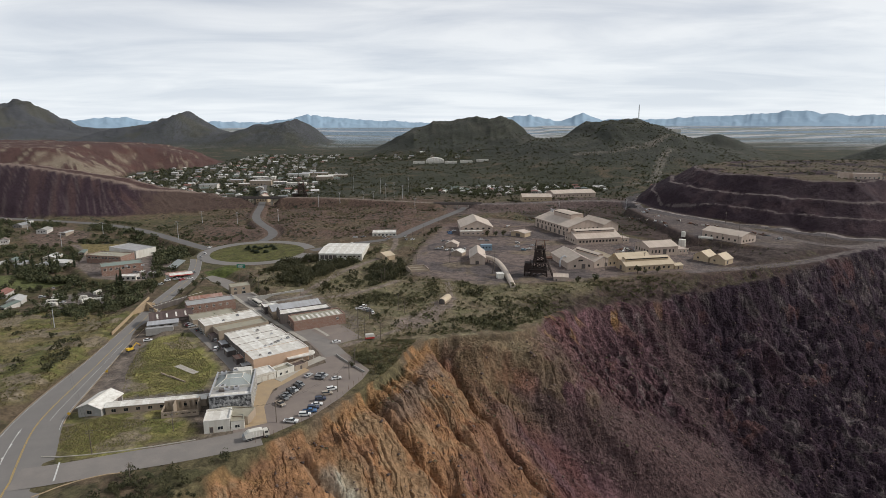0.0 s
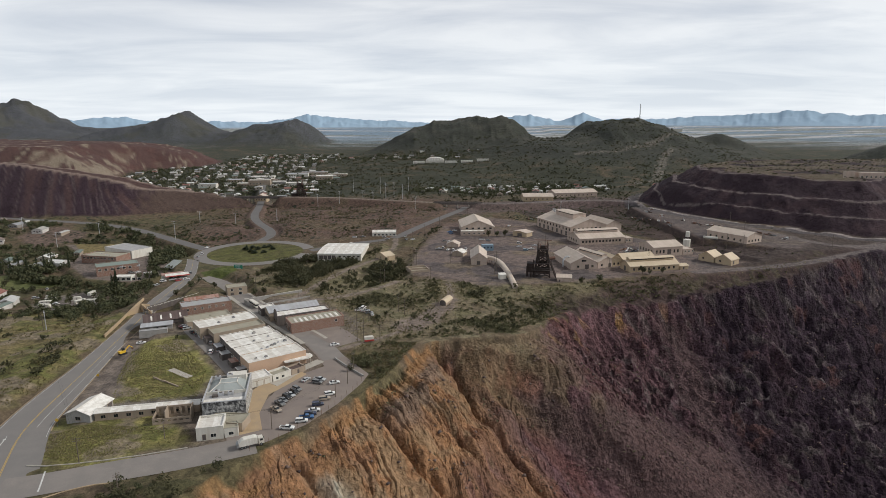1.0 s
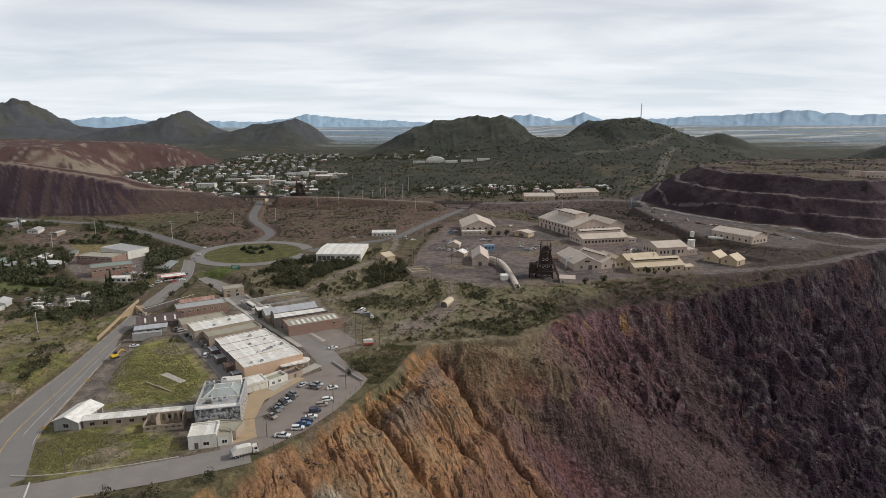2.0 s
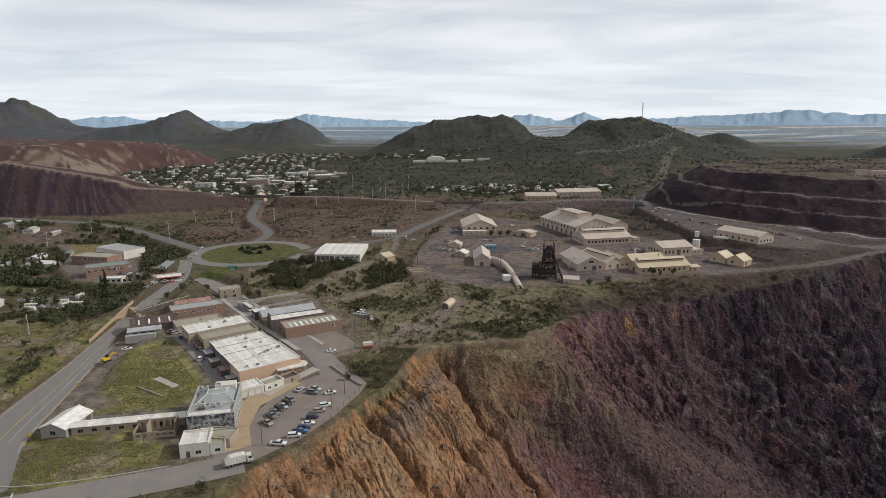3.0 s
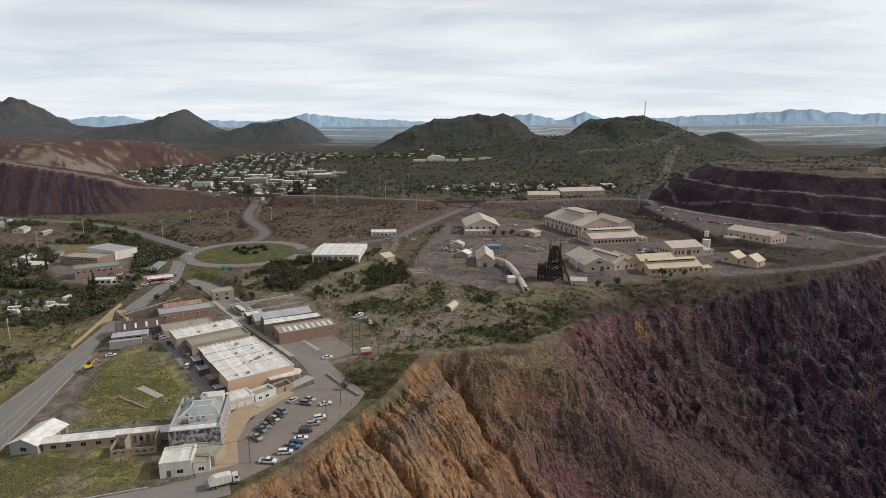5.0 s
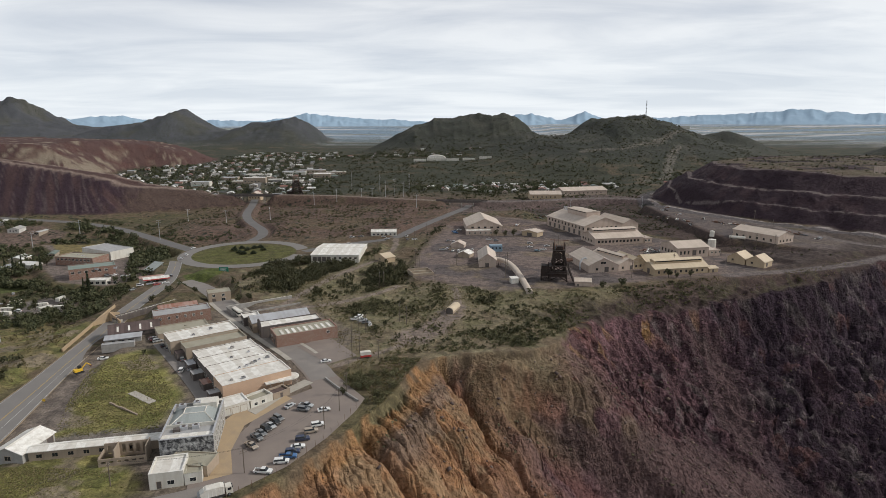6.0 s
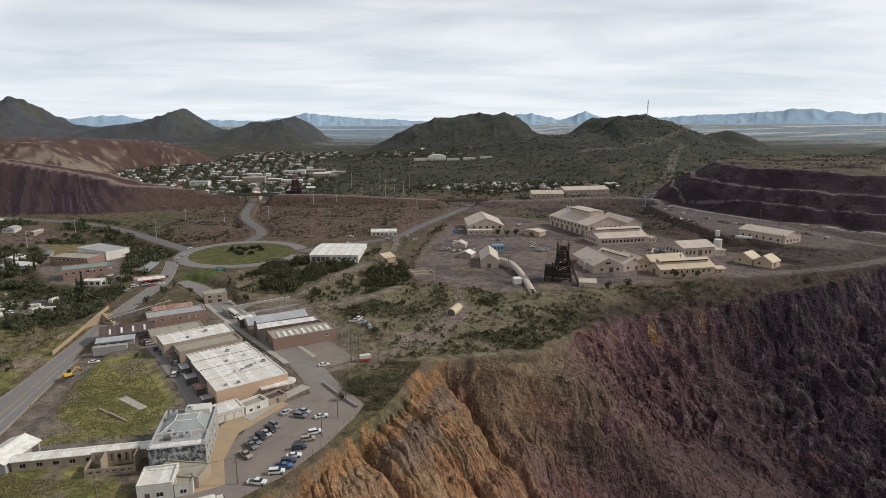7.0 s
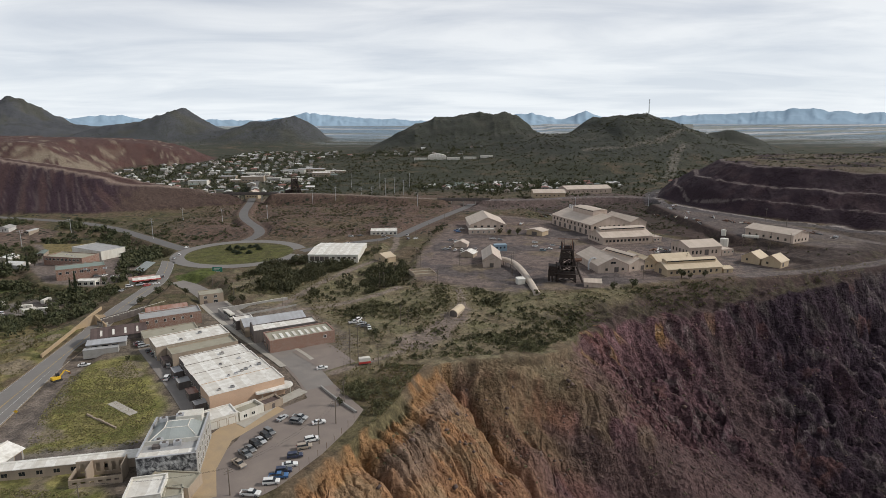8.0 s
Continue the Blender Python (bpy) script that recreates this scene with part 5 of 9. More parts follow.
def along(o, ang, a, b):
    """A point a metres along a direction and b metres to its left."""
    c, s = math.cos(radians(ang)), math.sin(radians(ang))
    return (o[0] + a * c - b * s, o[1] + a * s + b * c)


# storefront row west of the main street, from the south
ROW_O, ROW_ANG = (-88.2, 256.0), 36.5


def row_house(label, x0, x1, d0, d1, h, wall, roof, front=None, parapet=0.7, specs=()):
    p0, p1 = along(ROW_O, ROW_ANG, x0, d0), along(ROW_O, ROW_ANG, x1, d0)
    return flat_house("storefront", label, p0, p1, d1 - d0, 0.0, h, wall, roof, parapet, specs, "shop", front)


row_house("peach stucco storefront with a broad white roof at the corner", 0, 27.2, 0, 12.2, 6.5, PEACH, WHITE_ROOF, PEACH, 0.2,
          row("W", 2, 2.6, 4, 1.0, 1.2, 1.6) + [("S", 24, 2.0, 3.2, 1.3, "win")])
row_house("storefront with a white coated flat roof and dark alley wall", 0, 27.0, 12.3, 24, 6.3, DARK_WALL, WHITE_ROOF, None, 0.18, row("W", 2, 2.8, 4, 1.2, 1.1, 1.7) + row("E", 2, 2.5, 4, 0.6, 2.0, 2.4))
row_house("storefront with a white coated flat roof and roof hatches", 0, 26.6, 24.1, 35.5, 5.9, DARK_WALL, WHITE_ROOF, None, 0.2, row("W", 2, 2.8, 4, 1.2, 1.1, 1.7) + row("E", 2, 2.5, 4, 0.6, 2.0, 2.4))
row_house("storefront with a stained cream flat roof", 0.6, 26.4, 35.6, 46.6, 5.5, DARK_WALL, WHITE_ROOF, None, 0.2, row("W", 2, 2.8, 3, 1.2, 1.1, 1.7) + row("E", 2, 2.5, 4, 0.6, 2.0, 2.4))
row_house("tan plastered storefront with a patched pale roof", -1.0, 26.2, 51.0, 61.5, 5.6, TAN_WALL, TAN_ROOF, TAN_WALL, 0.7, row("W", 2, 2.8, 3, 1.2, 1.1, 1.7) + row("E", 2, 2.5, 4, 0.6, 2.0, 2.4))
row_house("long storefront with a bright white roof and low parapet", -5.0, 26.0, 62.0, 76.5, 6.2, TAN_WALL, WHITE_ROOF, TAN_WALL, 0.3, row("W", 2, 2.8, 4, 1.2, 1.1, 1.7) + row("E", 2, 2.5, 5, 0.6, 2.0, 2.4))
flat_house("yard_shed", "low shed between two storefronts, brown roofed", along(ROW_O, ROW_ANG, 4, 46.7), along(ROW_O, ROW_ANG, 25, 46.7), 4.2, 0, 3.4, DARK_WALL, TAN_ROOF, 0.3, (), "shed")
flat_house("warehouse", "tan roofed low building between brick fronts", (-143, 320), (-123, 333), 12.5, 0, 3.6, TAN_WALL, TAN_ROOF, 0.3, row("E", 2, 3, 3, 0.8, 1.6, 1.8), "building")
flat_house("brick_building", "dark brick building with a grey flat roof", (-154, 339), (-130, 353), 11.5, -0.3, 6.6, BRICK, GREY_ROOF, 0.4, row("S", 3, 4, 6, 3.8, 1.0, 1.3) + row("E", 2, 3, 3, 0.7, 1.8, 2.0), "building")
gable_house("rusty_shed", "long shed with a rusty red sheet roof", (-160, 357), (-143, 367), 8, -0.8, 4.2, 6.0, DARK_WALL, RUST_ROOF, "x", 0.4, (), "shed")

for x0, dd, ww, hh, mat in ((-4.2, 3.0, 4.0, 3.2, GREY_ROOF), (-3.6, 14.0, 6.0, 2.8, RUST_ROOF), (-4.4, 26.0, 5.0, 3.0, GREY_ROOF), (-3.4, 38.0, 6.5, 2.7, TIN_ROOF), (-4.6, 52.5, 5.5, 3.2, BROWN_ROOF)):
    flat_house("back_shed", "low grey shed built onto the alley side of a storefront", along(ROW_O, ROW_ANG, x0, dd), along(ROW_O, ROW_ANG, -0.1, dd), ww, 0.0, hh, DARK_WALL, mat, 0.1, [("W", ww / 2, 0, 1.1, 2.0, "door")], "shed")

# the street corner's canopy, and the white lock-ups in front of the peach wall
cm, cw = between(along(ROW_O, ROW_ANG, 16, -3.0), along(ROW_O, ROW_ANG, 30, -3.0), 0.0)
canopy = thing("corner_canopy", "rounded white canopy over the corner shop's entrance", "canopy", "", cm)
g = Geo()
outline = [(0, 3.0), (0, 1.2), (11.0, 0.0)] + [(11.0 + 3.2 * math.sin(a), 3.2 - 3.2 * math.cos(a)) for a in np.linspace(0.1, math.pi, 9)] + [(11.0, 6.4)]
part("canopy_slab", g.prism([(x, y, 3.1) for x, y in outline], (0, 0, 0.55)), WHITE_ROOF, canopy)
for x, y in ((2.0, 1.6), (7.0, 1.1), (12.8, 1.5)):
    part("post", Geo().tube((x, y, -0.2), (x, y, 3.1), 0.12), WHITE_WALL, canopy)
flat_house("lock_up", "low white lock-up with three shutters below the peach wall", (-84.5, 244.0), (-76.4, 250.2), 8.0, 0, 3.6, WHITE_WALL, WHITE_ROOF, 0.3, row("S", 2.0, 3.0, 3, 0, 2.3, 2.5, "shutter"), "garage")
flat_house("lean_to", "low white-walled lean-to with a sunk tan roof", (-76.0, 250.6), (-69.8, 257.2), 6.0, 0, 3.0, WHITE_WALL, TAN_ROOF, 0.8, row("S", 2, 3, 2, 0.8, 1.2, 1.0), "shed", coping=WHITE_WALL)
flat_house("lean_to", "low brown lean-to at the end of the peach wall", (-69.6, 257.4), (-64.6, 262.8), 5.4, 0, 2.5, TAN_WALL, BROWN_ROOF, 0.6, [("S", 3.5, 0, 1.1, 2.0, "door")], "shed", coping=TAN_WALL)

# two-storey block with the painted wall, and the white shop in front of it
m, w = between((-92.5, 214.2), (-77.0, 217.6), 0.0)
block = thing("mural_building", "grey two-storey building with a black and white painted wall", "building", "", m)
D = 24.0
part("wall", Geo().box(0, 0, -1, w, 0.35, 8.0), MURAL, block, "black and white mural")
for x in (0, w - 0.35):
    part("wall", Geo().box(x, 0.35, -1, x + 0.35, D, 8.4), GREY_WALL, block)
part("wall", Geo().box(0.35, D - 0.35, -1, w - 0.35, D, 8.4), GREY_WALL, block)
part("roof", Geo().box(0.35, 0.35, 7.2, w - 0.35, D - 0.35, 7.5), GREY_ROOF, block)
part("coping", Geo().box(-0.1, -0.1, 8.0, w + 0.1, 0.5, 8.15).box(-0.1, 0.5, 8.4, 0.5, D, 8.5).box(w - 0.5, 0.5, 8.4, w + 0.1, D, 8.5), TIN_ROOF, block)
hip = Geo()
a0, a1, b0, b1, rz = 0.6, w - 0.6, 8.8, D - 0.8, 7.5
for quad in ([(a0, b0, rz), (a1, b0, rz), (a1 - 4, b0 + 5, rz + 2.0), (a0 + 4, b0 + 5, rz + 2.0)], [(a1, b1, rz), (a0, b1, rz), (a0 + 4, b1 - 5, rz + 2.0), (a1 - 4, b1 - 5, rz + 2.0)],
             [(a0, b1, rz), (a0, b0, rz), (a0 + 4, b0 + 5, rz + 2.0), (a0 + 4, b1 - 5, rz + 2.0)], [(a1, b0, rz), (a1, b1, rz), (a1 - 4, b1 - 5, rz + 2.0), (a1 - 4, b0 + 5, rz + 2.0)],
             [(a0 + 4, b0 + 5, rz + 2.0), (a1 - 4, b0 + 5, rz + 2.0), (a1 - 4, b1 - 5, rz + 2.0), (a0 + 4, b1 - 5, rz + 2.0)]):
    hip.slab(quad, 0.2)
part("hipped_roof", hip, BLUE_SHEET, block, "grey-green hipped roof")
caps = Geo()
for (xa, ya), (xb, yb) in (((a0, b0), (a0 + 4, b0 + 5)), ((a1, b0), (a1 - 4, b0 + 5)), ((a0, b1), (a0 + 4, b1 - 5)), ((a1, b1), (a1 - 4, b1 - 5))):
    caps.beam((xa, ya, rz + 0.02), (xb, yb, rz + 2.02), 0.25)
for (xa, ya), (xb, yb) in (((a0 + 4, b0 + 5), (a1 - 4, b0 + 5)), ((a1 - 4, b0 + 5), (a1 - 4, b1 - 5)), ((a1 - 4, b1 - 5), (a0 + 4, b1 - 5)), ((a0 + 4, b1 - 5), (a0 + 4, b0 + 5))):
    caps.beam((xa, ya, rz + 2.02), (xb, yb, rz + 2.02), 0.25)
part("hip_cap", caps, WHITE_ROOF, block, "pale hip flashing")
part("fire_wall", Geo().box(0.35, b0 - 0.9, 7.5, w - 0.35, b0 - 0.6, 8.7), WHITE_WALL, block, "pale parapet across the roof")
part("terrace", Geo().box(0.35, 0.35, 7.5, w - 0.35, 3.6, 7.75), WHITE_ROOF, block, "white roof terrace behind the mural")
part("hatch", Geo().box(3.0, 5.2, 7.5, 5.2, 6.8, 8.4), DARK_WALL, block)
part("stair_head", Geo().box(w - 9, D - 5, 7.5, w - 1.5, D - 0.6, 10.2), WHITE_WALL, block)
openings_on(block, w, D, row("W", 3, 3.4, 6, 4.6, 1.1, 1.8) + row("W", 3, 3.4, 6, 1.0, 1.1, 1.8) + row("E", 3, 3.4, 6, 4.6, 1.1, 1.8) + row("E", 3, 3.4, 6, 0.6, 1.3, 2.1), WHITE_WALL)
flat_house("annex", "low tan annex below the painted wall", (-88.5, 208.5), (-75.3, 207.4), 7.6, 0, 3.6, TAN_WALL, TAN_ROOF, 0.25, [("S", 10.5, 1.0, 1.6, 1.4, "win")])
flat_house("white_shop", "small white stucco shop with a flat roof", (-89.6, 201.0), (-80.6, 203.2), 9.6, 0, 4.9, WHITE_WALL, WHITE_ROOF, 0.5, [("S", 2.6, 0, 1.1, 2.2, "door"), ("S", 5.8, 1.0, 1.8, 1.2, "win"), ("W", 3, 1.2, 1.3, 1.2, "win"), ("W", 6.5, 1.2, 1.3, 1.2, "win")], "shop")
flat_house("white_porch", "white porch wing with a rounded parapet", (-80.4, 203.4), (-75.8, 204.8), 5.2, 0, 3.6, WHITE_WALL, TAN_ROOF, 0.4, [("S", 2.3, 0.9, 1.6, 1.1, "win")], "shop")

# the long low shed between two grass lots, its gabled head and the roofless block
gable_house("garage", "grey garage with a pale sheet roof at the lot's edge", (-145.4, 215.6), (-135.6, 214.6), 13.5, -0.2, 3.3, 5.2, GREY_WALL, WHITE_ROOF, "y", 0.5, [("S", 4.8, 0.8, 2.0, 1.4, "win"), ("E", 11.5, 0, 2.6, 2.6, "door")], "garage")
gable_house("covered_walk", "long low shed with a pale weathered roof", (-134.6, 215.8), (-97.5, 223.6), 4.6, 0, 3.0, 3.7, TAN_WALL, WHITE_ROOF, "x", 0.3, row("S", 3, 4.5, 8, 0.8, 1.6, 1.2), "shed")
ruin_m, ruin_w = between((-111.0, 212.5), (-97.5, 215.6), 0.0)
ruin = thing("roofless_block", "roofless concrete shell with empty window holes", "ruin", "", ruin_m)
for x0, x1, y0, y1, h in ((0, ruin_w, 0, 0.3, 2.4), (0, 0.3, 0.3, 6.0, 2.8), (4.4, 4.7, 0.3, 6.0, 4.8), (ruin_w - 0.3, ruin_w, 0.3, 6.0, 5.2), (0.3, ruin_w - 0.3, 5.7, 6.0, 4.6)):
    if x1 - x0 > 1:
        n = int((x1 - x0) / 2.2)
        for i in range(n + 1):
            part("pier", Geo().box(x0 + i * (x1 - x0) / (n + 0.4), y0, 0.9, x0 + i * (x1 - x0) / (n + 0.4) + 0.9, y1, h - 0.8), TAN_WALL, ruin)
        part("base_wall", Geo().box(x0, y0, -0.5, x1, y1, 0.9), TAN_WALL, ruin)
        part("lintel", Geo().box(x0, y0, h - 0.8, x1, y1, h), TAN_WALL, ruin)
    else:
        part("wall", Geo().box(x0, y0, -0.5, x1, y1, h), TAN_WALL, ruin)

# east side of the street: brick hall, arched shop, tin-roofed hall, walled yard
flat_house("brick_hall", "long brick hall with a mottled green-grey flat roof", (-83.2, 311.5), (-57.0, 325.6), 13.0, 0.1, 5.6, BRICK, TAN_ROOF, 0.4, [("W", 3, 0.9, 2.2, 2.2, "win"), ("W", 8, 0, 2.4, 2.8, "door"), ("S", 25, 3.0, 1.4, 1.2, "win")], "hall", coping=RUST_ROOF)
roof_m, roof_w = between((-83.2, 311.5), (-57.0, 325.6), 0.1)
lights = thing("skylight_row", "row of pale corrugated skylights on the brick hall's roof", "skylight", "", roof_m @ pose(0, 0, 5.2))
for i in range(9):
    part("skylight", Geo().slab([(3 + i * 2.9, 2.2, 0.28), (4.3 + i * 2.9, 2.2, 0.28), (4.3 + i * 2.9, 8.5, 0.34), (3 + i * 2.9, 8.5, 0.34)], 0.34), WHITE_ROOF, lights)
am, aw = between((-94.3, 324.0), (-67.5, 338.3), 0.0)
arch = thing("arched_shop", "dark shop with a rounded false front and pale roof", "shop", "", am)
part("wall", Geo().box(0, 0, -1, aw, 0.3, 5.8), DARK_WALL, arch)
part("wall", Geo().box(0, 8.7, -1, aw, 9.0, 5.8), DARK_WALL, arch)
part("wall", Geo().box(aw - 0.3, 0.3, -1, aw, 8.7, 5.8), TAN_WALL, arch)
part("false_front", Geo().prism([(0, y, z) for y, z in [(0.3, -1), (8.7, -1), (8.7, 5.6)] + [(4.5 + 4.2 * math.cos(a), 5.6 + 3.0 * math.sin(a)) for a in np.linspace(0.1, math.pi - 0.1, 11)] + [(0.3, 5.6)]], (0.3, 0, 0)), DARK_WALL, arch)
part("roof", Geo().slab([(0.3, 0.3, 5.5), (aw - 0.3, 0.3, 5.2), (aw - 0.3, 8.7, 5.2), (0.3, 8.7, 5.6)], 0.2), WHITE_ROOF, arch)
openings_on(arch, aw, 9.0, row("W", 2.2, 2.3, 3, 0.5, 1.7, 2.2), TAN_WALL)
gable_house("tin_hall", "hall with a shiny galvanised sheet roof", (-101.0, 332.2), (-75.0, 346.2), 12.5, -0.4, 5.2, 6.9, TAN_WALL, TIN_ROOF, "x", 0.3, row("W", 2, 2.4, 5, 0.6, 1.8, 2.2), "hall", shift=0.6)
flat_house("grey_shop", "narrow grey shop with a white roof edge", (-109.0, 343.0), (-101.5, 347.2), 8.5, -0.8, 5.0, DARK_WALL, WHITE_ROOF, 0.4, row("W", 2, 2.3, 3, 0.5, 1.6, 2.0), "shop")
ym, yw = between((-121, 361), (-89, 383), -1.2)
yardw = thing("yard_wall", "pale block wall round an overgrown yard", "wall", "", ym)
for y0 in (0.0, 14.0):
    part("wall", Geo().box(0, y0, -1.5, yw, y0 + 0.25, 2.3 if y0 else 1.6), GREY_WALL, yardw)
part("wall", Geo().box(0, 0.25, -1.5, 0.25, 14.0, 2.2), GREY_WALL, yardw)
part("coping", Geo().box(-0.1, 13.9, 2.3, yw + 0.1, 14.35, 2.42), WHITE_WALL, yardw)
flat_house("corner_house", "two-storey tan corner building with a dark opening", (-147.0, 392.5), (-135.5, 398.5), 10.0, -3.6, 6.4, TAN_WALL, TAN_ROOF, 0.3, [("S", 3, 0, 2.0, 2.8, "door"), ("S", 8.5, 1.0, 2.2, 1.6, "win"), ("S", 3, 3.9, 1.6, 1.4, "win"), ("S", 8.5, 3.9, 1.6, 1.4, "win"), ("W", 3, 3.9, 1.4, 1.4, "win")], "building")

# brown-roofed workshop by the highway
bw = gable_house("workshop", "workshop with a dark brown sheet roof and pale skylight strips", (-168.5, 322.5), (-148.5, 333.0), 16, -1.0, 3.4, 5.6, DARK_WALL, BROWN_ROOF, "x", 0.5, (), "workshop")
for i in range(4):
    x = 3.5 + i * 5.0
    part("skylight", Geo().slab([(x, 1.0, 4.0), (x + 0.9, 1.0, 4.0), (x + 0.9, 5.5, 5.22), (x, 5.5, 5.22)], 0.25), WHITE_ROOF, bw)
gable_house("open_shed", "open shed with a pale sheet roof", (-166.5, 315.0), (-152.0, 321.0), 6.0, -0.8, 3.0, 3.4, GREY_WALL, TIN_ROOF, "x", 0.4, row("S", 3, 4.2, 3, 0.3, 2.6, 2.0), "shed", shift=0.9)
flat_house("container_shed", "grey sheet-metal container shed", (-164.5, 308.8), (-151.5, 313.5), 3.0, -0.5, 2.7, GREY_WALL, GREY_ROOF, 0.1, (), "container")

# mine yard
gable_house("tool_hall", "long yellow-roofed mine building with a raised lantern", (139.5, 438.5), (179.5, 447.5), 15, 2, 4.6, 7.8, YELLOW_WALL, YELLOW_ROOF, "x", 0.7, row("S", 3, 4.2, 9, 1.3, 1.4, 1.7) + [("W", 7, 0, 3.0, 3.4, "door")], "mine building", (2, 39, 2.6, 1.4))
gable_house("porch_shed", "small yellow porch at a mine building's end", (180.6, 447.6), (187.5, 449.2), 8, 2, 2.8, 3.8, YELLOW_WALL, YELLOW_ROOF, "x", 0.5, [("S", 3, 0, 1.2, 2.0, "door")], "shed")
gable_house("assay_house", "yellow gabled mine building with a porch gable", (126.5, 456.0), (140.0, 460.0), 22, 2, 5.0, 8.6, YELLOW_WALL, YELLOW_ROOF, "y", 0.6, row("S", 3, 3.6, 3, 1.3, 1.3, 1.7), "mine building")
gable_house("assay_wing", "yellow wing with a long sheet roof", (140.5, 460.0), (168.0, 467.0), 14, 2, 5.0, 8.4, YELLOW_WALL, YELLOW_ROOF, "x", 0.6, row("S", 3, 4, 6, 1.3, 1.3, 1.7), "mine building")
gable_house("change_house", "cream gabled mine building with a dark door", (96.5, 447.0), (117.5, 450.2), 38, 2, 5.2, 10.2, CREAM_WALL, CREAM_ROOF, "y", 0.6, [("S", 13, 0, 3.0, 3.6, "door"), ("S", 6, 1.4, 1.6, 1.6, "win"), ("S", 17.5, 1.4, 1.6, 1.6, "win"), ("S", 10.5, 6.0, 3.6, 1.2, "win")], "mine building")
gable_house("change_wing", "cream mine building wing with a monitor roof", (118.2, 451.0), (134.0, 458.8), 34, 2, 4.8, 8.4, CREAM_WALL, CREAM_ROOF, "y", 0.6, [("S", 12, 0, 2.6, 3.0, "door"), ("S", 4, 1.4, 1.6, 1.6, "win")], "mine building", (3, 31, 2.2, 1.2))
gable_house("office_block", "square cream mine office with paired vents on its roof", (175.5, 492.0), (202.5, 499.0), 22, 3.4, 6.4, 9.8, CREAM_WALL, CREAM_ROOF, "x", 0.6, row("S", 3, 3.4, 3, 1.2, 1.4, 2.6) + [("S", 15, 0, 3.4, 4.2, "door")] + row("S", 20, 3.4, 2, 1.2, 1.4, 2.6) + row("W", 3, 4, 5, 1.2, 1.4, 2.6), "mine building")
flat_house("office_annex", "low cream annex beside the mine office", (203.2, 499.4), (213.0, 502.0), 12, 3.2, 3.6, CREAM_WALL, CREAM_ROOF, 0.2, row("S", 2.5, 3.5, 3, 1.0, 1.2, 1.3), "mine building")
gable_house("twin_gable_house", "yellow mine building with two gabled roofs", (208.5, 480.5), (216.5, 470.3), 13, 2.6, 3.8, 7.6, YELLOW_WALL, YELLOW_ROOF, "y", 0.5, [("S", 4, 1.2, 1.4, 1.4, "win")], "mine building")
gable_house("twin_gable_house", "yellow mine building with a stepped gabled roof", (217.2, 469.6), (225.2, 459.6), 13, 2.6, 3.8, 7.6, YELLOW_WALL, YELLOW_ROOF, "y", 0.5, [("S", 4, 1.2, 1.4, 1.4, "win"), ("E", 4, 0, 2.4, 2.8, "door")], "mine building")
gable_house("core_shed", "long cream shed with a broad white sheet roof", (263.0, 511.5), (281.0, 521.5), 40, 9, 6.4, 9.4, CREAM_WALL, CREAM_ROOF, "y", 0.6, row("S", 3, 4.5, 4, 1.2, 1.6, 1.8) + row("W", 4, 6, 6, 1.2, 1.6, 1.8), "mine building")
hall = gable_house("hoist_hall", "large cream hoist hall with a stained sheet roof and lantern", (124.5, 580.5), (164.0, 594.5), 68, 2.2, 9.6, 16.6, CREAM_WALL, CREAM_ROOF, "y", 0.8,
                   row("W", 4, 6.2, 11, 5.6, 2.0, 2.4) + row("W", 6, 9, 7, 0, 3.2, 4.2, "door") + row("S", 4, 5, 7, 5.6, 2.0, 2.4), "mine building", (18, 52, 7.5, 2.6))
for i in range(6):
    part("roof_vent", Geo().tube((17.5, 48 + i * 3.4, 15.4), (17.5, 48 + i * 3.4, 19.0), 0.75, 0.75, 10), TIN_ROOF, hall)
gable_house("hall_annex", "cream side hall with a lower sheet roof", (164.5, 600.0), (182.0, 606.0), 42, 2.2, 8.2, 12.6, CREAM_WALL, CREAM_ROOF, "y", 0.6, (), "mine building")
gable_house("machine_shop", "long cream machine shop with rows of windows and lantern roof", (125.0, 541.0), (169.0, 551.5), 27, 2, 5.8, 10.0, CREAM_WALL, CREAM_ROOF, "x", 0.8, row("S", 3, 3.4, 12, 1.8, 1.8, 1.9) + row("W", 4, 5, 4, 1.8, 1.8, 1.9), "mine building", (2, 43, 4.0, 1.8))
flat_house("shop_annex", "small cream annex at the machine shop's end", (169.6, 551.8), (177.5, 553.8), 12, 2, 4.4, CREAM_WALL, CREAM_ROOF, 0.2, row("S", 2, 3, 2, 1.4, 1.4, 1.5), "mine building")
gable_house("truck_shop", "cream truck shop with a tall gabled sheet roof", (18.0, 597.0), (50.5, 598.5), 44, 1.8, 7.4, 14.0, CREAM_WALL, CREAM_ROOF, "y", 0.9, row("S", 5, 6, 5, 5.0, 2.2, 1.6), "mine building")
flat_house("shop_lean_to", "low pale lean-to in front of the truck shop", (17.0, 588.5), (40.0, 590.0), 7.0, 1.8, 4.4, CREAM_WALL, WHITE_ROOF, 0.15, row("S", 3, 5, 5, 1.5, 1.4, 1.2), "shed")
gable_house("gate_shelter", "open cream shelter with a shallow roof", (68.5, 588.5), (81.0, 578.5), 11, 2, 4.2, 5.6, YELLOW_WALL, CREAM_ROOF, "y", 0.9, [("S", 8, 0, 5.0, 3.2, "door")], "shelter")
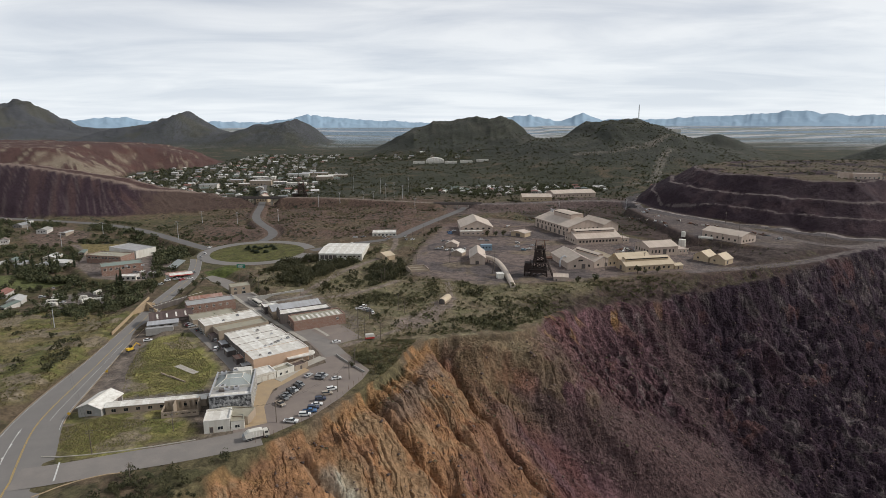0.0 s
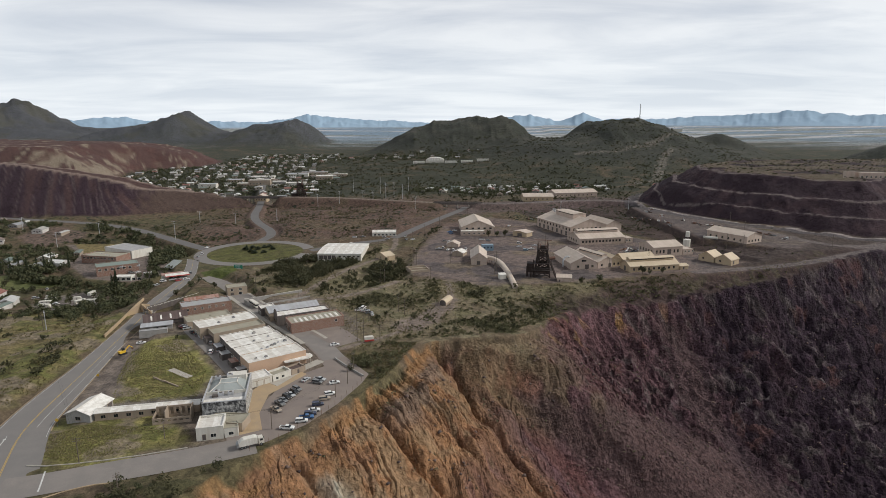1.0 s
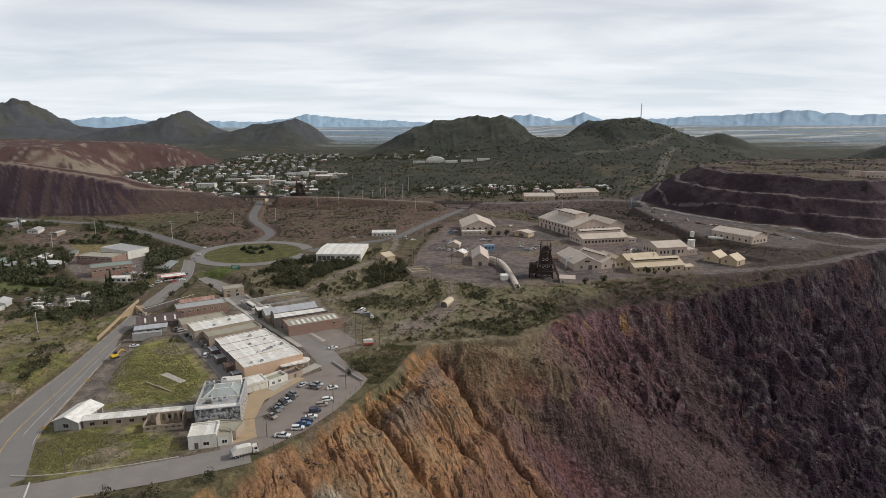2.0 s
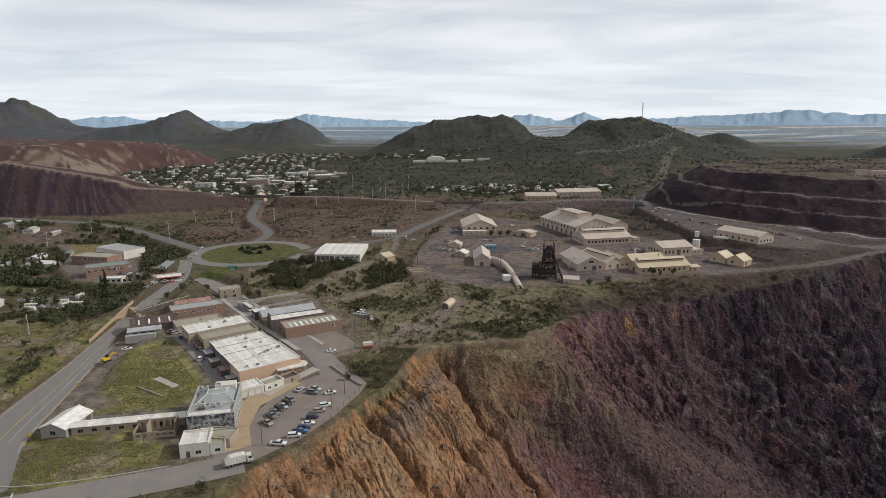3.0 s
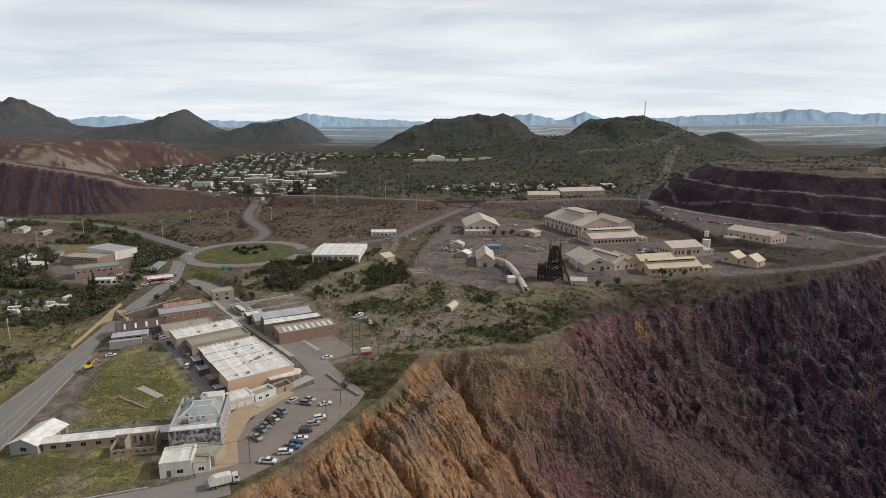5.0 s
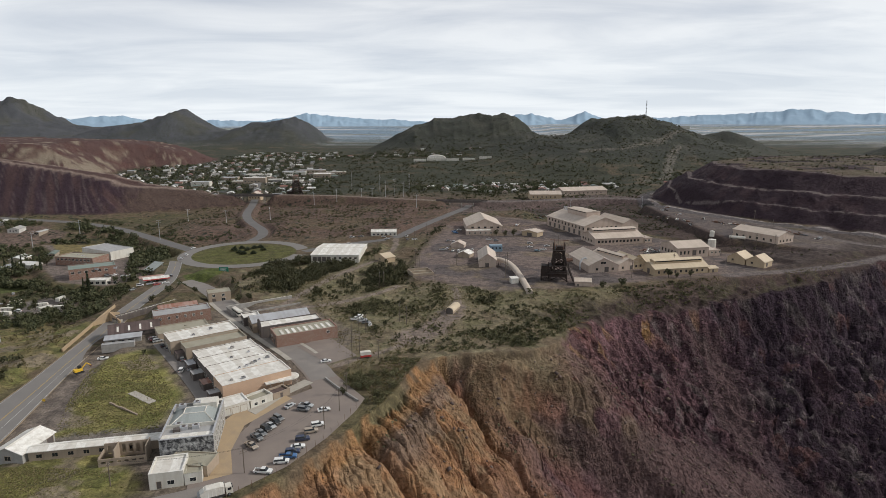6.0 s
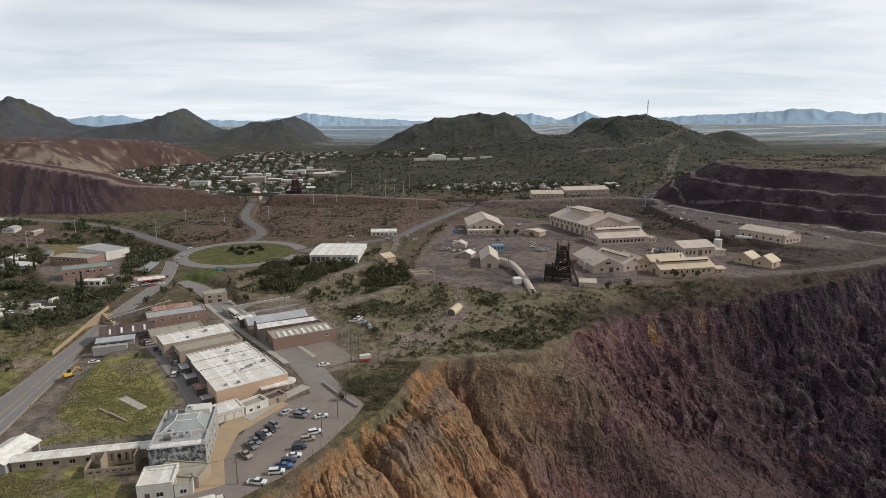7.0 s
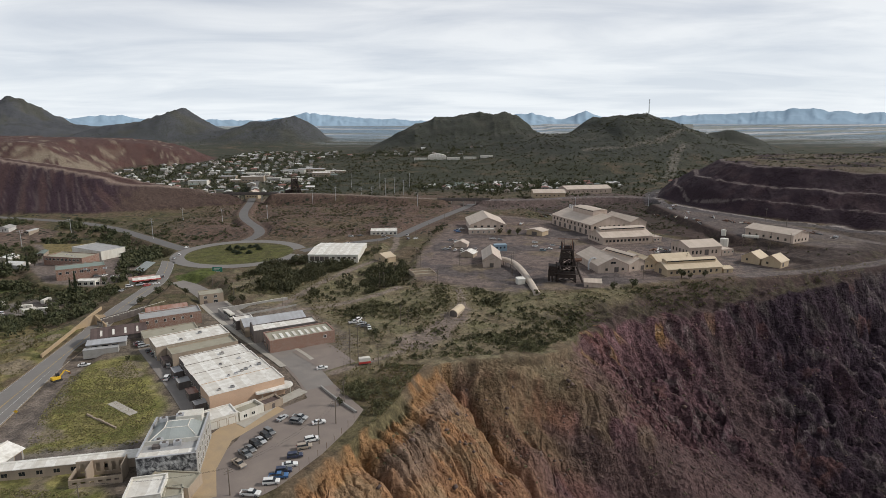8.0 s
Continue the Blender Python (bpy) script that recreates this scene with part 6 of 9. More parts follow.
gable_house("gate_house", "little gabled gatehouse with a pale roof", (2.0, 533.0), (12.5, 530.5), 9, 1.9, 2.8, 5.2, CREAM_WALL, CREAM_ROOF, "y", 0.5, (), "shed")
gable_house("transfer_house", "tall cream transfer house with a steep roof", (21.0, 463.5), (33.5, 463.0), 30, 1.9, 5.6, 10.0, CREAM_WALL, CREAM_ROOF, "y", 0.6, [("S", 6, 0, 2.6, 3.0, "door"), ("W", 8, 1.6, 1.6, 1.6, "win"), ("W", 16, 1.6, 1.6, 1.6, "win")], "mine building")
gable_house("pump_shed", "little shed with a white gabled roof in the yard", (6.5, 497.0), (15.5, 493.0), 9, 1.9, 3.0, 5.0, TAN_WALL, WHITE_ROOF, "y", 0.5, (), "shed")
gable_house("powder_hut", "small cream hut with a pale roof near the pit's rim", (79.5, 413.5), (89.5, 411.5), 7.5, 1.2, 3.6, 4.8, CREAM_WALL, CREAM_ROOF, "x", 0.4, [("S", 2, 0, 1.0, 2.0, "door")], "hut", shift=0.7)
gable_house("scrub_house", "small cream house with a yellow sheet roof amid the scrub", (-58.5, 501.5), (-49.0, 490.5), 9.0, -0.7, 3.2, 5.4, YELLOW_WALL, YELLOW_ROOF, "y", 0.5, [("S", 7, 0, 1.2, 2.0, "door")], "house")
# half-round store hut
qm, qw = between((-3.4, 360.2), (0.6, 358.6), 1.0)
store = thing("arched_hut", "narrow half-round hut with a cream sheet roof", "hut", "", qm)
arc = [(qw / 2 - (qw / 2 + 0.3) * math.cos(a), 1.6 + 2.1 * math.sin(a)) for a in np.linspace(0, math.pi, 11)]
part("roof_shell", Geo().prism([(x, -0.3, z) for x, z in arc] + [(x * 0.9 + 0.1 * qw / 2, -0.3, z - 0.2) for x, z in arc[::-1]], (0, 11.5, 0)), YELLOW_ROOF, store)
part("wall", Geo().box(0, 0, -1, 0.25, 11, 1.7).box(qw - 0.25, 0, -1, qw, 11, 1.7), TAN_WALL, store)
for y in (0.0, 10.75):
    part("wall", Geo().prism([(0.25, y, -1), (qw - 0.25, y, -1), (qw - 0.25, y, 1.6)] + [(x * 0.88 + 0.12 * qw / 2, y, z - 0.25) for x, z in arc[::-1][1:-1]] + [(0.25, y, 1.6)], (0, 0.25, 0)), DARK_WALL, store)
# far mine buildings
gable_house("far_shop", "cream sheet-roofed shop beside the haul road", (116, 862), (159, 862), 26, land_at(137, 866) + 0.2, 6, 9.5, YELLOW_WALL, CREAM_ROOF, "x", 0.7, row("S", 4, 6, 6, 1.5, 1.6, 1.6), "mine building")
gable_house("far_store", "long cream storehouse beside the haul road", (170, 905), (238, 921), 30, land_at(204, 912) + 0.2, 6, 9.8, CREAM_WALL, CREAM_ROOF, "x", 0.7, row("S", 4, 7, 9, 1.5, 1.6, 1.6), "mine building")
flat_house("hilltop_office", "pale flat-roofed office on the spoil terrace", (446, 645), (474, 640), 12, land_at(460, 648), 6.5, CREAM_WALL, CREAM_ROOF, 0.4, row("S", 3, 4.5, 7, 1.2, 1.6, 1.6), "building")
flat_house("hilltop_store", "square cream store on the spoil terrace", (434, 648), (442, 646), 8, land_at(438, 651), 7.0, CREAM_WALL, CREAM_ROOF, 0.4, (), "building")
# white warehouse and school
gable_house("white_warehouse", "white warehouse with a broad low sheet roof", (-108.5, 500.5), (-71.0, 499.5), 44, -2.2, 5.0, 6.4, WHITE_WALL, WHITE_ROOF, "x", 0.5, row("S", 3, 3.6, 4, 0, 3.0, 3.4, "door") + row("S", 19, 4, 5, 2.0, 1.8, 1.2), "warehouse")
flat_house("road_shop", "low white-roofed shop beside the east road", (-75, 612), (-50, 614), 16, -3.4, 4.0, WHITE_WALL, WHITE_ROOF, 0.3, row("S", 3, 4, 6, 0.8, 1.8, 1.6), "shop")
flat_house("school_wing", "brick school wing with a green-grey flat roof", (-283.5, 474.5), (-257.5, 491.0), 17, -11, 8.0, BRICK, GREEN_ROOF, 0.5, row("S", 2.5, 4.4, 6, 4.4, 2.0, 1.6), "school", coping=GREEN_ROOF)
flat_house("school_block", "brick school block with rooftop units", (-326, 525.0), (-291.0, 518.0), 18, -11, 7.0, BRICK, TAN_ROOF, 0.5, row("S", 3, 3.6, 9, 4.2, 2.0, 1.4), "school")
flat_house("gymnasium", "white gymnasium with a blue-grey roof", (-289.0, 541.0), (-279.0, 560.0), 40, -11, 7.4, WHITE_WALL, GREY_ROOF, 0.3, (), "gymnasium")
flat_house("school_porch", "white flat-roofed porch by the school", (-262.5, 461.5), (-249.5, 463.0), 8, -11, 3.4, WHITE_WALL, WHITE_ROOF, 0.2, row("S", 3, 4, 5, 0.6, 2.2, 1.8), "building")
gm, gw = between((-238.5, 495.5), (-229.5, 491.5), -11.0)
shade_roof = thing("shade_roof", "slanted blue-grey shade roof on posts in a play yard", "canopy", "", gm)
part("roof", Geo().slab([(0, 0, 3.0), (gw, 0, 3.0), (gw, 11, 7.6), (0, 11, 7.6)], 0.25), BLUE_SHEET, shade_roof)
for x in (0.6, gw - 0.6):
    for y, h in ((1.0, 3.2), (10.0, 7.0)):
        part("post", Geo().tube((x, y, -0.5), (x, y, h), 0.15), STEEL, shade_roof)
# fuel station with a red-edged canopy
sm, sw_ = between((-216.0, 446.0), (-199.0, 455.5), -9.0)
fuel = thing("fuel_station", "fuel station with a red and white canopy", "fuel station", "", sm)
part("shop", Geo().box(0, 9, -1, 16, 17, 4.2), WHITE_WALL, fuel)
part("canopy_roof", Geo().box(2, -1, 5.0, 19, 8, 5.7), WHITE_ROOF, fuel)
part("canopy_edge", Geo().box(1.9, -1.1, 5.1, 19.1, -0.98, 5.75).box(1.88, -1.1, 5.1, 1.98, 8, 5.75), RED_PAINT, fuel)
for x in (4, 10, 16):
    part("post", Geo().tube((x, 3.5, -1), (x, 3.5, 5.0), 0.2), WHITE_WALL, fuel)
part("shop_roof", Geo().box(-0.2, 8.8, 4.2, 16.2, 17.2, 4.6), RUST_ROOF, fuel)


# ---- headframes ----
def headframe(label, x, y, z, k, turn):
    """Timber headframe: splayed tower, back legs, sheave deck, ore bins at its foot."""
    top = thing("headframe", label, "headframe", "", pose(x, y, z, 0, 0, turn) @ Matrix.Scale(k, 4))
    H = 19.0
    feet, head = [(-5.2, -4.2), (5.2, -4.2), (5.2, 4.2), (-5.2, 4.2)], [(-3.0, -2.4), (3.0, -2.4), (3.0, 2.4), (-3.0, 2.4)]

    def at(i, h):
        f, e, t = feet[i % 4], head[i % 4], h / H
        return (f[0] + (e[0] - f[0]) * t, f[1] + (e[1] - f[1]) * t, h)
    for i in range(4):
        part("leg", Geo().beam(at(i, -1.0), at(i, H), 0.9), TIMBER, top)
    levels = [0.6, 5.2, 9.8, 14.4, H]
    for a, b in zip(levels, levels[1:]):
        for i in range(4):
            part("girt", Geo().beam(at(i, b), at(i + 1, b), 0.6), TIMBER, top)
            part("brace", Geo().beam(at(i, a), at(i + 1, b), 0.45), TIMBER, top)
            part("brace", Geo().beam(at(i + 1, a), at(i, b), 0.45), TIMBER, top)
    for sx in (-2.6, 2.6):
        part("back_leg", Geo().beam((sx * 1.3 + 1.5, 12.5, -0.5), (sx, 2.4, H - 0.6), 0.9), TIMBER, top)
        for h, o in ((5, 9.0), (10, 6.4)):
            part("brace", Geo().beam((sx, 2.8, h), (sx, o, h), 0.3), TIMBER, top)
        part("side_leg", Geo().beam((9.6, sx * 1.4, -0.5), (3.0, sx, H - 3.0), 0.8), TIMBER, top)
    for h in (9.8, 14.4):
        part("floor_deck", Geo().box(-4.2 + h * 0.06, -3.6 + h * 0.06, h - 0.1, 4.2 - h * 0.06, 3.6 - h * 0.06, h + 0.1), TIMBER, top)
    part("sheave_deck", Geo().box(-4.0, -3.2, H, 4.0, 3.2, H + 0.35), TIMBER, top)
    for sx in (-1.6, 1.6):
        g = Geo()
        n = 18
        ring = [(1.7 * math.cos(2 * math.pi * i / n), 1.7 * math.sin(2 * math.pi * i / n)) for i in range(n)]
        for i in range(n):
            p, q = ring[i], ring[(i + 1) % n]
            g.beam((sx, p[0], H + 2.1 + p[1]), (sx, q[0], H + 2.1 + q[1]), 0.22)
        for i in range(0, n, 3):
            g.beam((sx, 0, H + 2.1), (sx, ring[i][0], H + 2.1 + ring[i][1]), 0.12)
        part("sheave_wheel", g, RUST, top)
    for sx in (-3.4, 3.4):
        for sy in (-2.6, 2.6):
            part("post", Geo().beam((sx, sy, H + 0.3), (sx, sy, H + 4.4), 0.35), TIMBER, top)
        part("rail", Geo().beam((sx, -2.8, H + 4.4), (sx, 2.8, H + 4.4), 0.3), TIMBER, top)
    part("roof_beam", Geo().beam((-5.8, 0, H + 6.4), (5.8, 0, H + 6.4), 0.3), RUST, top)
    for sx in (-2.8, 2.8):
        part("mast", Geo().beam((sx, 0, H + 0.3), (sx, 0, H + 6.6), 0.3), RUST, top)
    part("ore_bin", Geo().prism([(-10.5, -3.6, 3.2), (-5.4, -3.6, 3.2), (-5.4, -3.6, 9.0), (-10.5, -3.6, 9.6)], (0, 7.2, 0)), TIMBER, top)
    for sx in (-10.2, -8.0, -5.8):
        for sy in (-3.3, 3.3):
            part("bin_post", Geo().beam((sx, sy, -0.8), (sx, sy, 3.3 if sx > -9 else 9.5), 0.4), TIMBER, top)
    for j in range(7):
        part("bin_board", Geo().box(-10.9 + j * 0.85, -3.95, 0.4, -10.45 + j * 0.85, -3.6, 7.4 + 2.0 * (j % 2)), TIMBER, top)
    part("boarding", Geo().box(-3.3, -2.9, 14.6, 1.2, -2.6, 17.6), TIMBER, top)
    part("head_house", Geo().box(-2.2, -1.6, H + 0.35, 2.4, 1.6, H + 2.6), TIMBER, top)
    part("boarding", Geo().box(-4.7, -4.3, 2.6, 4.7, -4.0, 6.4), TIMBER, top)
    part("boarding", Geo().box(4.2, -3.6, 9.9, 4.5, 3.4, 13.2), TIMBER, top)
    part("floor_deck", Geo().box(-6.4, -5.2, 9.7, 6.0, 4.6, 9.9), TIMBER, top)
    part("floor_deck", Geo().box(-7.2, -5.6, 5.0, 6.6, 5.0, 5.2), TIMBER, top)
    for sx in (-6.2, -3.1, 0, 3.1, 5.8):
        part("post", Geo().beam((sx, -5.1, 9.9), (sx, -5.1, 12.6), 0.28), TIMBER, top)
    part("hoist_room", Geo().box(-2.6, -2.4, 2.2, 2.8, 2.4, 5.0), DARK_WALL, top)
    part("chute", Geo().beam((3.2, 0, 12.5), (8.6, 1.0, 13.0), 1.6), RUST, top)
    return top


headframe("tall blackened timber mine headframe with sheave wheels", 71.5, 428.5, 1.9, 1.06, -8)
headframe("distant dark timber headframe above the town", -231, 958, land_at(-231, 958), 1.35, 20)


# ---- covered conveyor gallery that bends down from the transfer house ----
def gallery():
    line = rounded([(29, 474, 6.6), (36, 472.5, 6.4), (42.5, 463, 6.0), (45.5, 446, 5.2), (47.0, 428, 4.2), (48.0, 410, 3.2), (48.5, 398, 2.4)], 2)
    top = thing("conveyor_gallery", "curved white covered conveyor gallery on trestles", "conveyor")
    arc = [(1.9 * math.cos(a), 1.1 * math.sin(a)) for a in np.linspace(0, math.pi, 9)]
    prof = [(-1.9, -1.5)] + [(-x, z) for x, z in arc] + [(1.9, -1.5)]
    left = side_points(line, 1.0)
    shell, n = Geo(), len(prof)
    v = []
    for p, q in zip(line, left):
        ox, oy = q[0] - p[0], q[1] - p[1]
        v += [(p[0] + ox * a, p[1] + oy * a, p[2] + b) for a, b in prof]
    k = len(line)
    shell.add(v, [(i * n + j, i * n + j + 1, (i + 1) * n + j + 1, (i + 1) * n + j) for i in range(k - 1) for j in range(n - 1)])
    shell.add([v[j] for j in range(n)], [tuple(range(n))])
    shell.add([v[(k - 1) * n + j] for j in range(n)], [tuple(range(n - 1, -1, -1))])
    shell.add([u for i in range(k) for u in (v[i * n], v[i * n + n - 1])], [(2 * i, 2 * i + 1, 2 * i + 3, 2 * i + 2) for i in range(k - 1)])
    part("gallery_shell", shell, CREAM_ROOF, top, "pale sheet-metal cover")
    for i in range(3, k - 1, 3):
        p, q = line[i], left[i]
        ox, oy = q[0] - p[0], q[1] - p[1]
        for s in (-1.5, 1.5):
            part("trestle_leg", Geo().beam((p[0] + ox * s, p[1] + oy * s, 0.5), (p[0] + ox * s * 0.8, p[1] + oy * s * 0.8, p[2] - 1.5), 0.3), TIMBER, top)
        part("trestle_beam", Geo().beam((p[0] - ox * 1.6, p[1] - oy * 1.6, p[2] - 1.7), (p[0] + ox * 1.6, p[1] + oy * 1.6, p[2] - 1.7), 0.35), TIMBER, top)


gallery()
bx = thing("white_bin", "small white sheet-metal bin beside the conveyor", "bin", "", pose(41.5, 421, 1.6, 0, 0, 15))
part("body", Geo().box(-2.4, -2, 0, 2.4, 2, 3.6), WHITE_WALL, bx)
part("lid", Geo().slab([(-2.6, -2.2, 3.8), (2.6, -2.2, 3.8), (2.6, 2.2, 4.3), (-2.6, 2.2, 4.3)], 0.2), WHITE_ROOF, bx)
# silver duct arching beside the change house
dt = thing("steel_duct", "pale curved steel duct beside a mine building", "duct", "", pose(97.0, 456.0, 2.0))
pts = [(-4.5, 0, 0), (-4.5, 1, 4.5), (-3.0, 2, 7.2), (-0.6, 3, 8.0), (1.6, 4, 6.4), (2.0, 4.5, 5.0)]
part("pipe", Geo().tube(pts[0], pts[1], 0.6).tube(pts[1], pts[2], 0.6).tube(pts[2], pts[3], 0.6).tube(pts[3], pts[4], 0.6).tube(pts[4], pts[5], 0.6), TIN_ROOF, dt)


# ---- tanks, timber crib, scrap ----
def tank(label, x, y, z, r, h):
    t = thing("water_tank", label, "tank", "white tanks", pose(x, y, z))
    part("shell", Geo().tube((0, 0, -0.3), (0, 0, h), r, r, 24), WHITE_WALL, t)
    part("lid", Geo().tube((0, 0, h), (0, 0, h + 0.5), r + 0.1, 0.4, 24), WHITE_ROOF, t)
    part("ladder", Geo().box(r, -0.25, 0, r + 0.1, -0.18, h).box(r, 0.18, 0, r + 0.1, 0.25, h), STEEL, t)


tank("white steel water tank on a ledge", 216.5, 525, 4.2, 3.1, 6.2)
tank("small white water tank at the upper yard's edge", 226.5, 548, 8.8, 1.9, 4.4)
tk = thing("tank_trailer", "white cylindrical tank trailer on wheels", "trailer", "", pose(240, 531, 8.95, 0, 0, 150))
part("barrel", Geo().tube((-6, 0, 2.0), (6, 0, 2.0), 1.25, 1.25, 16), WHITE_WALL, tk)
for x in (-4.6, -3.2, 4.4):
    for y in (-1.0, 1.0):
        part("wheel", Geo().tube((x, y - 0.15, 0.5), (x, y + 0.15, 0.5), 0.5, 0.5, 12), RUBBER, tk)
om, ow = between((-25.0, 437.5), (-11.0, 442.0), 1.9)
crib = thing("timber_crib", "sunken tan timber crib with an open top", "crib", "", om)
for x0, y0, x1, y1 in ((0, 0, ow, 0.4), (0, 15, ow, 15.4), (0, 0.4, 0.4, 15), (ow - 0.4, 0.4, ow, 15), (0.4, 7.4, ow - 0.4, 7.8)):
    part("plank_wall", Geo().box(x0, y0, -1.5, x1, y1, 1.6), TAN_WALL, crib)
part("floor", Geo().box(0.4, 0.4, -0.4, ow - 0.4, 7.4, 0.1).box(0.4, 7.8, -0.4, ow - 0.4, 15, 0.1), TAN_ROOF, crib)
scrap = random.Random(5)
SCRAP = [(224, 693), (229, 655), (231, 635), (236, 622), (232, 606), (250, 718), (262, 618), (266, 611), (274, 606), (282, 599), (226, 675), (240, 700), (160, 520), (166, 524), (172, 518), (178, 526), (258, 640), (246, 668), (100, 690), (108, 700), (70, 640), (300, 560), (306, 552), (310, 533)]
for i, (x, y) in enumerate(SCRAP):
    z = land_at(x, y)
    t = thing("scrap_pile", "heap of rusty steel, beams and timbers", "scrap", "scrap in the yards", pose(x, y, z, 0, 0, scrap.uniform(0, 180)))
    for j in range(5):
        a, b, c = scrap.uniform(-4, 4), scrap.uniform(-2, 2), scrap.uniform(2.5, 7)
        tilt = scrap.uniform(-0.5, 0.9)
        part("beam", Geo().beam((a - c / 2, b, 0.3), (a + c / 2, b + scrap.uniform(-1, 1), 0.4 + tilt + 0.5), scrap.uniform(0.3, 0.8)), (RUST, TIMBER, STEEL, WHITE_WALL)[(i + j) % 4 if j else 0], t)
    part("crate", Geo().box(-1.6, -1.0, -0.1, 1.6, 1.0, scrap.uniform(0.9, 2.0)), (RUST, DARK_WALL, TIN_ROOF)[i % 3], t)

# ---- vehicles ----


def wheels(top, xs, half, r):
    for x in xs:
        for s in (-1, 1):
            wh = part("wheel", kept(("wheel", r), lambda: Geo().tube((0, -0.11, 0), (0, 0.11, 0), r, r, 14).mesh("wheel")), RUBBER, top, "", pose(x, s * half, r))
            part("hub", kept(("hub", r), lambda: Geo().tube((0, -0.125, 0), (0, 0.125, 0), r * 0.55, r * 0.55, 10).mesh("hub")), STEEL, wh)


def lamps(top, x, half, z, mat, name):
    for s in (-1, 1):
        part(name, kept((name, round(x, 2), half), lambda: Geo().box(x - 0.04, -0.17, -0.08, x + 0.04, 0.17, 0.08).mesh(name)), mat, top, "", pose(0, s * half, z))


def car_sedan():
    t = thing("car", "", "car")
    g = Geo().prism([(-2.3, -0.88, 0.32), (2.3, -0.88, 0.32), (2.36, -0.88, 0.62), (2.1, -0.88, 0.82), (0.95, -0.88, 0.98), (-1.7, -0.88, 1.02), (-2.3, -0.88, 0.96)], (0, 1.76, 0))
    part("body", g, PAINT, t)
    w, r = 0.80, 0.62
    part("cabin_glass", Geo().add([(1.0, -w, 0.97), (-1.75, -w, 1.0), (-1.05, -r, 1.40), (0.30, -r, 1.42), (1.0, w, 0.97), (-1.75, w, 1.0), (-1.05, r, 1.40), (0.30, r, 1.42)],
                              [(0, 3, 2, 1), (4, 5, 6, 7), (0, 4, 7, 3), (1, 2, 6, 5), (2, 3, 7, 6)]), GLASS, t)
    part("roof", Geo().box(-1.08, -0.63, 1.395, 0.32, 0.63, 1.46), PAINT, t)
    wheels(t, (-1.4, 1.4), 0.80, 0.33)
    lamps(t, 2.32, 0.62, 0.66, WHITE_WALL, "headlight")
    lamps(t, -2.31, 0.64, 0.78, RED_PAINT, "tail_light")
    part("bumper", Geo().box(2.34, -0.8, 0.34, 2.42, 0.8, 0.52), DARK_WALL, t)
    return t


def car_suv():
    t = thing("car", "", "car")
    part("body", Geo().prism([(-2.35, -0.95, 0.40), (2.3, -0.95, 0.40), (2.38, -0.95, 0.85), (2.2, -0.95, 1.0), (1.15, -0.95, 1.12), (-2.35, -0.95, 1.14)], (0, 1.90, 0)), PAINT, t)
    w, r = 0.88, 0.72
    part("cabin_glass", Geo().add([(1.2, -w, 1.11), (-2.3, -w, 1.13), (-2.1, -r, 1.70), (0.5, -r, 1.72), (1.2, w, 1.11), (-2.3, w, 1.13), (-2.1, r, 1.70), (0.5, r, 1.72)],
                              [(0, 3, 2, 1), (4, 5, 6, 7), (0, 4, 7, 3), (1, 2, 6, 5), (2, 3, 7, 6)]), GLASS, t)
    part("roof", Geo().box(-2.13, -0.74, 1.69, 0.52, 0.74, 1.78), PAINT, t)
    wheels(t, (-1.45, 1.45), 0.86, 0.38)
    lamps(t, 2.34, 0.68, 0.86, WHITE_WALL, "headlight")
    lamps(t, -2.36, 0.72, 0.98, RED_PAINT, "tail_light")
    part("bumper", Geo().box(2.36, -0.85, 0.42, 2.45, 0.85, 0.62), DARK_WALL, t)
    return t


def car_pickup():
    t = thing("pickup", "", "pickup truck")
    part("body", Geo().prism([(-0.6, -0.95, 0.45), (2.75, -0.95, 0.45), (2.82, -0.95, 0.9), (2.6, -0.95, 1.05), (1.5, -0.95, 1.15), (-0.6, -0.95, 1.15)], (0, 1.90, 0)), PAINT, t)
    part("bed", Geo().box(-2.75, -0.95, 0.5, -0.62, -0.86, 1.12).box(-2.75, 0.86, 0.5, -0.62, 0.95, 1.12).box(-2.75, -0.86, 0.5, -2.66, 0.86, 1.12).box(-2.66, -0.86, 0.5, -0.62, 0.86, 0.64), PAINT, t)
    part("bed_liner", Geo().box(-2.64, -0.84, 0.645, -0.64, 0.84, 0.68), DARK_WALL, t)
    w, r = 0.88, 0.72
    part("cabin_glass", Geo().add([(1.5, -w, 1.14), (-0.55, -w, 1.14), (-0.4, -r, 1.72), (0.8, -r, 1.74), (1.5, w, 1.14), (-0.55, w, 1.14), (-0.4, r, 1.72), (0.8, r, 1.74)],
                              [(0, 3, 2, 1), (4, 5, 6, 7), (0, 4, 7, 3), (1, 2, 6, 5), (2, 3, 7, 6)]), GLASS, t)
    part("roof", Geo().box(-0.43, -0.74, 1.71, 0.82, 0.74, 1.80), PAINT, t)
    wheels(t, (-1.75, 1.85), 0.86, 0.40)
    lamps(t, 2.78, 0.7, 0.92, WHITE_WALL, "headlight")
    lamps(t, -2.76, 0.8, 0.95, RED_PAINT, "tail_light")
    part("bumper", Geo().box(2.8, -0.9, 0.45, 2.9, 0.9, 0.66).box(-2.86, -0.9, 0.5, -2.76, 0.9, 0.66), STEEL, t)
    return t


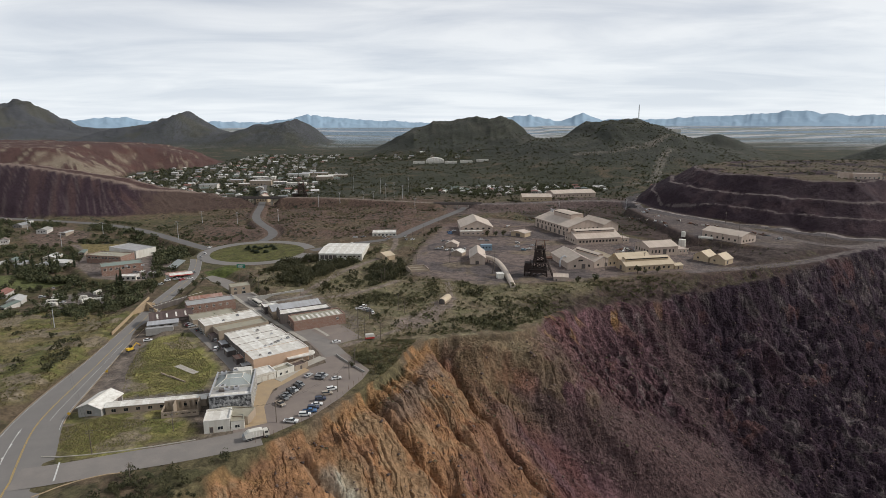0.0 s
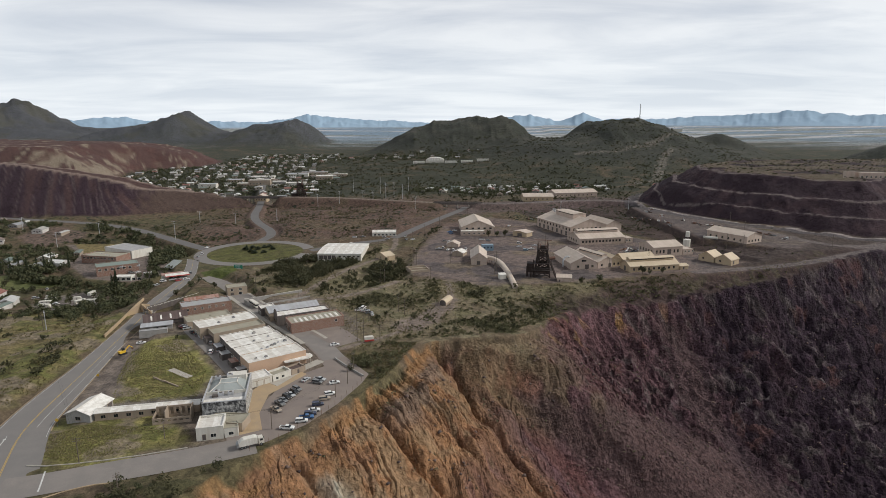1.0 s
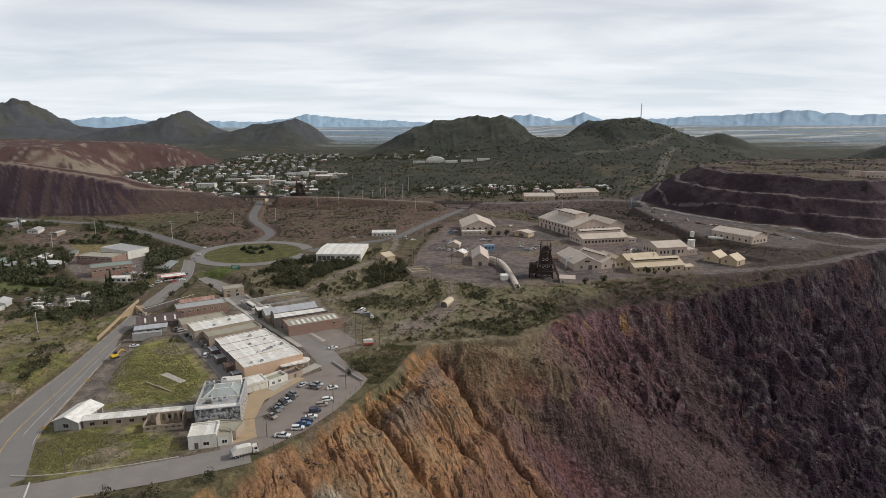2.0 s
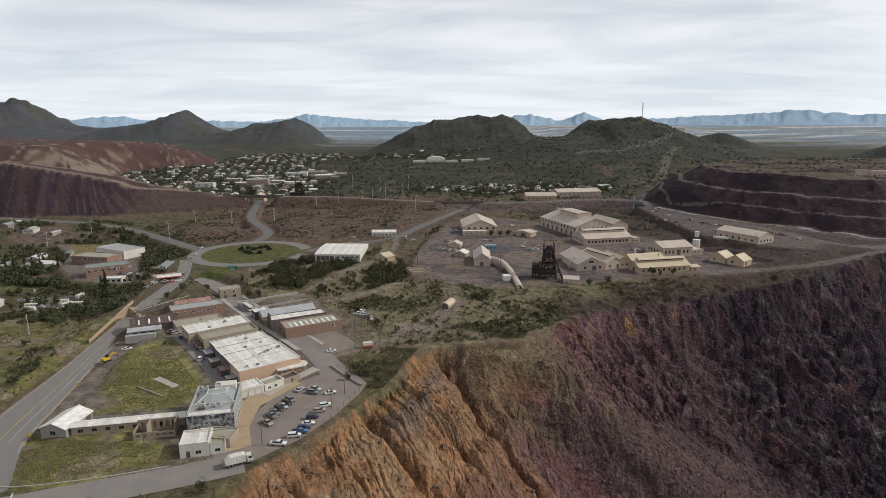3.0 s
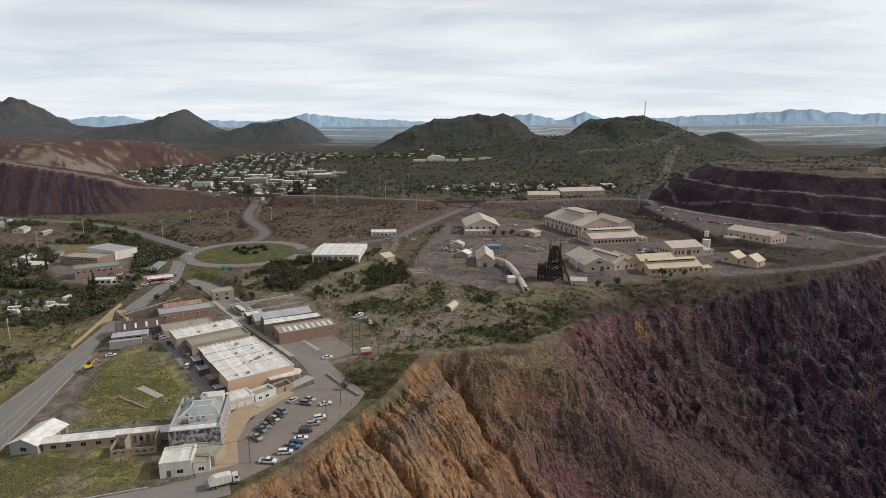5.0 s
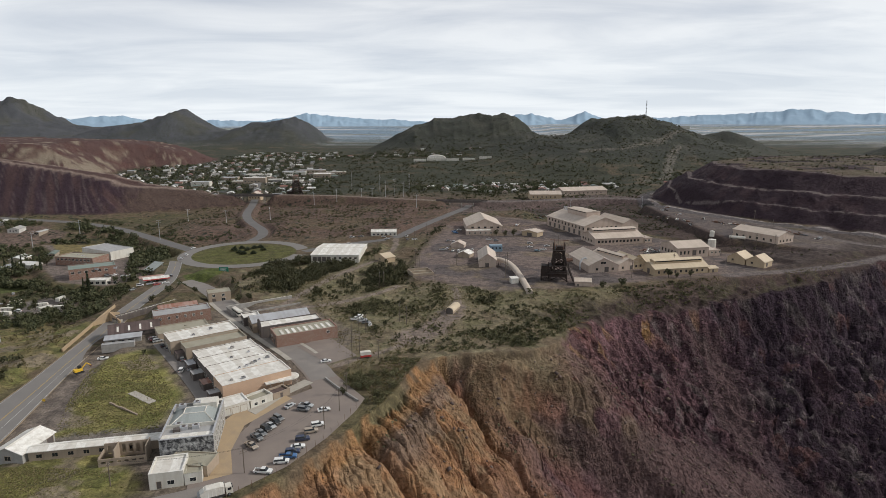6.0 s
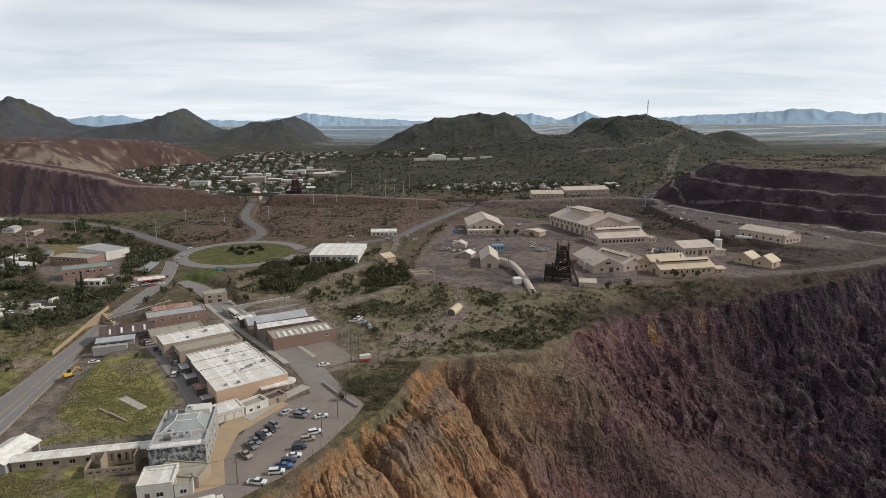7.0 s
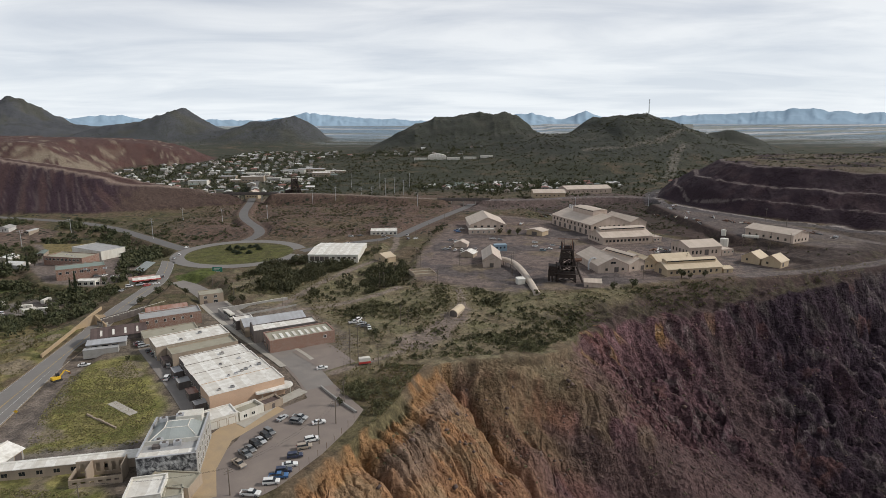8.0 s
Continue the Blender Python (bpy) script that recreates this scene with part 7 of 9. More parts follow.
MODELS = {"sedan": car_sedan, "suv": car_suv, "pickup": car_pickup}
FIRST = {}
TINTS = {"white": (0.70, 0.70, 0.69), "silver": (0.40, 0.41, 0.42), "grey": (0.17, 0.175, 0.18), "black": (0.018, 0.018, 0.02), "navy": (0.025, 0.035, 0.075), "blue": (0.04, 0.13, 0.30),
         "tan": (0.36, 0.30, 0.24), "red": (0.30, 0.03, 0.03), "teal": (0.16, 0.27, 0.33), "maroon": (0.10, 0.02, 0.025)}
WORDS = {"sedan": "sedan", "suv": "sport utility vehicle", "pickup": "pickup truck"}


def park(model, tint, x, y, z, heading, where, group):
    m = pose(x, y, z, 0, 0, heading)
    if model in FIRST:
        t = copy_thing(FIRST[model], m)
    else:
        t = FIRST[model] = MODELS[model]()
        t.matrix_basis = m
    tagged(t, f"{tint} {WORDS[model]} {where}", "pickup truck" if model == "pickup" else "car", group)
    for o in t.children_recursive:
        o.color = (*TINTS[tint], 1)
    return t


LOT_Z = 0.045
LOT_ROW = [("pickup", "tan", -67.5, 224.0, -40), ("pickup", "grey", -67.4, 229.4, -42), ("sedan", "grey", -66.6, 232.2, -44), ("suv", "black", -65.9, 234.8, -42), ("sedan", "silver", -64.8, 237.2, -44),
           ("suv", "black", -64.0, 239.7, -42), ("suv", "grey", -63.6, 242.4, -40)]
for mod, tint, x, y, a in LOT_ROW:
    park(mod, tint, x, y, LOT_Z, a, "parked in the middle of the lot", "cars in the lot")
for mod, tint, x, y, a in [("sedan", "white", -48.8, 249.0, 24), ("suv", "white", -48.7, 237.8, 24), ("suv", "tan", -50.1, 233.4, 18), ("suv", "navy", -51.8, 228.3, 14), ("sedan", "white", -52.2, 223.6, 14),
                           ("suv", "navy", -53.1, 220.4, 10), ("pickup", "blue", -53.9, 217.6, 8), ("suv", "white", -55.2, 214.8, 8), ("pickup", "white", -59.4, 209.5, -6)]:
    park(mod, tint, x, y, LOT_Z, a, "parked along the pit fence", "cars along the fence")
for mod, tint, x, y, a in [("sedan", "silver", -62.0, 252.0, 62), ("pickup", "silver", -56.0, 252.2, -18), ("suv", "grey", -56.3, 249.2, -14)]:
    park(mod, tint, x, y, LOT_Z, a, "standing in the wide lot", "cars in the lot")
for i, (mod, tint, x, y) in enumerate([("sedan", "white", -109.0, 352.0), ("suv", "black", -106.0, 348.2), ("sedan", "grey", -102.6, 344.0), ("sedan", "silver", -98.4, 338.4), ("suv", "white", -93.6, 332.4), ("sedan", "maroon", -89.6, 327.0)]):
    park(mod, tint, x, y, -0.55 if y > 340 else -0.1, 127, "parked at the kerb of the main street", "cars on the street")
for mod, tint, x, y, a in [("sedan", "grey", -134, 309, 125), ("suv", "silver", -130, 305.5, 125), ("sedan", "white", -126.2, 302, 125), ("suv", "white", -116.5, 284.5, 100), ("sedan", "silver", -113.6, 286.6, 100), ("sedan", "black", -138, 313, 125), ("suv", "grey", -121.5, 296.5, 118), ("sedan", "maroon", -147.5, 321.5, 130)]:
    park(mod, tint, x, y, 0.08, a, "parked in the alley", "cars in the alley")
for mod, tint, x, y, a in [("pickup", "white", -52, 351, 20), ("suv", "white", -50, 354.5, 70), ("pickup", "silver", -48, 348, 40), ("suv", "grey", -45.5, 345, 10), ("sedan", "white", -43, 342, 100), ("sedan", "white", -160.5, 302.6, 20), ("sedan", "white", -147, 323, 60), ("suv", "silver", -143.5, 320, 40), ("sedan", "white", -56.8, 294.5, 20)]:
    park(mod, tint, x, y, land_at(x, y) + 0.06, a, "parked on bare ground", "cars on bare ground")
for mod, tint, x, y, a in [("pickup", "silver", -5, 522, 10), ("suv", "silver", -1, 526, 80), ("pickup", "white", 3, 518, 75), ("suv", "white", 8, 518, 80), ("sedan", "silver", 13.5, 520, 85), ("pickup", "white", 19, 520, 80), ("sedan", "white", 68, 533, 5),
                           ("suv", "teal", 71.5, 517, -5), ("pickup", "white", 77, 522, 10), ("sedan", "silver", 83, 537, 15), ("suv", "white", 70, 548, 0), ("pickup", "teal", 88, 528, 60), ("sedan", "grey", 0, 559, 30), ("suv", "white", 5, 553, 30),
                           ("pickup", "white", 36, 565, 0), ("suv", "grey", 42, 560, 0), ("suv", "blue", 7, 598, 10), ("sedan", "white", 11, 614, 10), ("pickup", "blue", 6, 606, 10), ("pickup", "grey", 165, 512, 20), ("suv", "white", 158, 509, 100)]:
    park(mod, tint, x, y, 1.93, a, "parked on the mine yard", "cars on the mine yard")
for mod, tint, x, y, z, a in [("suv", "white", -213, 440, -9.3, 30), ("pickup", "silver", -207, 443, -9.0, 40), ("suv", "red", -202, 441, -8.2, 60), ("sedan", "white", -198, 446, -7.4, 30), ("pickup", "white", -219, 442, -9.8, 20)]:
    park(mod, tint, x, y, land_at(x, y) + 0.1, a, "standing by the fuel station", "cars by the fuel station")
for mod, tint, x, y, a in [("sedan", "white", -229, 566, 60), ("suv", "white", -222, 536, 100), ("sedan", "silver", -221, 524, 95), ("suv", "grey", -203, 466, 110)]:
    park(mod, tint, x, y, (-5.95 if y > 500 else -5.75), a, "on the traffic circle", "cars on the circle")
for mod, tint, x, y, a in [("suv", "white", -89, 566, 30), ("pickup", "silver", -58, 596, 40), ("suv", "grey", -38, 588, 70), ("sedan", "white", -31, 580, 30), ("pickup", "white", -40, 606, 80), ("sedan", "silver", -62, 606, 10), ("pickup", "grey", -84, 606, 5), ("suv", "white", -92, 603, 5)]:
    park(mod, tint, x, y, land_at(x, y) + 0.16, a, "beside the east road", "cars by the east road")
val = random.Random(9)
for x, y in [(-262, 487), (-258, 490), (-248, 484), (-244, 486), (-350, 497), (-300, 424), (-340, 520), (-252, 414), (-268, 398), (-310, 452)]:
    park(val.choice(("sedan", "suv", "pickup")), val.choice(("white", "silver", "grey", "tan")), x, y, land_at(x, y) + 0.06, val.uniform(0, 180), "parked among the valley houses", "cars in the valley")

# refuse truck at the side street's end
gt = thing("refuse_truck", "white refuse truck with a boxy tipping body", "truck", "", pose(-69.0, 197.6, 0.12, 0, 0, 27))
part("cab", Geo().prism([(2.5, -1.15, 0.7), (4.4, -1.15, 0.7), (4.45, -1.15, 1.9), (4.1, -1.15, 2.9), (2.5, -1.15, 2.9)], (0, 2.3, 0)), WHITE_WALL, gt)
part("windscreen", Geo().box(4.2, -1.0, 1.9, 4.42, 1.0, 2.6).box(3.0, -1.18, 1.9, 4.0, 1.18, 2.6), GLASS, gt)
part("body", Geo().prism([(-3.9, -1.25, 1.1), (2.2, -1.25, 1.1), (2.2, -1.25, 3.3), (1.2, -1.25, 3.6), (-2.6, -1.25, 3.6), (-4.3, -1.25, 2.6)], (0, 2.5, 0)), WHITE_WALL, gt)
for i in range(6):
    part("rib", Geo().box(-3.2 + i, -1.32, 1.1, -3.05 + i, 1.32, 3.4), WHITE_ROOF, gt)
part("hopper", Geo().prism([(-4.9, -1.2, 0.9), (-3.9, -1.2, 0.9), (-4.2, -1.2, 2.5), (-4.9, -1.2, 2.1)], (0, 2.4, 0)), STEEL, gt)
part("chassis", Geo().box(-4.4, -0.5, 0.6, 4.2, 0.5, 1.1), RUST, gt)
part("lift_arm", Geo().beam((2.3, 1.35, 0.9), (2.3, 1.35, 3.4), 0.2), STEEL, gt)
wheels(gt, (-3.2, -2.0, 3.4), 1.05, 0.52)
# white bus on the street, red and white trailer, yellow digger
bs = thing("bus", "white coach bus with a dark window band", "bus", "", pose(-120.0, 364.2, -0.95, 0, 0, 128))
part("body", Geo().box(-5.6, -1.25, 0.45, 5.6, 1.25, 1.6).box(-5.6, -1.25, 2.5, 5.6, 1.25, 3.2), WHITE_WALL, bs)
part("window_band", Geo().box(-5.55, -1.22, 1.6, 5.55, 1.22, 2.5), GLASS, bs)
wheels(bs, (-3.4, 3.6), 1.05, 0.5)
tr = thing("box_trailer", "small red and white box trailer", "trailer", "", pose(-39.8, 299.5, land_at(-39.8, 299.5) + 0.05, 0, 0, 18))
part("lower_box", Geo().box(-2.4, -1.1, 0.5, 2.4, 1.1, 1.4), RED_PAINT, tr)
part("upper_box", Geo().prism([(-2.4, -1.1, 1.4), (2.4, -1.1, 1.4), (2.4, -1.1, 2.5), (2.0, -1.1, 2.9), (-2.4, -1.1, 2.9)], (0, 2.2, 0)), WHITE_WALL, tr)
part("drawbar", Geo().beam((2.4, 0, 0.6), (4.0, 0, 0.6), 0.15), STEEL, tr)
wheels(tr, (-0.5, 0.6), 0.95, 0.36)
dg = thing("digger", "small yellow-orange digger by the roadside", "digger", "", pose(-160.5, 284.5, -0.75, 0, 0, 55))
part("track", Geo().prism([(-1.6, -1.2, 0), (1.6, -1.2, 0), (1.9, -1.2, 0.45), (1.5, -1.2, 0.85), (-1.5, -1.2, 0.85), (-1.9, -1.2, 0.45)], (0, 0.5, 0)), RUBBER, dg)
part("track", Geo().prism([(-1.6, 0.7, 0), (1.6, 0.7, 0), (1.9, 0.7, 0.45), (1.5, 0.7, 0.85), (-1.5, 0.7, 0.85), (-1.9, 0.7, 0.45)], (0, 0.5, 0)), RUBBER, dg)
part("house", Geo().prism([(-1.8, -1.1, 0.9), (1.2, -1.1, 0.9), (1.2, -1.1, 1.7), (-1.8, -1.1, 1.9)], (0, 2.2, 0)), SIGN_YELLOW, dg)
part("cab", Geo().box(0.0, 0.1, 1.7, 1.2, 1.05, 2.9), GLASS, dg)
part("boom", Geo().beam((1.0, -0.3, 1.5), (3.2, -0.3, 3.6), 0.4).beam((3.2, -0.3, 3.6), (4.8, -0.3, 2.2), 0.32), SIGN_YELLOW, dg)
part("bucket", Geo().prism([(4.5, -0.8, 1.4), (5.2, -0.8, 1.5), (5.1, -0.8, 2.3), (4.6, -0.8, 2.3)], (0, 1.0, 0)), RUST, dg)
# caravans and container in the valley and yard
for i, (x, y, a) in enumerate([(-267, 418, 20), (-254, 403, 60), (-247, 406, 10), (-284, 417, 30), (-271, 391, 0), (-277, 401, 15), (-262, 430, 90), (-288, 424, 70)]):
    cv = thing("caravan", "white travel trailer parked among trees", "caravan", "caravans", pose(x, y, land_at(x, y) + 0.05, 0, 0, a))
    part("body", Geo().prism([(-3.8, -1.2, 0.6), (3.4, -1.2, 0.6), (3.8, -1.2, 1.4), (3.4, -1.2, 2.9), (-3.6, -1.2, 3.0), (-3.8, -1.2, 2.6)], (0, 2.4, 0)), WHITE_WALL, cv)
    part("window", Geo().box(-2.6, -1.23, 1.6, -1.2, -1.19, 2.3), GLASS, cv)
    part("door", Geo().box(0.6, -1.23, 0.8, 1.3, -1.19, 2.6), GREY_WALL, cv)
    wheels(cv, (-0.4, 0.5), 1.05, 0.36)
ct = thing("blue_container", "pale blue site container in the yard", "container", "", pose(38, 519, 1.9, 0, 0, 8))
part("box", Geo().box(-5, -2.6, 0, 5, 2.6, 5.2), worn("pale_blue_sheet", (0.22, 0.32, 0.40), (0.16, 0.22, 0.27), 0.6, 0.6, 1.5), ct)
for x in (-3, 0, 3):
    part("window", Geo().box(x - 0.6, -2.64, 2.2, x + 0.6, -2.6, 3.6), GLASS, ct)

# ---- rooftop plant ----
roof_rng = random.Random(3)
for a, b, h in [(4.5, 3.5, 6.3), (9, 3.0, 6.3), (14, 14.5, 6.12), (16.5, 15.6, 6.12), (18.2, 16.4, 6.12), (11, 14.2, 6.12), (20.5, 17.8, 6.12), (24, 18.0, 6.12), (12, 28, 5.7), (20, 30, 5.7), (16, 40, 5.3), (6, 66, 5.9), (15, 70, 5.9)]:
    x, y = along(ROW_O, ROW_ANG, a, b)
    ac = thing("air_conditioner", "grey rooftop cooling unit", "cooling unit", "rooftop units", pose(x, y, h, 0, 0, ROW_ANG))
    s = roof_rng.uniform(0.45, 0.8)
    part("case", Geo().box(-s, -s * 0.8, 0, s, s * 0.8, s * 1.1), (STEEL, GREY_WALL, TIN_ROOF)[int(a) % 3], ac)
    part("grille", Geo().tube((0, 0, s * 1.1), (0, 0, s * 1.1 + 0.12), s * 0.6, s * 0.6, 12), DARK_WALL, ac)
for x, y, h in [(-90.5, 224.0, 7.5), (-88.0, 222.0, 7.5), (-84.5, 223.0, 7.5), (-93.0, 233.0, 9.5), (-89, 235.5, 9.5), (-300, 524, -5.5), (-306, 530, -5.5), (-294, 520, -5.5), (-312, 533, -5.5), (-268, 484, -5.1), (-256, 488, -5.1)]:
    ac = thing("air_conditioner", "pale rooftop cooling unit", "cooling unit", "rooftop units", pose(x, y, h, 0, 0, 15))
    part("case", Geo().box(-1.1, -0.8, 0, 1.1, 0.8, 1.2), TIN_ROOF, ac)
    part("grille", Geo().tube((0, 0, 1.2), (0, 0, 1.32), 0.6, 0.6, 12), DARK_WALL, ac)


# ---- poles, wires, signs ----
def utility_pole():
    t = thing("utility_pole", "weathered timber utility pole with crossarms", "utility pole", "utility poles")
    part("pole", Geo().tube((0, 0, -1.0), (0, 0, 10.5), 0.19, 0.12, 8), POLE_WOOD, t)
    for z in (9.9, 9.0):
        arm = part("crossarm", Geo().box(-1.2, -0.06, z - 0.06, 1.2, 0.06, z + 0.06), POLE_WOOD, t)
        for x in (-1.05, -0.45, 0.45, 1.05):
            part("insulator", kept(("insul", z), lambda: Geo().tube((0, 0, z + 0.06), (0, 0, z + 0.25), 0.05, 0.05, 6).mesh("insulator")), STEEL, arm, "", pose(x, 0, 0))
    return t


POLES = [(-124, 188, 0.9), (-101, 170, 0.8), (-102, 203, 0.8), (-65, 209.5, 0.85), (-46, 236, 0.9), (-43, 249, 0.95), (-42.5, 263, 1.0), (-46, 300, 1.9), (-43, 303, 1.9), (-44, 333, 1.0), (-34, 299, 1.0), (-28, 347, 1.1), (-24, 343, 1.1), (-10, 415, 1.1),
         (37, 433, 1.7), (39, 441, 1.7), (-25, 468, 1.4), (-43, 416, 1.2), (-39, 449, 1.2), (-46, 420, 1.2), (-22, 462, 1.4), (122, 433, 1.3), (160, 459, 1.2), (92, 535, 1.2), (170, 551, 1.1), (229, 520, 1.3), (257, 505, 1.4), (246, 512, 1.4), (-234, 335, 1.1),
         (-58, 520, 1.2), (-30, 560, 1.3), (-20, 590, 1.4), (-96, 380, 1.0), (-130, 400, 1.0), (-152, 425, 1.0), (5, 470, 1.2), (-5, 640, 1.3), (28, 700, 1.3), (285, 560, 1.3), (300, 620, 1.3), (330, 500, 1.3)]
first = None
for i, (x, y, k) in enumerate(POLES):
    m = pose(x, y, land_at(x, y), 0, 0, (i * 37) % 90 + 20) @ Matrix.Diagonal((1, 1, k, 1))
    if first is None:
        first = utility_pole()
        first.matrix_basis = m
    else:
        copy_thing(first, m)


def tall_pole():
    t = thing("power_mast", "tall pale steel power-line pole", "power pole", "power poles")
    part("shaft", Geo().tube((0, 0, -1), (0, 0, 26), 0.30, 0.15, 10), TIN_ROOF, t)
    for z in (25.4, 22.5):
        part("arm", Geo().box(-2.6, -0.12, z - 0.12, 2.6, 0.12, z + 0.12), TIN_ROOF, t)
    return t


first = None
for i, (x, y, k) in enumerate([(-280, 612, 0.75), (-292, 706, 0.75), (-258, 730, 0.75), (-384, 655, 0.75), (-397, 601, 0.8), (-478, 668, 0.8), (-208, 735, 0.8), (-161, 1060, 1.5), (-108, 1013, 1.5), (-91, 931, 1.3), (-78, 931, 1.3), (-62, 894, 1.1), (-38, 783, 0.9), (-120, 880, 1.0), (-105, 880, 1.0), (-179, 842, 0.9), (-148, 840, 0.9), (-60, 1010, 1.3), (150, 760, 0.8), (240, 770, 0.8), (-236, 340, 0.6)]):
    m = pose(x, y, land_at(x, y), 0, 0, 15 * i) @ Matrix.Diagonal((1, 1, k, 1))
    if first is None:
        first = tall_pole()
        first.matrix_basis = m
    else:
        copy_thing(first, m)


def wire(a, b, sag):
    c = bpy.data.curves.new("cable", "CURVE")
    c.dimensions, c.bevel_depth, c.bevel_resolution = "3D", 0.022, 0
    s = c.splines.new("POLY")
    s.points.add(12)
    for i in range(13):
        t = i / 12
        p = Vector(a).lerp(Vector(b), t)
        s.points[i].co = (p.x, p.y, p.z - sag * 4 * t * (1 - t), 1)
    c.materials.append(RUBBER)
    tagged(new("cable", c), "thin dark overhead cable between poles", "cable", "overhead cables")


for i, j in ((0, 2), (2, 3), (3, 4), (4, 5), (5, 6), (6, 7), (7, 9), (9, 11), (11, 13), (7, 10), (13, 14), (10, 12), (28, 0)):
    (ax, ay, ak), (bx, by, bk) = POLES[i], POLES[j]
    for o in (-0.6, 0.6):
        wire((ax + o, ay, land_at(ax, ay) + 9.9 * ak), (bx + o, by, land_at(bx, by) + 9.9 * bk), 1.2)

for x, y in ((-156.5, 256.0), (-148.0, 214.0), (-170.5, 330.0)):
    sg = thing("warning_sign", "yellow diamond road sign on a steel post", "road sign", "road signs", pose(x, y, land_at(x, y), 0, 0, 10))
    part("post", Geo().tube((0, 0, -0.5), (0, 0, 2.6), 0.05), STEEL, sg)
    part("plate", Geo().prism([(0.75, 0, 2.6), (0, 0, 3.35), (-0.75, 0, 2.6), (0, 0, 1.85)], (0, 0.03, 0)), SIGN_YELLOW, sg)
sg = thing("direction_sign", "green highway direction sign on two posts", "road sign", "", pose(-166.5, 471, -6.0, 0, 0, -5))
part("plate", Geo().box(-3.6, 0, 2.4, 3.6, 0.08, 6.2), SIGN_GREEN, sg)
part("lettering", Geo().box(-2.6, -0.02, 5.1, 2.2, 0.0, 5.5).box(-2.6, -0.02, 4.1, 1.4, 0.0, 4.5).box(-2.6, -0.02, 3.1, 2.0, 0.0, 3.5), LINE_WHITE, sg)
for x in (-2.6, 2.6):
    part("post", Geo().tube((x, 0.15, -0.5), (x, 0.15, 6.2), 0.1), STEEL, sg)

# ---- kerbs, walls, fences, road paint ----
slab = thing("concrete_slab", "cracked pale concrete slab lying in the grass", "concrete slab", "", pose(-121.4, 260.2, land_at(-121.4, 260.2), 0, 0, -35))
for i in range(4):
    part("slab_panel", Geo().box(-7.6 + 3.85 * i, -1.6 + 0.1 * (i % 2), -0.3, -3.85 + 3.85 * i, 1.5, 0.16 + 0.02 * (i % 2)), CONCRETE, slab)
footing = thing("broken_wall", "long broken footing wall overgrown with grass", "broken wall", "", pose(-123.5, 250.5, land_at(-123.5, 250.5), 0, 0, -31))
for i in range(5):
    part("wall_piece", Geo().box(-8.7 + 3.5 * i, -0.25, -0.4, -5.3 + 3.5 * i, 0.25, (0.7, 0.45, 0.8, 0.6, 0.5)[i]), TAN_WALL, footing)
HW = ROADS["highway"][0]


def cut(pts, y0, y1):
    return [p for p in pts if y0 <= p[1] <= y1]


ribbon("trim", [(-132.5, 183, -0.6), (-129.5, 176.5, -0.6), (-127.5, 172, -0.6)], 0.0, 0.5, 0.05, LINE_WHITE, "white stop line at the junction", "road line")
for x, y, a in ((-160.5, 203, 20), (-157, 194, 24), (-153.5, 185, 28)):
    g = Geo()
    z = -0.86
    for poly in ([(-0.15, -1.6), (0.15, -1.6), (0.15, 0.6), (-0.15, 0.6)], [(-0.6, 0.6), (0.6, 0.6), (0, 1.7)]):
        g.add([(px, py, 0) for px, py in poly], [tuple(range(len(poly)))])
    tagged(part("trim", g, LINE_WHITE, None, "", pose(x, y, to_line(np.array([x]), np.array([y]), EDGE_W)[2][0] + 0.05, 0, 0, a)), "white turn arrow painted on the highway", "road arrow", kind="structure")
ribbon("kerb", [(-141, 186.5, -0.7), (-132, 186.0, -0.6), (-110, 190.5, -0.3), (-91, 196.5, 0.0)], 0, 0.4, 0.14, CONCRETE, "low kerb along the side street", "kerb", thick=0.3)
ribbon("kerb", [(-129, 164, -0.8), (-122, 171, -0.6), (-113, 175.5, -0.4), (-107, 176.5, -0.3)], -0.4, 0.0, 0.14, TAN_CONCRETE, "curved pale kerb at the junction", "kerb", thick=0.3)
ribbon("pavement", cut(ROADS["main_street"][0], 300, 400), 5.5, 8.0, 0.16, CONCRETE, "narrow concrete pavement along the storefronts", "pavement", thick=0.4)
ribbon("pavement", cut(ROADS["main_street"][0], 296, 400), -7.2, -5.5, 0.16, CONCRETE, "narrow concrete pavement along the street", "pavement", thick=0.4)
ribbon("wall_west", cut(HW, 312, 392), 9.2, 9.7, 1.6, TAN_CONCRETE, "long tan concrete retaining wall beside the highway", "wall", thick=4.0)
ribbon("wall_east", [(-53.5, 277, 0.0), (-46, 267, 0.0), (-37.0, 256.5, 0.0)], -0.5, 0.0, 0.9, GREY_WALL, "low dark concrete wall at the lot's corner", "wall", thick=1.6)
for i, (x, y) in enumerate([(-68.5, 194.5), (-66, 197.3), (-63.5, 200), (-60.8, 203), (-58, 206.2), (-55.4, 209.6), (-53, 213), (-50.8, 217), (-48.8, 221), (-46.8, 225), (-45, 229), (-43.2, 233.4), (-41.6, 238), (-40, 242.4), (-38.6, 247), (-37.2, 251.4)]):
    fp = thing("fence_post", "rusty steel post of the pit fence", "fence post", "fence posts", pose(x, y, -0.1))
    part("post", kept("fpost", lambda: Geo().tube((0, 0, -0.4), (0, 0, 2.1), 0.05, 0.05, 6).mesh("post")), RUST, fp)


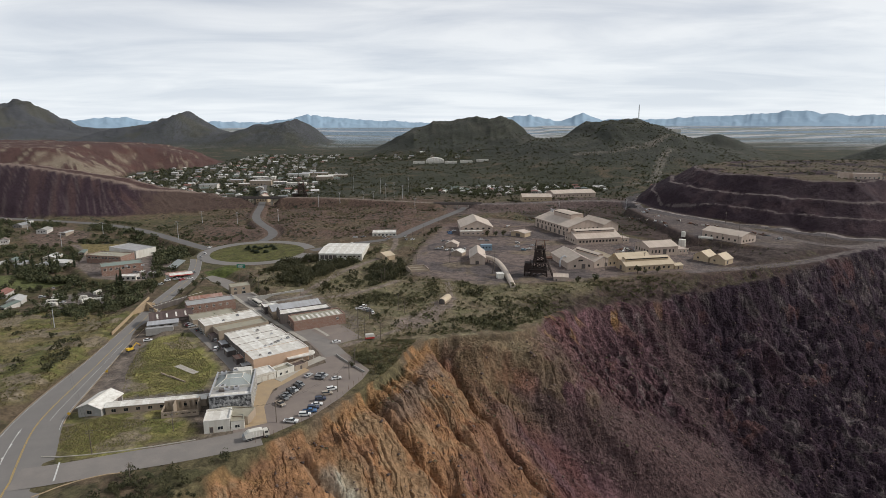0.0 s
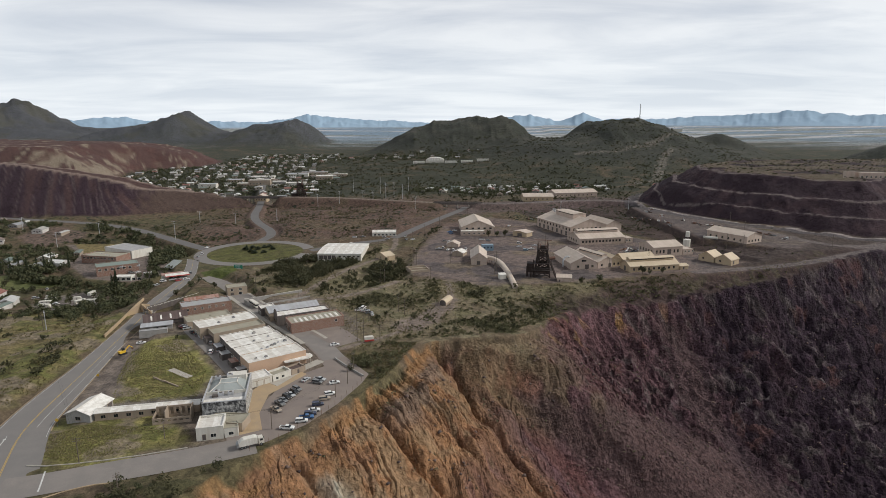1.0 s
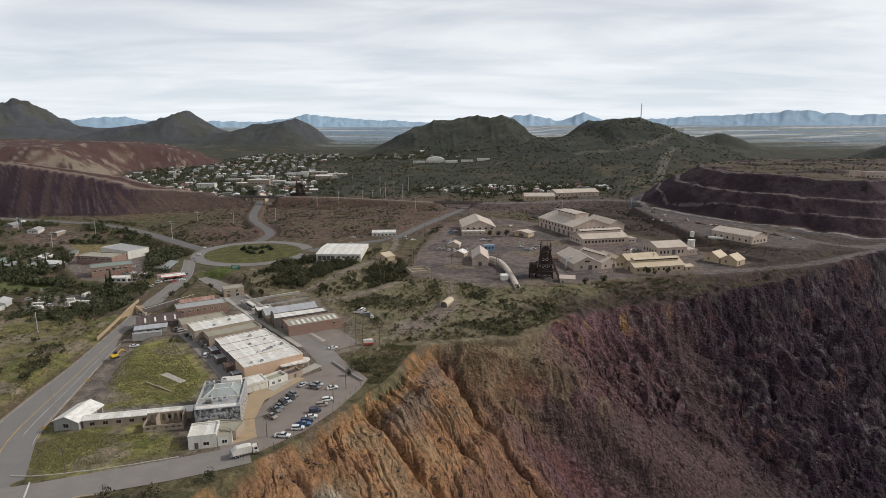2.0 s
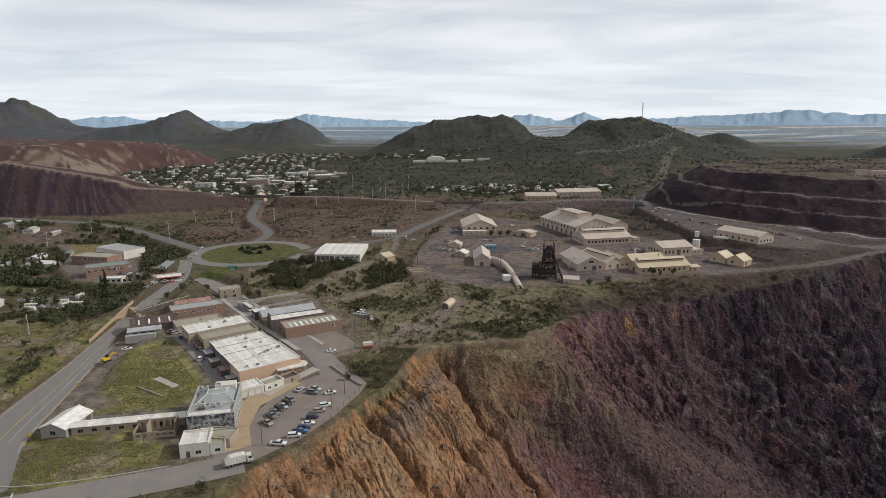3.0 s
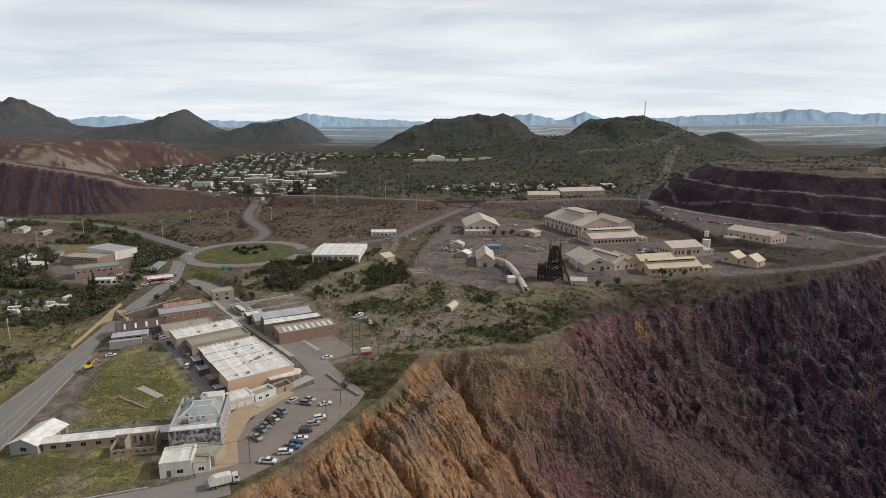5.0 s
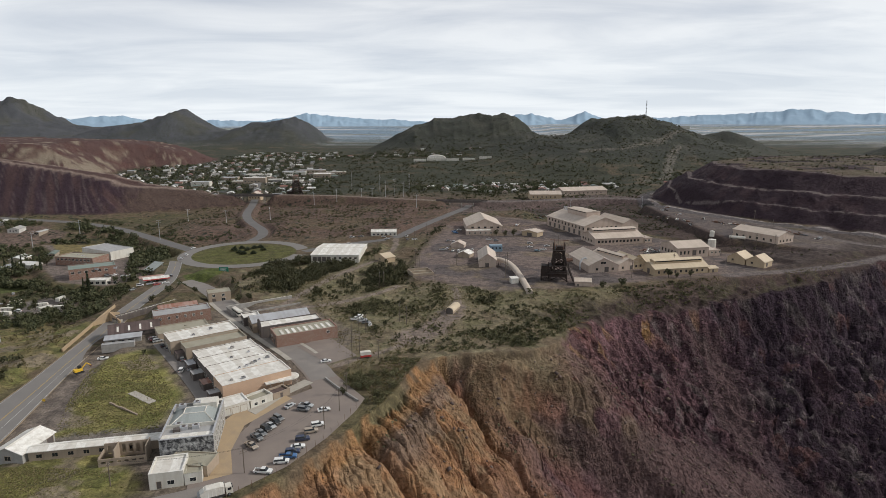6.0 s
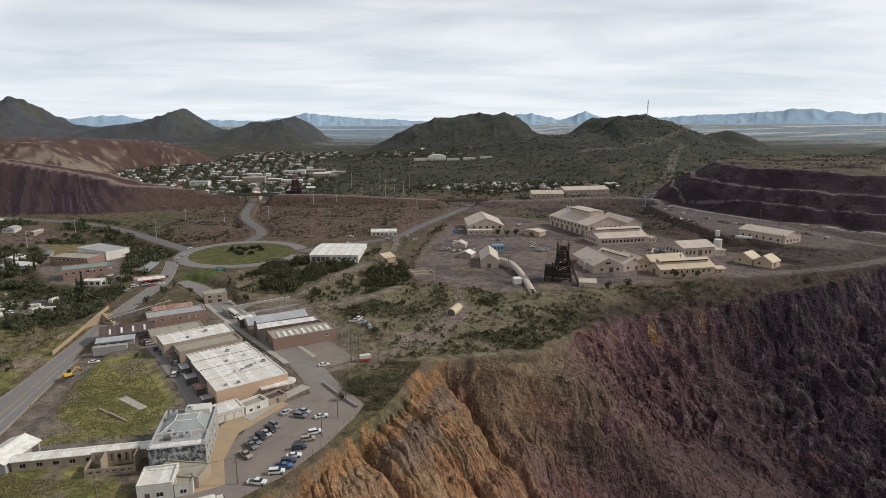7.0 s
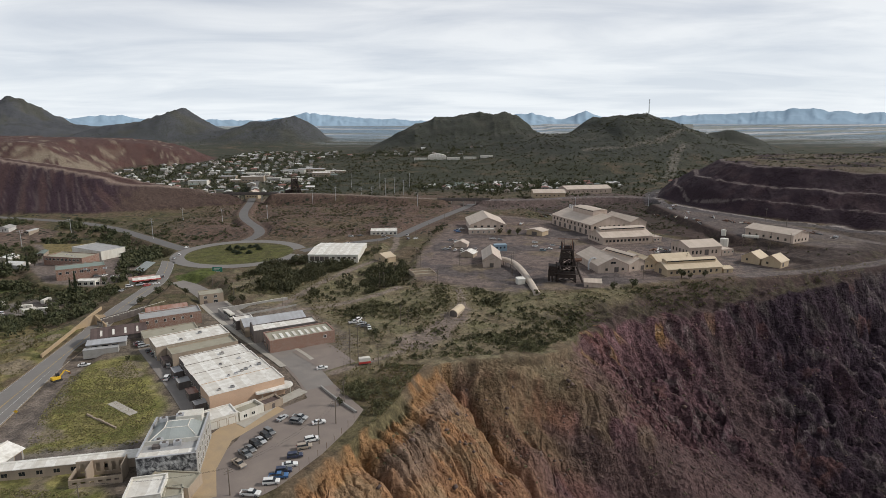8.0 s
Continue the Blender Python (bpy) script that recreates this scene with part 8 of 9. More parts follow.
gw_m, gw_w = between((-352, 484), (-308, 468), land_at(-330, 476))
garden_wall = thing("garden_wall", "long low white wall along the park", "wall", "", gw_m)
part("wall", Geo().box(0, 0, -1.5, gw_w, 0.3, 2.4), WHITE_WALL, garden_wall)
part("coping", Geo().box(-0.1, -0.1, 2.4, gw_w + 0.1, 0.4, 2.55), CONCRETE, garden_wall)
wedge = thing("abutment", "wedge of tan concrete beside the underpass", "retaining wall", "", pose(-194.5, 350.5, -2.6, 0, 0, 62))
part("body", Geo().prism([(0, 0, -2.0), (17, 0, -2.0), (17, 0, 2.6), (11, 0, 4.4), (0, 0, 0.4)], (0, 0.6, 0)), TAN_CONCRETE, wedge)
part("wing", Geo().prism([(11, -0.1, -2.0), (11, -0.1, 4.4), (11, -9.0, 0.6), (11, -9.0, -2.0)], (0.6, 0, 0)), TAN_CONCRETE, wedge)

# ---- bridges ----
def bridge(label, a, b, z, width, clear, piers, mat):
    m, w = between(a, b, z)
    t = thing("overpass", label, "bridge", "", m)
    part("deck", Geo().box(0, -width / 2, -0.9, w, width / 2, 0), mat, t)
    part("girder", Geo().box(0, -width / 2 + 0.3, -2.2, w, -width / 2 + 0.9, -0.9), mat, t)
    part("girder", Geo().box(0, width / 2 - 0.9, -2.2, w, width / 2 - 0.3, -0.9), mat, t)
    for y in (-width / 2, width / 2 - 0.15):
        part("parapet", Geo().box(0, y, 0, w, y + 0.15, 0.9), mat, t)
    for x in piers:
        for y in (-width / 3, width / 3):
            part("pier", Geo().box(x - 0.4, y - 0.4, -clear - 1.5, x + 0.4, y + 0.4, -2.2), CONCRETE, t)
        part("cap", Geo().box(x - 0.5, -width / 2 + 0.2, -2.9, x + 0.5, width / 2 - 0.2, -2.2), CONCRETE, t)
    for x in (0, w - 3):
        part("abutment", Geo().box(x, -width / 2 - 0.5, -clear - 2, x + 3, width / 2 + 0.5, -0.9), CONCRETE, t)
    return t


bridge("dark steel overpass on concrete piers above the east road", (-14, 803.0), (52, 799.0), 7.1, 9, 8, (18, 33, 48), DARK_WALL)
bridge("dark railway bridge over the north road", (-306, 869.0), (-232, 868.5), 6.7, 9, 10, (22, 52), DARK_WALL)
fb = bridge("short road bridge with a white railing", (-185.5, 358.0), (-167.0, 391.0), -1.2, 4, 3, (), DARK_WALL)
for i in range(13):
    part("railing_post", Geo().box(i * 3.0, -2.0, 0.9, i * 3.0 + 0.15, -1.85, 1.5), WHITE_WALL, fb)
part("rail", Geo().box(0, -2.02, 1.45, 37.5, -1.86, 1.6), WHITE_WALL, fb)
# radio mast and reservoir on the far hill
mz = land_at(560, 1740)
ms = thing("radio_mast", "tall slender lattice radio mast on a hill", "mast", "", pose(563, 1742, mz))
for dx, dy in ((-1.2, -0.8), (1.2, -0.8), (0, 1.4)):
    part("leg", Geo().beam((dx, dy, -2), (dx * 0.7, dy * 0.7, 46), 0.5), STEEL, ms)
for h in range(2, 46, 4):
    part("lacing", Geo().beam((-1.2, -0.8, h), (1.2, -0.8, h + 4), 0.3).beam((1.2, -0.8, h), (0, 1.4, h + 4), 0.3), STEEL, ms)
flat_house("reservoir", "white concrete reservoir on a hillside", (640, 1690), (668, 1690), 12, land_at(654, 1694), 8, WHITE_WALL, WHITE_ROOF, 0.3, (), "reservoir")


# ---- plants ----
def leaf_mesh(name, x, y, z, radius, height, leaves, size, seed, base=0.15):
    """Crowns of many small leaf clumps: lumpy, open, uneven. Arrays give the plants."""
    rng = np.random.default_rng(seed)
    n = len(x)
    lobes = 5
    la = rng.uniform(0, 2 * np.pi, (n, lobes))
    lr = rng.uniform(0.15, 0.62, (n, lobes))
    lx, ly, lz = lr * np.cos(la), lr * np.sin(la), rng.uniform(0.30, 0.78, (n, lobes))
    ls = rng.uniform(0.30, 0.55, (n, lobes))
    pick = rng.integers(0, lobes, (n, leaves))
    row_i = np.arange(n)[:, None]
    d = rng.normal(size=(n, leaves, 3))
    d /= np.linalg.norm(d, axis=2, keepdims=True)
    rr = rng.uniform(0.45, 1.0, (n, leaves)) ** 0.6
    s = ls[row_i, pick] * rr
    c = np.stack([(lx[row_i, pick] + d[..., 0] * s) * radius[:, None] + x[:, None], (ly[row_i, pick] + d[..., 1] * s) * radius[:, None] + y[:, None],
                  np.maximum(lz[row_i, pick] + d[..., 2] * s * 0.8, base) * height[:, None] + z[:, None]], -1).reshape(-1, 3)
    half = (radius[:, None] * size * rng.uniform(0.6, 1.4, (n, leaves))).reshape(-1, 1)
    u = rng.normal(size=c.shape)
    u /= np.linalg.norm(u, axis=1, keepdims=True)
    v = np.cross(u, rng.normal(size=c.shape))
    v /= np.linalg.norm(v, axis=1, keepdims=True)
    u, v = u * half, v * half * 0.75
    verts = np.stack([c - u - v * 0.4, c + v - u * 0.2, c + u + v * 0.3, c - v + u * 0.25], 1).reshape(-1, 3)
    return mesh_np(name, verts, np.arange(len(verts)).reshape(-1, 4))


def scattered(rng, outline, count, keep=None, made_limit=0.3):
    """Places inside an outline, clear of made ground, thicker in some patches than in others."""
    px, py = [p[0] for p in outline], [p[1] for p in outline]
    x, y = rng.uniform(min(px), max(px), count * 5), rng.uniform(min(py), max(py), count * 5)
    k = inside(x, y, outline)
    x, y = x[k], y[k]
    k = rng.uniform(0, 1, len(x)) < np.clip(0.5 + 0.9 * fbm(x / 22, y / 22, 3, 201), 0.06, 1)
    x, y = x[k], y[k]
    z, masks = land(x, y)
    k = masks["made"] < made_limit
    if keep is not None:
        k &= keep(x, y, z, masks)
    x, y = x[k][:count], y[k][:count]
    return x, y, on_ground(x, y)


def stuff(name, me, mat, label, category):
    me.materials.append(mat)
    return tagged(new(name, me), label, category, kind="stuff")


SCRUB = [(-52, 300), (-15, 305), (35, 313), (60, 345), (72, 395), (20, 403), (-28, 428), (-32, 480), (-50, 545), (-110, 490), (-145, 475), (-150, 440), (-135, 405), (-88, 394), (-70, 350)]
THICKET = [(-140, 420), (-105, 400), (-75, 400), (-45, 395), (-32, 440), (-34, 490), (-48, 540), (-70, 492), (-105, 496), (-120, 520), (-140, 490)]
SHOULDER = [(52, 345), (85, 380), (119, 392), (195, 420), (262, 443), (300, 464), (290, 470), (240, 450), (190, 434), (140, 426), (75, 406), (25, 402)]
VERGE = [(-185, 190), (-176, 240), (-184, 300), (-192, 350), (-215, 372), (-360, 372), (-360, 190)]
VALLEY = [(-430, 380), (-215, 350), (-206, 430), (-228, 444), (-235, 500), (-255, 565), (-330, 640), (-480, 715), (-620, 745), (-620, 560)]
HEDGE = [(-420, 728), (-365, 685), (-300, 624), (-250, 570), (-234, 520), (-229, 478), (-244, 468), (-262, 520), (-290, 575), (-345, 630), (-420, 690)]
NORTH = [(-300, 640), (-240, 700), (-190, 620), (-110, 600), (-40, 640), (0, 790), (-60, 820), (-240, 860), (-330, 860), (-310, 720)]
MIDDLE = [(-700, 880), (-300, 880), (-100, 850), (60, 820), (240, 850), (300, 920), (460, 1080), (760, 1300), (800, 1900), (-100, 1900), (-900, 1700), (-900, 1350)]
HILLSIDE = [(-2900, 2500), (-1400, 2000), (-300, 1650), (200, 1500), (900, 1400), (1300, 1500), (1300, 2300), (-200, 2500), (-1600, 3300), (-2900, 3900)]
LOT_EDGE = [(-38, 243), (-33, 262), (-50, 282), (-42, 300), (-14, 300), (-20, 280), (-27, 256), (-36, 236)]
LOT_FOOT = [(-112, 158), (-104, 172), (-92, 178), (-76, 186), (-72, 182), (-84, 160), (-100, 150)]
RNG = np.random.default_rng(42)


def bushes(label, outline, count, r0, r1, squash, leaves, size, mat, keep=None, limit=0.3, name="scrub", sink=0.1):
    x, y, z = scattered(RNG, outline, count, keep, limit)
    r = RNG.uniform(0, 1, len(x)) ** 1.7 * (r1 - r0) + r0
    return stuff(name, leaf_mesh(name, x, y, z - sink, r, r * squash * RNG.uniform(0.75, 1.25, len(x)), leaves, size, int(RNG.integers(1 << 30))), mat, label, "shrubs")


bushes("dark mesquite scrub between the street and the mine yard", SCRUB, 1100, 0.6, 2.6, 1.2, 54, 0.19, LEAF)
bushes("pale dry brush between the street and the mine yard", SCRUB, 2400, 0.4, 1.5, 1.0, 30, 0.2, LEAF_OLIVE)
bushes("olive brush dotted over the knoll above the pit", [(-50, 296), (-15, 305), (35, 311), (62, 345), (90, 382), (190, 418), (150, 426), (72, 404), (20, 404), (-28, 430), (-50, 400), (-70, 352)], 2600, 0.45, 1.7, 0.9, 30, 0.22, LEAF_OLIVE, limit=0.6)
bushes("thicket of dark mesquite trees below the yard", THICKET, 480, 2.0, 4.6, 1.35, 130, 0.13, LEAF, name="thicket")
bushes("low brush along the pit's rim", SHOULDER, 700, 0.4, 1.5, 1.1, 46, 0.17, LEAF_DRY, limit=0.6)
bushes("dark low shrubs along the pit's rim", SHOULDER, 300, 0.7, 2.2, 1.1, 60, 0.16, LEAF, limit=0.6)
bushes("dry brush on the grassy bank west of the highway", VERGE, 900, 0.4, 1.6, 1.0, 40, 0.18, LEAF_DRY)
bushes("dark shrubs in the dry wash west of the highway", VERGE, 560, 0.8, 3.4, 1.0, 64, 0.16, LEAF, lambda x, y, z, k: np.abs(y - 300 + 0.35 * (x + 250) + 12 * fbm(x / 20, y / 20, 2, 7)) < 26)
bushes("dark shrubs on the bank by the parking lot", LOT_EDGE, 70, 0.7, 2.4, 1.2, 110, 0.12, LEAF_OLIVE, limit=0.7)
bushes("pale brush on the bank by the parking lot", LOT_EDGE, 150, 0.4, 1.2, 1.0, 46, 0.17, LEAF_PALE, limit=0.7)
bushes("large grey-green bushes at the side street's foot", LOT_FOOT, 60, 1.2, 3.2, 1.2, 150, 0.10, LEAF, limit=0.75)
bushes("sparse brush clinging to the pit's ochre slopes", [(-85, 160), (-10, 300), (60, 345), (150, 400), (260, 440), (260, 330), (60, 150)], 900, 0.35, 1.3, 1.0, 40, 0.18, LEAF_PALE,
       lambda x, y, z, k: (k["pit"] > 2) & (k["pit"] < 95) & (fbm(x / 14, y / 14, 3, 91) + 0.35 * RNG.uniform(-1, 1, x.shape) > 0.1 + 0.004 * k["pit"]), 1.1)
bushes("brush on the dry flats around the traffic circle", NORTH, 1500, 0.6, 2.0, 1.1, 34, 0.20, LEAF)
bushes("dry brush on the flats below the railway bank", NORTH, 1200, 0.5, 1.4, 0.9, 26, 0.22, LEAF_DRY)
bushes("hedge of dark trees along the school's bank", HEDGE, 2600, 2.0, 4.2, 1.3, 36, 0.22, LEAF_TREE, lambda x, y, z, k: (to_line(x, y, ROADS["north_west_road"][0])[0] > 9) & (to_line(x, y, ROADS["highway"][0])[0] > 15) & (np.hypot(x - CIRCLE[0], y - CIRCLE[1]) > RING_R + 6), name="tree_belt", limit=1.1)
BANK = [(-262, 640), (-232, 672), (-214, 640), (-216, 606), (-236, 590), (-262, 600), (-300, 640), (-350, 690), (-420, 728), (-420, 742), (-340, 708), (-290, 672)]
bushes("dark brush on the bank at the spoil heap's foot", BANK, 420, 1.0, 2.8, 1.1, 60, 0.16, LEAF_TREE, limit=0.8)
bushes("big dark trees beside the school", [(-352, 470), (-300, 458), (-296, 496), (-336, 516), (-354, 500)], 110, 2.6, 5.6, 1.35, 120, 0.15, LEAF_TREE, name="tree_belt", limit=0.95)
bushes("dark trees behind the school", [(-345, 580), (-300, 566), (-282, 545), (-300, 530), (-350, 545), (-385, 590)], 70, 2.0, 4.6, 1.3, 100, 0.16, LEAF_TREE, name="tree_belt", limit=0.95)
bushes("trees along the street below the school", [(-256, 430), (-228, 425), (-222, 446), (-246, 456), (-258, 450)], 90, 1.8, 4.4, 1.4, 110, 0.15, LEAF_TREE, name="tree_belt", limit=0.95)
bushes("trees and bushes among the valley's houses", VALLEY, 1500, 1.5, 4.8, 1.3, 60, 0.19, LEAF_TREE, lambda x, y, z, k: np.max([signed(x, y, o)[0] for o in (PADS["school"][0], LAWN, TRAILER_PARK, PLOUGHED, SPORT)], 0) < -3, name="tree_belt")
bushes("dark trees along the wash below the trailer park", [(-330, 352), (-244, 358), (-220, 370), (-222, 398), (-250, 384), (-330, 378)], 260, 1.8, 4.0, 1.3, 90, 0.16, LEAF_TREE, name="tree_belt", limit=0.7)
bushes("round shade trees in the trailer park", TRAILER_PARK, 26, 2.4, 4.8, 1.3, 150, 0.14, LEAF_TREE, name="tree_belt", limit=0.9)
bushes("large grey-green bushes at the lot's corner", [(-45, 267), (-33, 265), (-34, 284), (-46, 288)], 20, 1.4, 2.8, 1.1, 200, 0.10, LEAF_OLIVE, limit=1.1)
bushes("small trees and brush on the middle distance flats", MIDDLE, 9000, 1.4, 4.0, 1.0, 12, 0.32, LEAF, lambda x, y, z, k: (k["east"] < -8) & (k["west"] < -6) & (k["red"] < -6))
bushes("brush dotted over the far hillsides", HILLSIDE, 7000, 1.2, 3.0, 0.8, 6, 0.42, LEAF, lambda x, y, z, k: k["hill"] > 4)
bushes("brush on the spoil terraces", [(300, 640), (350, 540), (420, 540), (700, 700), (800, 1050), (380, 1000)], 900, 0.8, 2.2, 0.9, 20, 0.26, LEAF, lambda x, y, z, k: k["east"] > 75)
bushes("scrub on the slopes above the mine yard", [(60, 690), (110, 665), (180, 600), (215, 530), (240, 545), (232, 640), (235, 745), (270, 800), (200, 820), (90, 780)], 900, 0.5, 1.8, 1.0, 30, 0.2, LEAF)
bushes("brush at the mine yard's borders", [(-28, 425), (28, 400), (30, 412), (-15, 432), (-18, 480), (-10, 560), (5, 640), (-12, 640), (-30, 540), (-36, 470)], 420, 0.6, 2.0, 1.1, 50, 0.17, LEAF, limit=0.95)


def tufts(label, outline, count, mat, seed, tall):
    """Blades of rank grass."""
    rng = np.random.default_rng(seed)
    x, y, z = scattered(rng, outline, count, None, 2.0)
    n, blades = len(x), 5
    a = rng.uniform(0, 2 * np.pi, (n, blades))
    h = tall * rng.uniform(0.5, 1.3, (n, blades))
    r = rng.uniform(0.14, 0.42, (n, blades))
    bx, by = x[:, None] + r * 0.4 * np.cos(a), y[:, None] + r * 0.4 * np.sin(a)
    px, py = -np.sin(a) * r * 0.6, np.cos(a) * r * 0.6
    lean = 0.5 * r
    zz = np.repeat(z[:, None], blades, 1)
    verts = np.stack([np.stack([bx - px, by - py, zz - 0.05], -1), np.stack([bx + px, by + py, zz - 0.05], -1),
                      np.stack([bx + px * 0.7 + lean * np.cos(a), by + py * 0.7 + lean * np.sin(a), zz + h], -1), np.stack([bx - px * 0.7 + lean * np.cos(a), by - py * 0.7 + lean * np.sin(a), zz + h * 0.8], -1)], 2).reshape(-1, 3)
    stuff("grass", mesh_np("grass", verts, np.arange(len(verts)).reshape(-1, 4)), mat, label, "grass")


GRASS_GREEN = foliage("rank_grass", (0.135, 0.138, 0.048), (0.245, 0.225, 0.085))
GRASS_DRY = foliage("dry_grass", (0.135, 0.115, 0.058), (0.225, 0.19, 0.095))
FIELD_N = [(-160, 292), (-142, 306), (-110, 262), (-104, 236), (-134, 230), (-141, 240), (-150, 262)]
FIELD_S = [(-147, 208), (-140, 193), (-128, 188), (-110, 195), (-94, 201), (-96, 211), (-110, 211), (-134, 213)]
tufts("rank green grass on the open lot", FIELD_N, 2600, GRASS_GREEN, 11, 0.16)
tufts("dry straw grass on the open lot", FIELD_N, 1800, GRASS_DRY, 12, 0.2)
tufts("rank green grass on the lot by the shed", FIELD_S, 1800, GRASS_GREEN, 13, 0.16)
tufts("dry straw grass on the lot by the shed", FIELD_S, 1300, GRASS_DRY, 14, 0.2)
tufts("dry grass on the bank west of the highway", VERGE, 5200, GRASS_DRY, 15, 0.5)
tufts("dry grass between the street and the mine yard", SCRUB, 6500, GRASS_DRY, 16, 0.4)
tufts("dry grass along the pit's rim", SHOULDER, 3600, GRASS_DRY, 17, 0.4)
tufts("dry grass on the bank by the parking lot", LOT_EDGE, 1200, GRASS_DRY, 18, 0.4)


# ---- rocks on the pit's faces ----
def rocks():
    rng = np.random.default_rng(77)
    x, y, z = scattered(rng, [(-85, 160), (-10, 300), (60, 345), (150, 400), (300, 462), (380, 500), (380, 360), (260, 200), (60, 130)], 6500, lambda x, y, z, k: k["pit"] > 3, 1.1)
    n = len(x)
    r = 0.22 + 1.1 * rng.uniform(0, 1, n) ** 5
    base = np.array([(1, 0, 0), (0, 1, 0), (-1, 0, 0), (0, -1, 0), (0, 0, 1), (0, 0, -1)], float)
    v = base[None] * rng.uniform(0.55, 1.2, (n, 6, 1)) + rng.normal(0, 0.22, (n, 6, 3))
    a = rng.uniform(0, 2 * np.pi, n)
    c, s = np.cos(a)[:, None], np.sin(a)[:, None]
    v = np.stack([v[..., 0] * c - v[..., 1] * s, v[..., 0] * s + v[..., 1] * c, v[..., 2] * 0.75], -1) * r[:, None, None]
    v += np.stack([x, y, z + 0.15 * r], -1)[:, None]
    f = np.array([(0, 1, 4), (1, 2, 4), (2, 3, 4), (3, 0, 4), (1, 0, 5), (2, 1, 5), (3, 2, 5), (0, 3, 5)])
    faces = (f[None] + 6 * np.arange(n)[:, None, None]).reshape(-1, 3)
    me = mesh_np("rocks", v.reshape(-1, 3), faces)

    def build(nd, l, bsdf):
        geo = nd.new("ShaderNodeNewGeometry")
        g = noise_tex(nd, l, coord(nd, l, 1.0), 1.5, 4.0)
        l.new(mix_rgb(nd, l, ramp_of(nd, l, g, 0.3, 0.7, 0, 0.5), mix_rgb(nd, l, geo.outputs["Random Per Island"], (0.05, 0.036, 0.036), (0.17, 0.115, 0.09)), (0.08, 0.06, 0.055)), bsdf.inputs["Base Color"])
        bsdf.inputs["Roughness"].default_value = 0.95
    stuff("boulders", me, material("boulder_stone", build), "loose boulders and stones on the pit's faces", "boulders")


rocks()


# ---- single trees ----
def tree(label, name, kind, seed):
    t = thing(name, label, "tree")
    one = lambda v: np.array([v], float)
    if kind == "cypress":
        part("trunk", Geo().tube((0, 0, -0.5), (0, 0, 3.0), 0.22, 0.12, 8), BARK, t)
        rng = np.random.default_rng(seed)
        n = 420
        h = rng.uniform(0.06, 1, n)
        w = np.interp(h, [0, 0.15, 0.5, 1], [0.6, 1.0, 0.8, 0.08]) * rng.uniform(0.55, 1.05, n)
        a = rng.uniform(0, 2 * np.pi, n)
        c = np.stack([w * np.cos(a), w * np.sin(a), h * 9.0], -1)
        u = rng.normal(size=(n, 3)) * 0.16 + np.array((0, 0, 0.28))
        v = np.cross(u, rng.normal(size=(n, 3)))
        v = v / np.linalg.norm(v, axis=1, keepdims=True) * 0.2
        verts = np.stack([c - u, c + v, c + u, c - v], 1).reshape(-1, 3)
        part("crown", mesh_np("crown", verts, np.arange(len(verts)).reshape(-1, 4)), LEAF_DARK, t)
    else:
        g = Geo().tube((0, 0, -0.5), (0.1, 0, 2.2), 0.26, 0.18, 8)
        for i in range(5):
            a = 1.3 * i + 0.4
            g.tube((0.1, 0, 1.9), (1.4 * math.cos(a), 1.4 * math.sin(a), 4.0 + 0.3 * i), 0.13, 0.05, 6)
        part("trunk", g, BARK, t)
        part("crown", leaf_mesh("crown", one(0), one(0), one(0.9), one(3.0), one(5.2), 420, 0.105, seed, 0.2), LEAF_TREE if kind == "broad" else LEAF, t)
    return t


cyp = [(-369, 485), (-362, 486), (-356, 488), (-351, 490), (-346, 495), (-341, 497), (-337, 501), (-252, 440), (-250, 443), (-253, 447), (-325, 505)]
made = None
for i, (x, y) in enumerate(cyp):
    m = pose(x, y, land_at(x, y), 0, 0, 40 * i) @ Matrix.Diagonal((1.0, 1.0, (1.35, 1.1, 1.25)[i % 3], 1))
    if made is None:
        made = tree("tall narrow dark green cypress tree", "cypress", "cypress", 1)
        tagged(made, group="cypress trees")
        made.matrix_basis = m
    else:
        copy_thing(made, m)
isl = [(-187, 555), (-185, 566), (-178, 560), (-174, 567), (-170, 571), (-164, 560), (-176, 543), (-168, 545), (-181, 548), (-190, 560)]
made = None
for i, (x, y) in enumerate(isl):
    m = pose(x, y, CIRCLE_Z - 0.1, 0, 0, 70 * i) @ Matrix.Diagonal((1.7, 1.7, 0.55, 1))
    if made is None:
        made = tree("small dark evergreen on the grassy traffic island", "island_tree", "cypress", 2)
        tagged(made, group="island trees")
        made.matrix_basis = m
    else:
        copy_thing(made, m)
rng_t = random.Random(12)
made = [None, None]
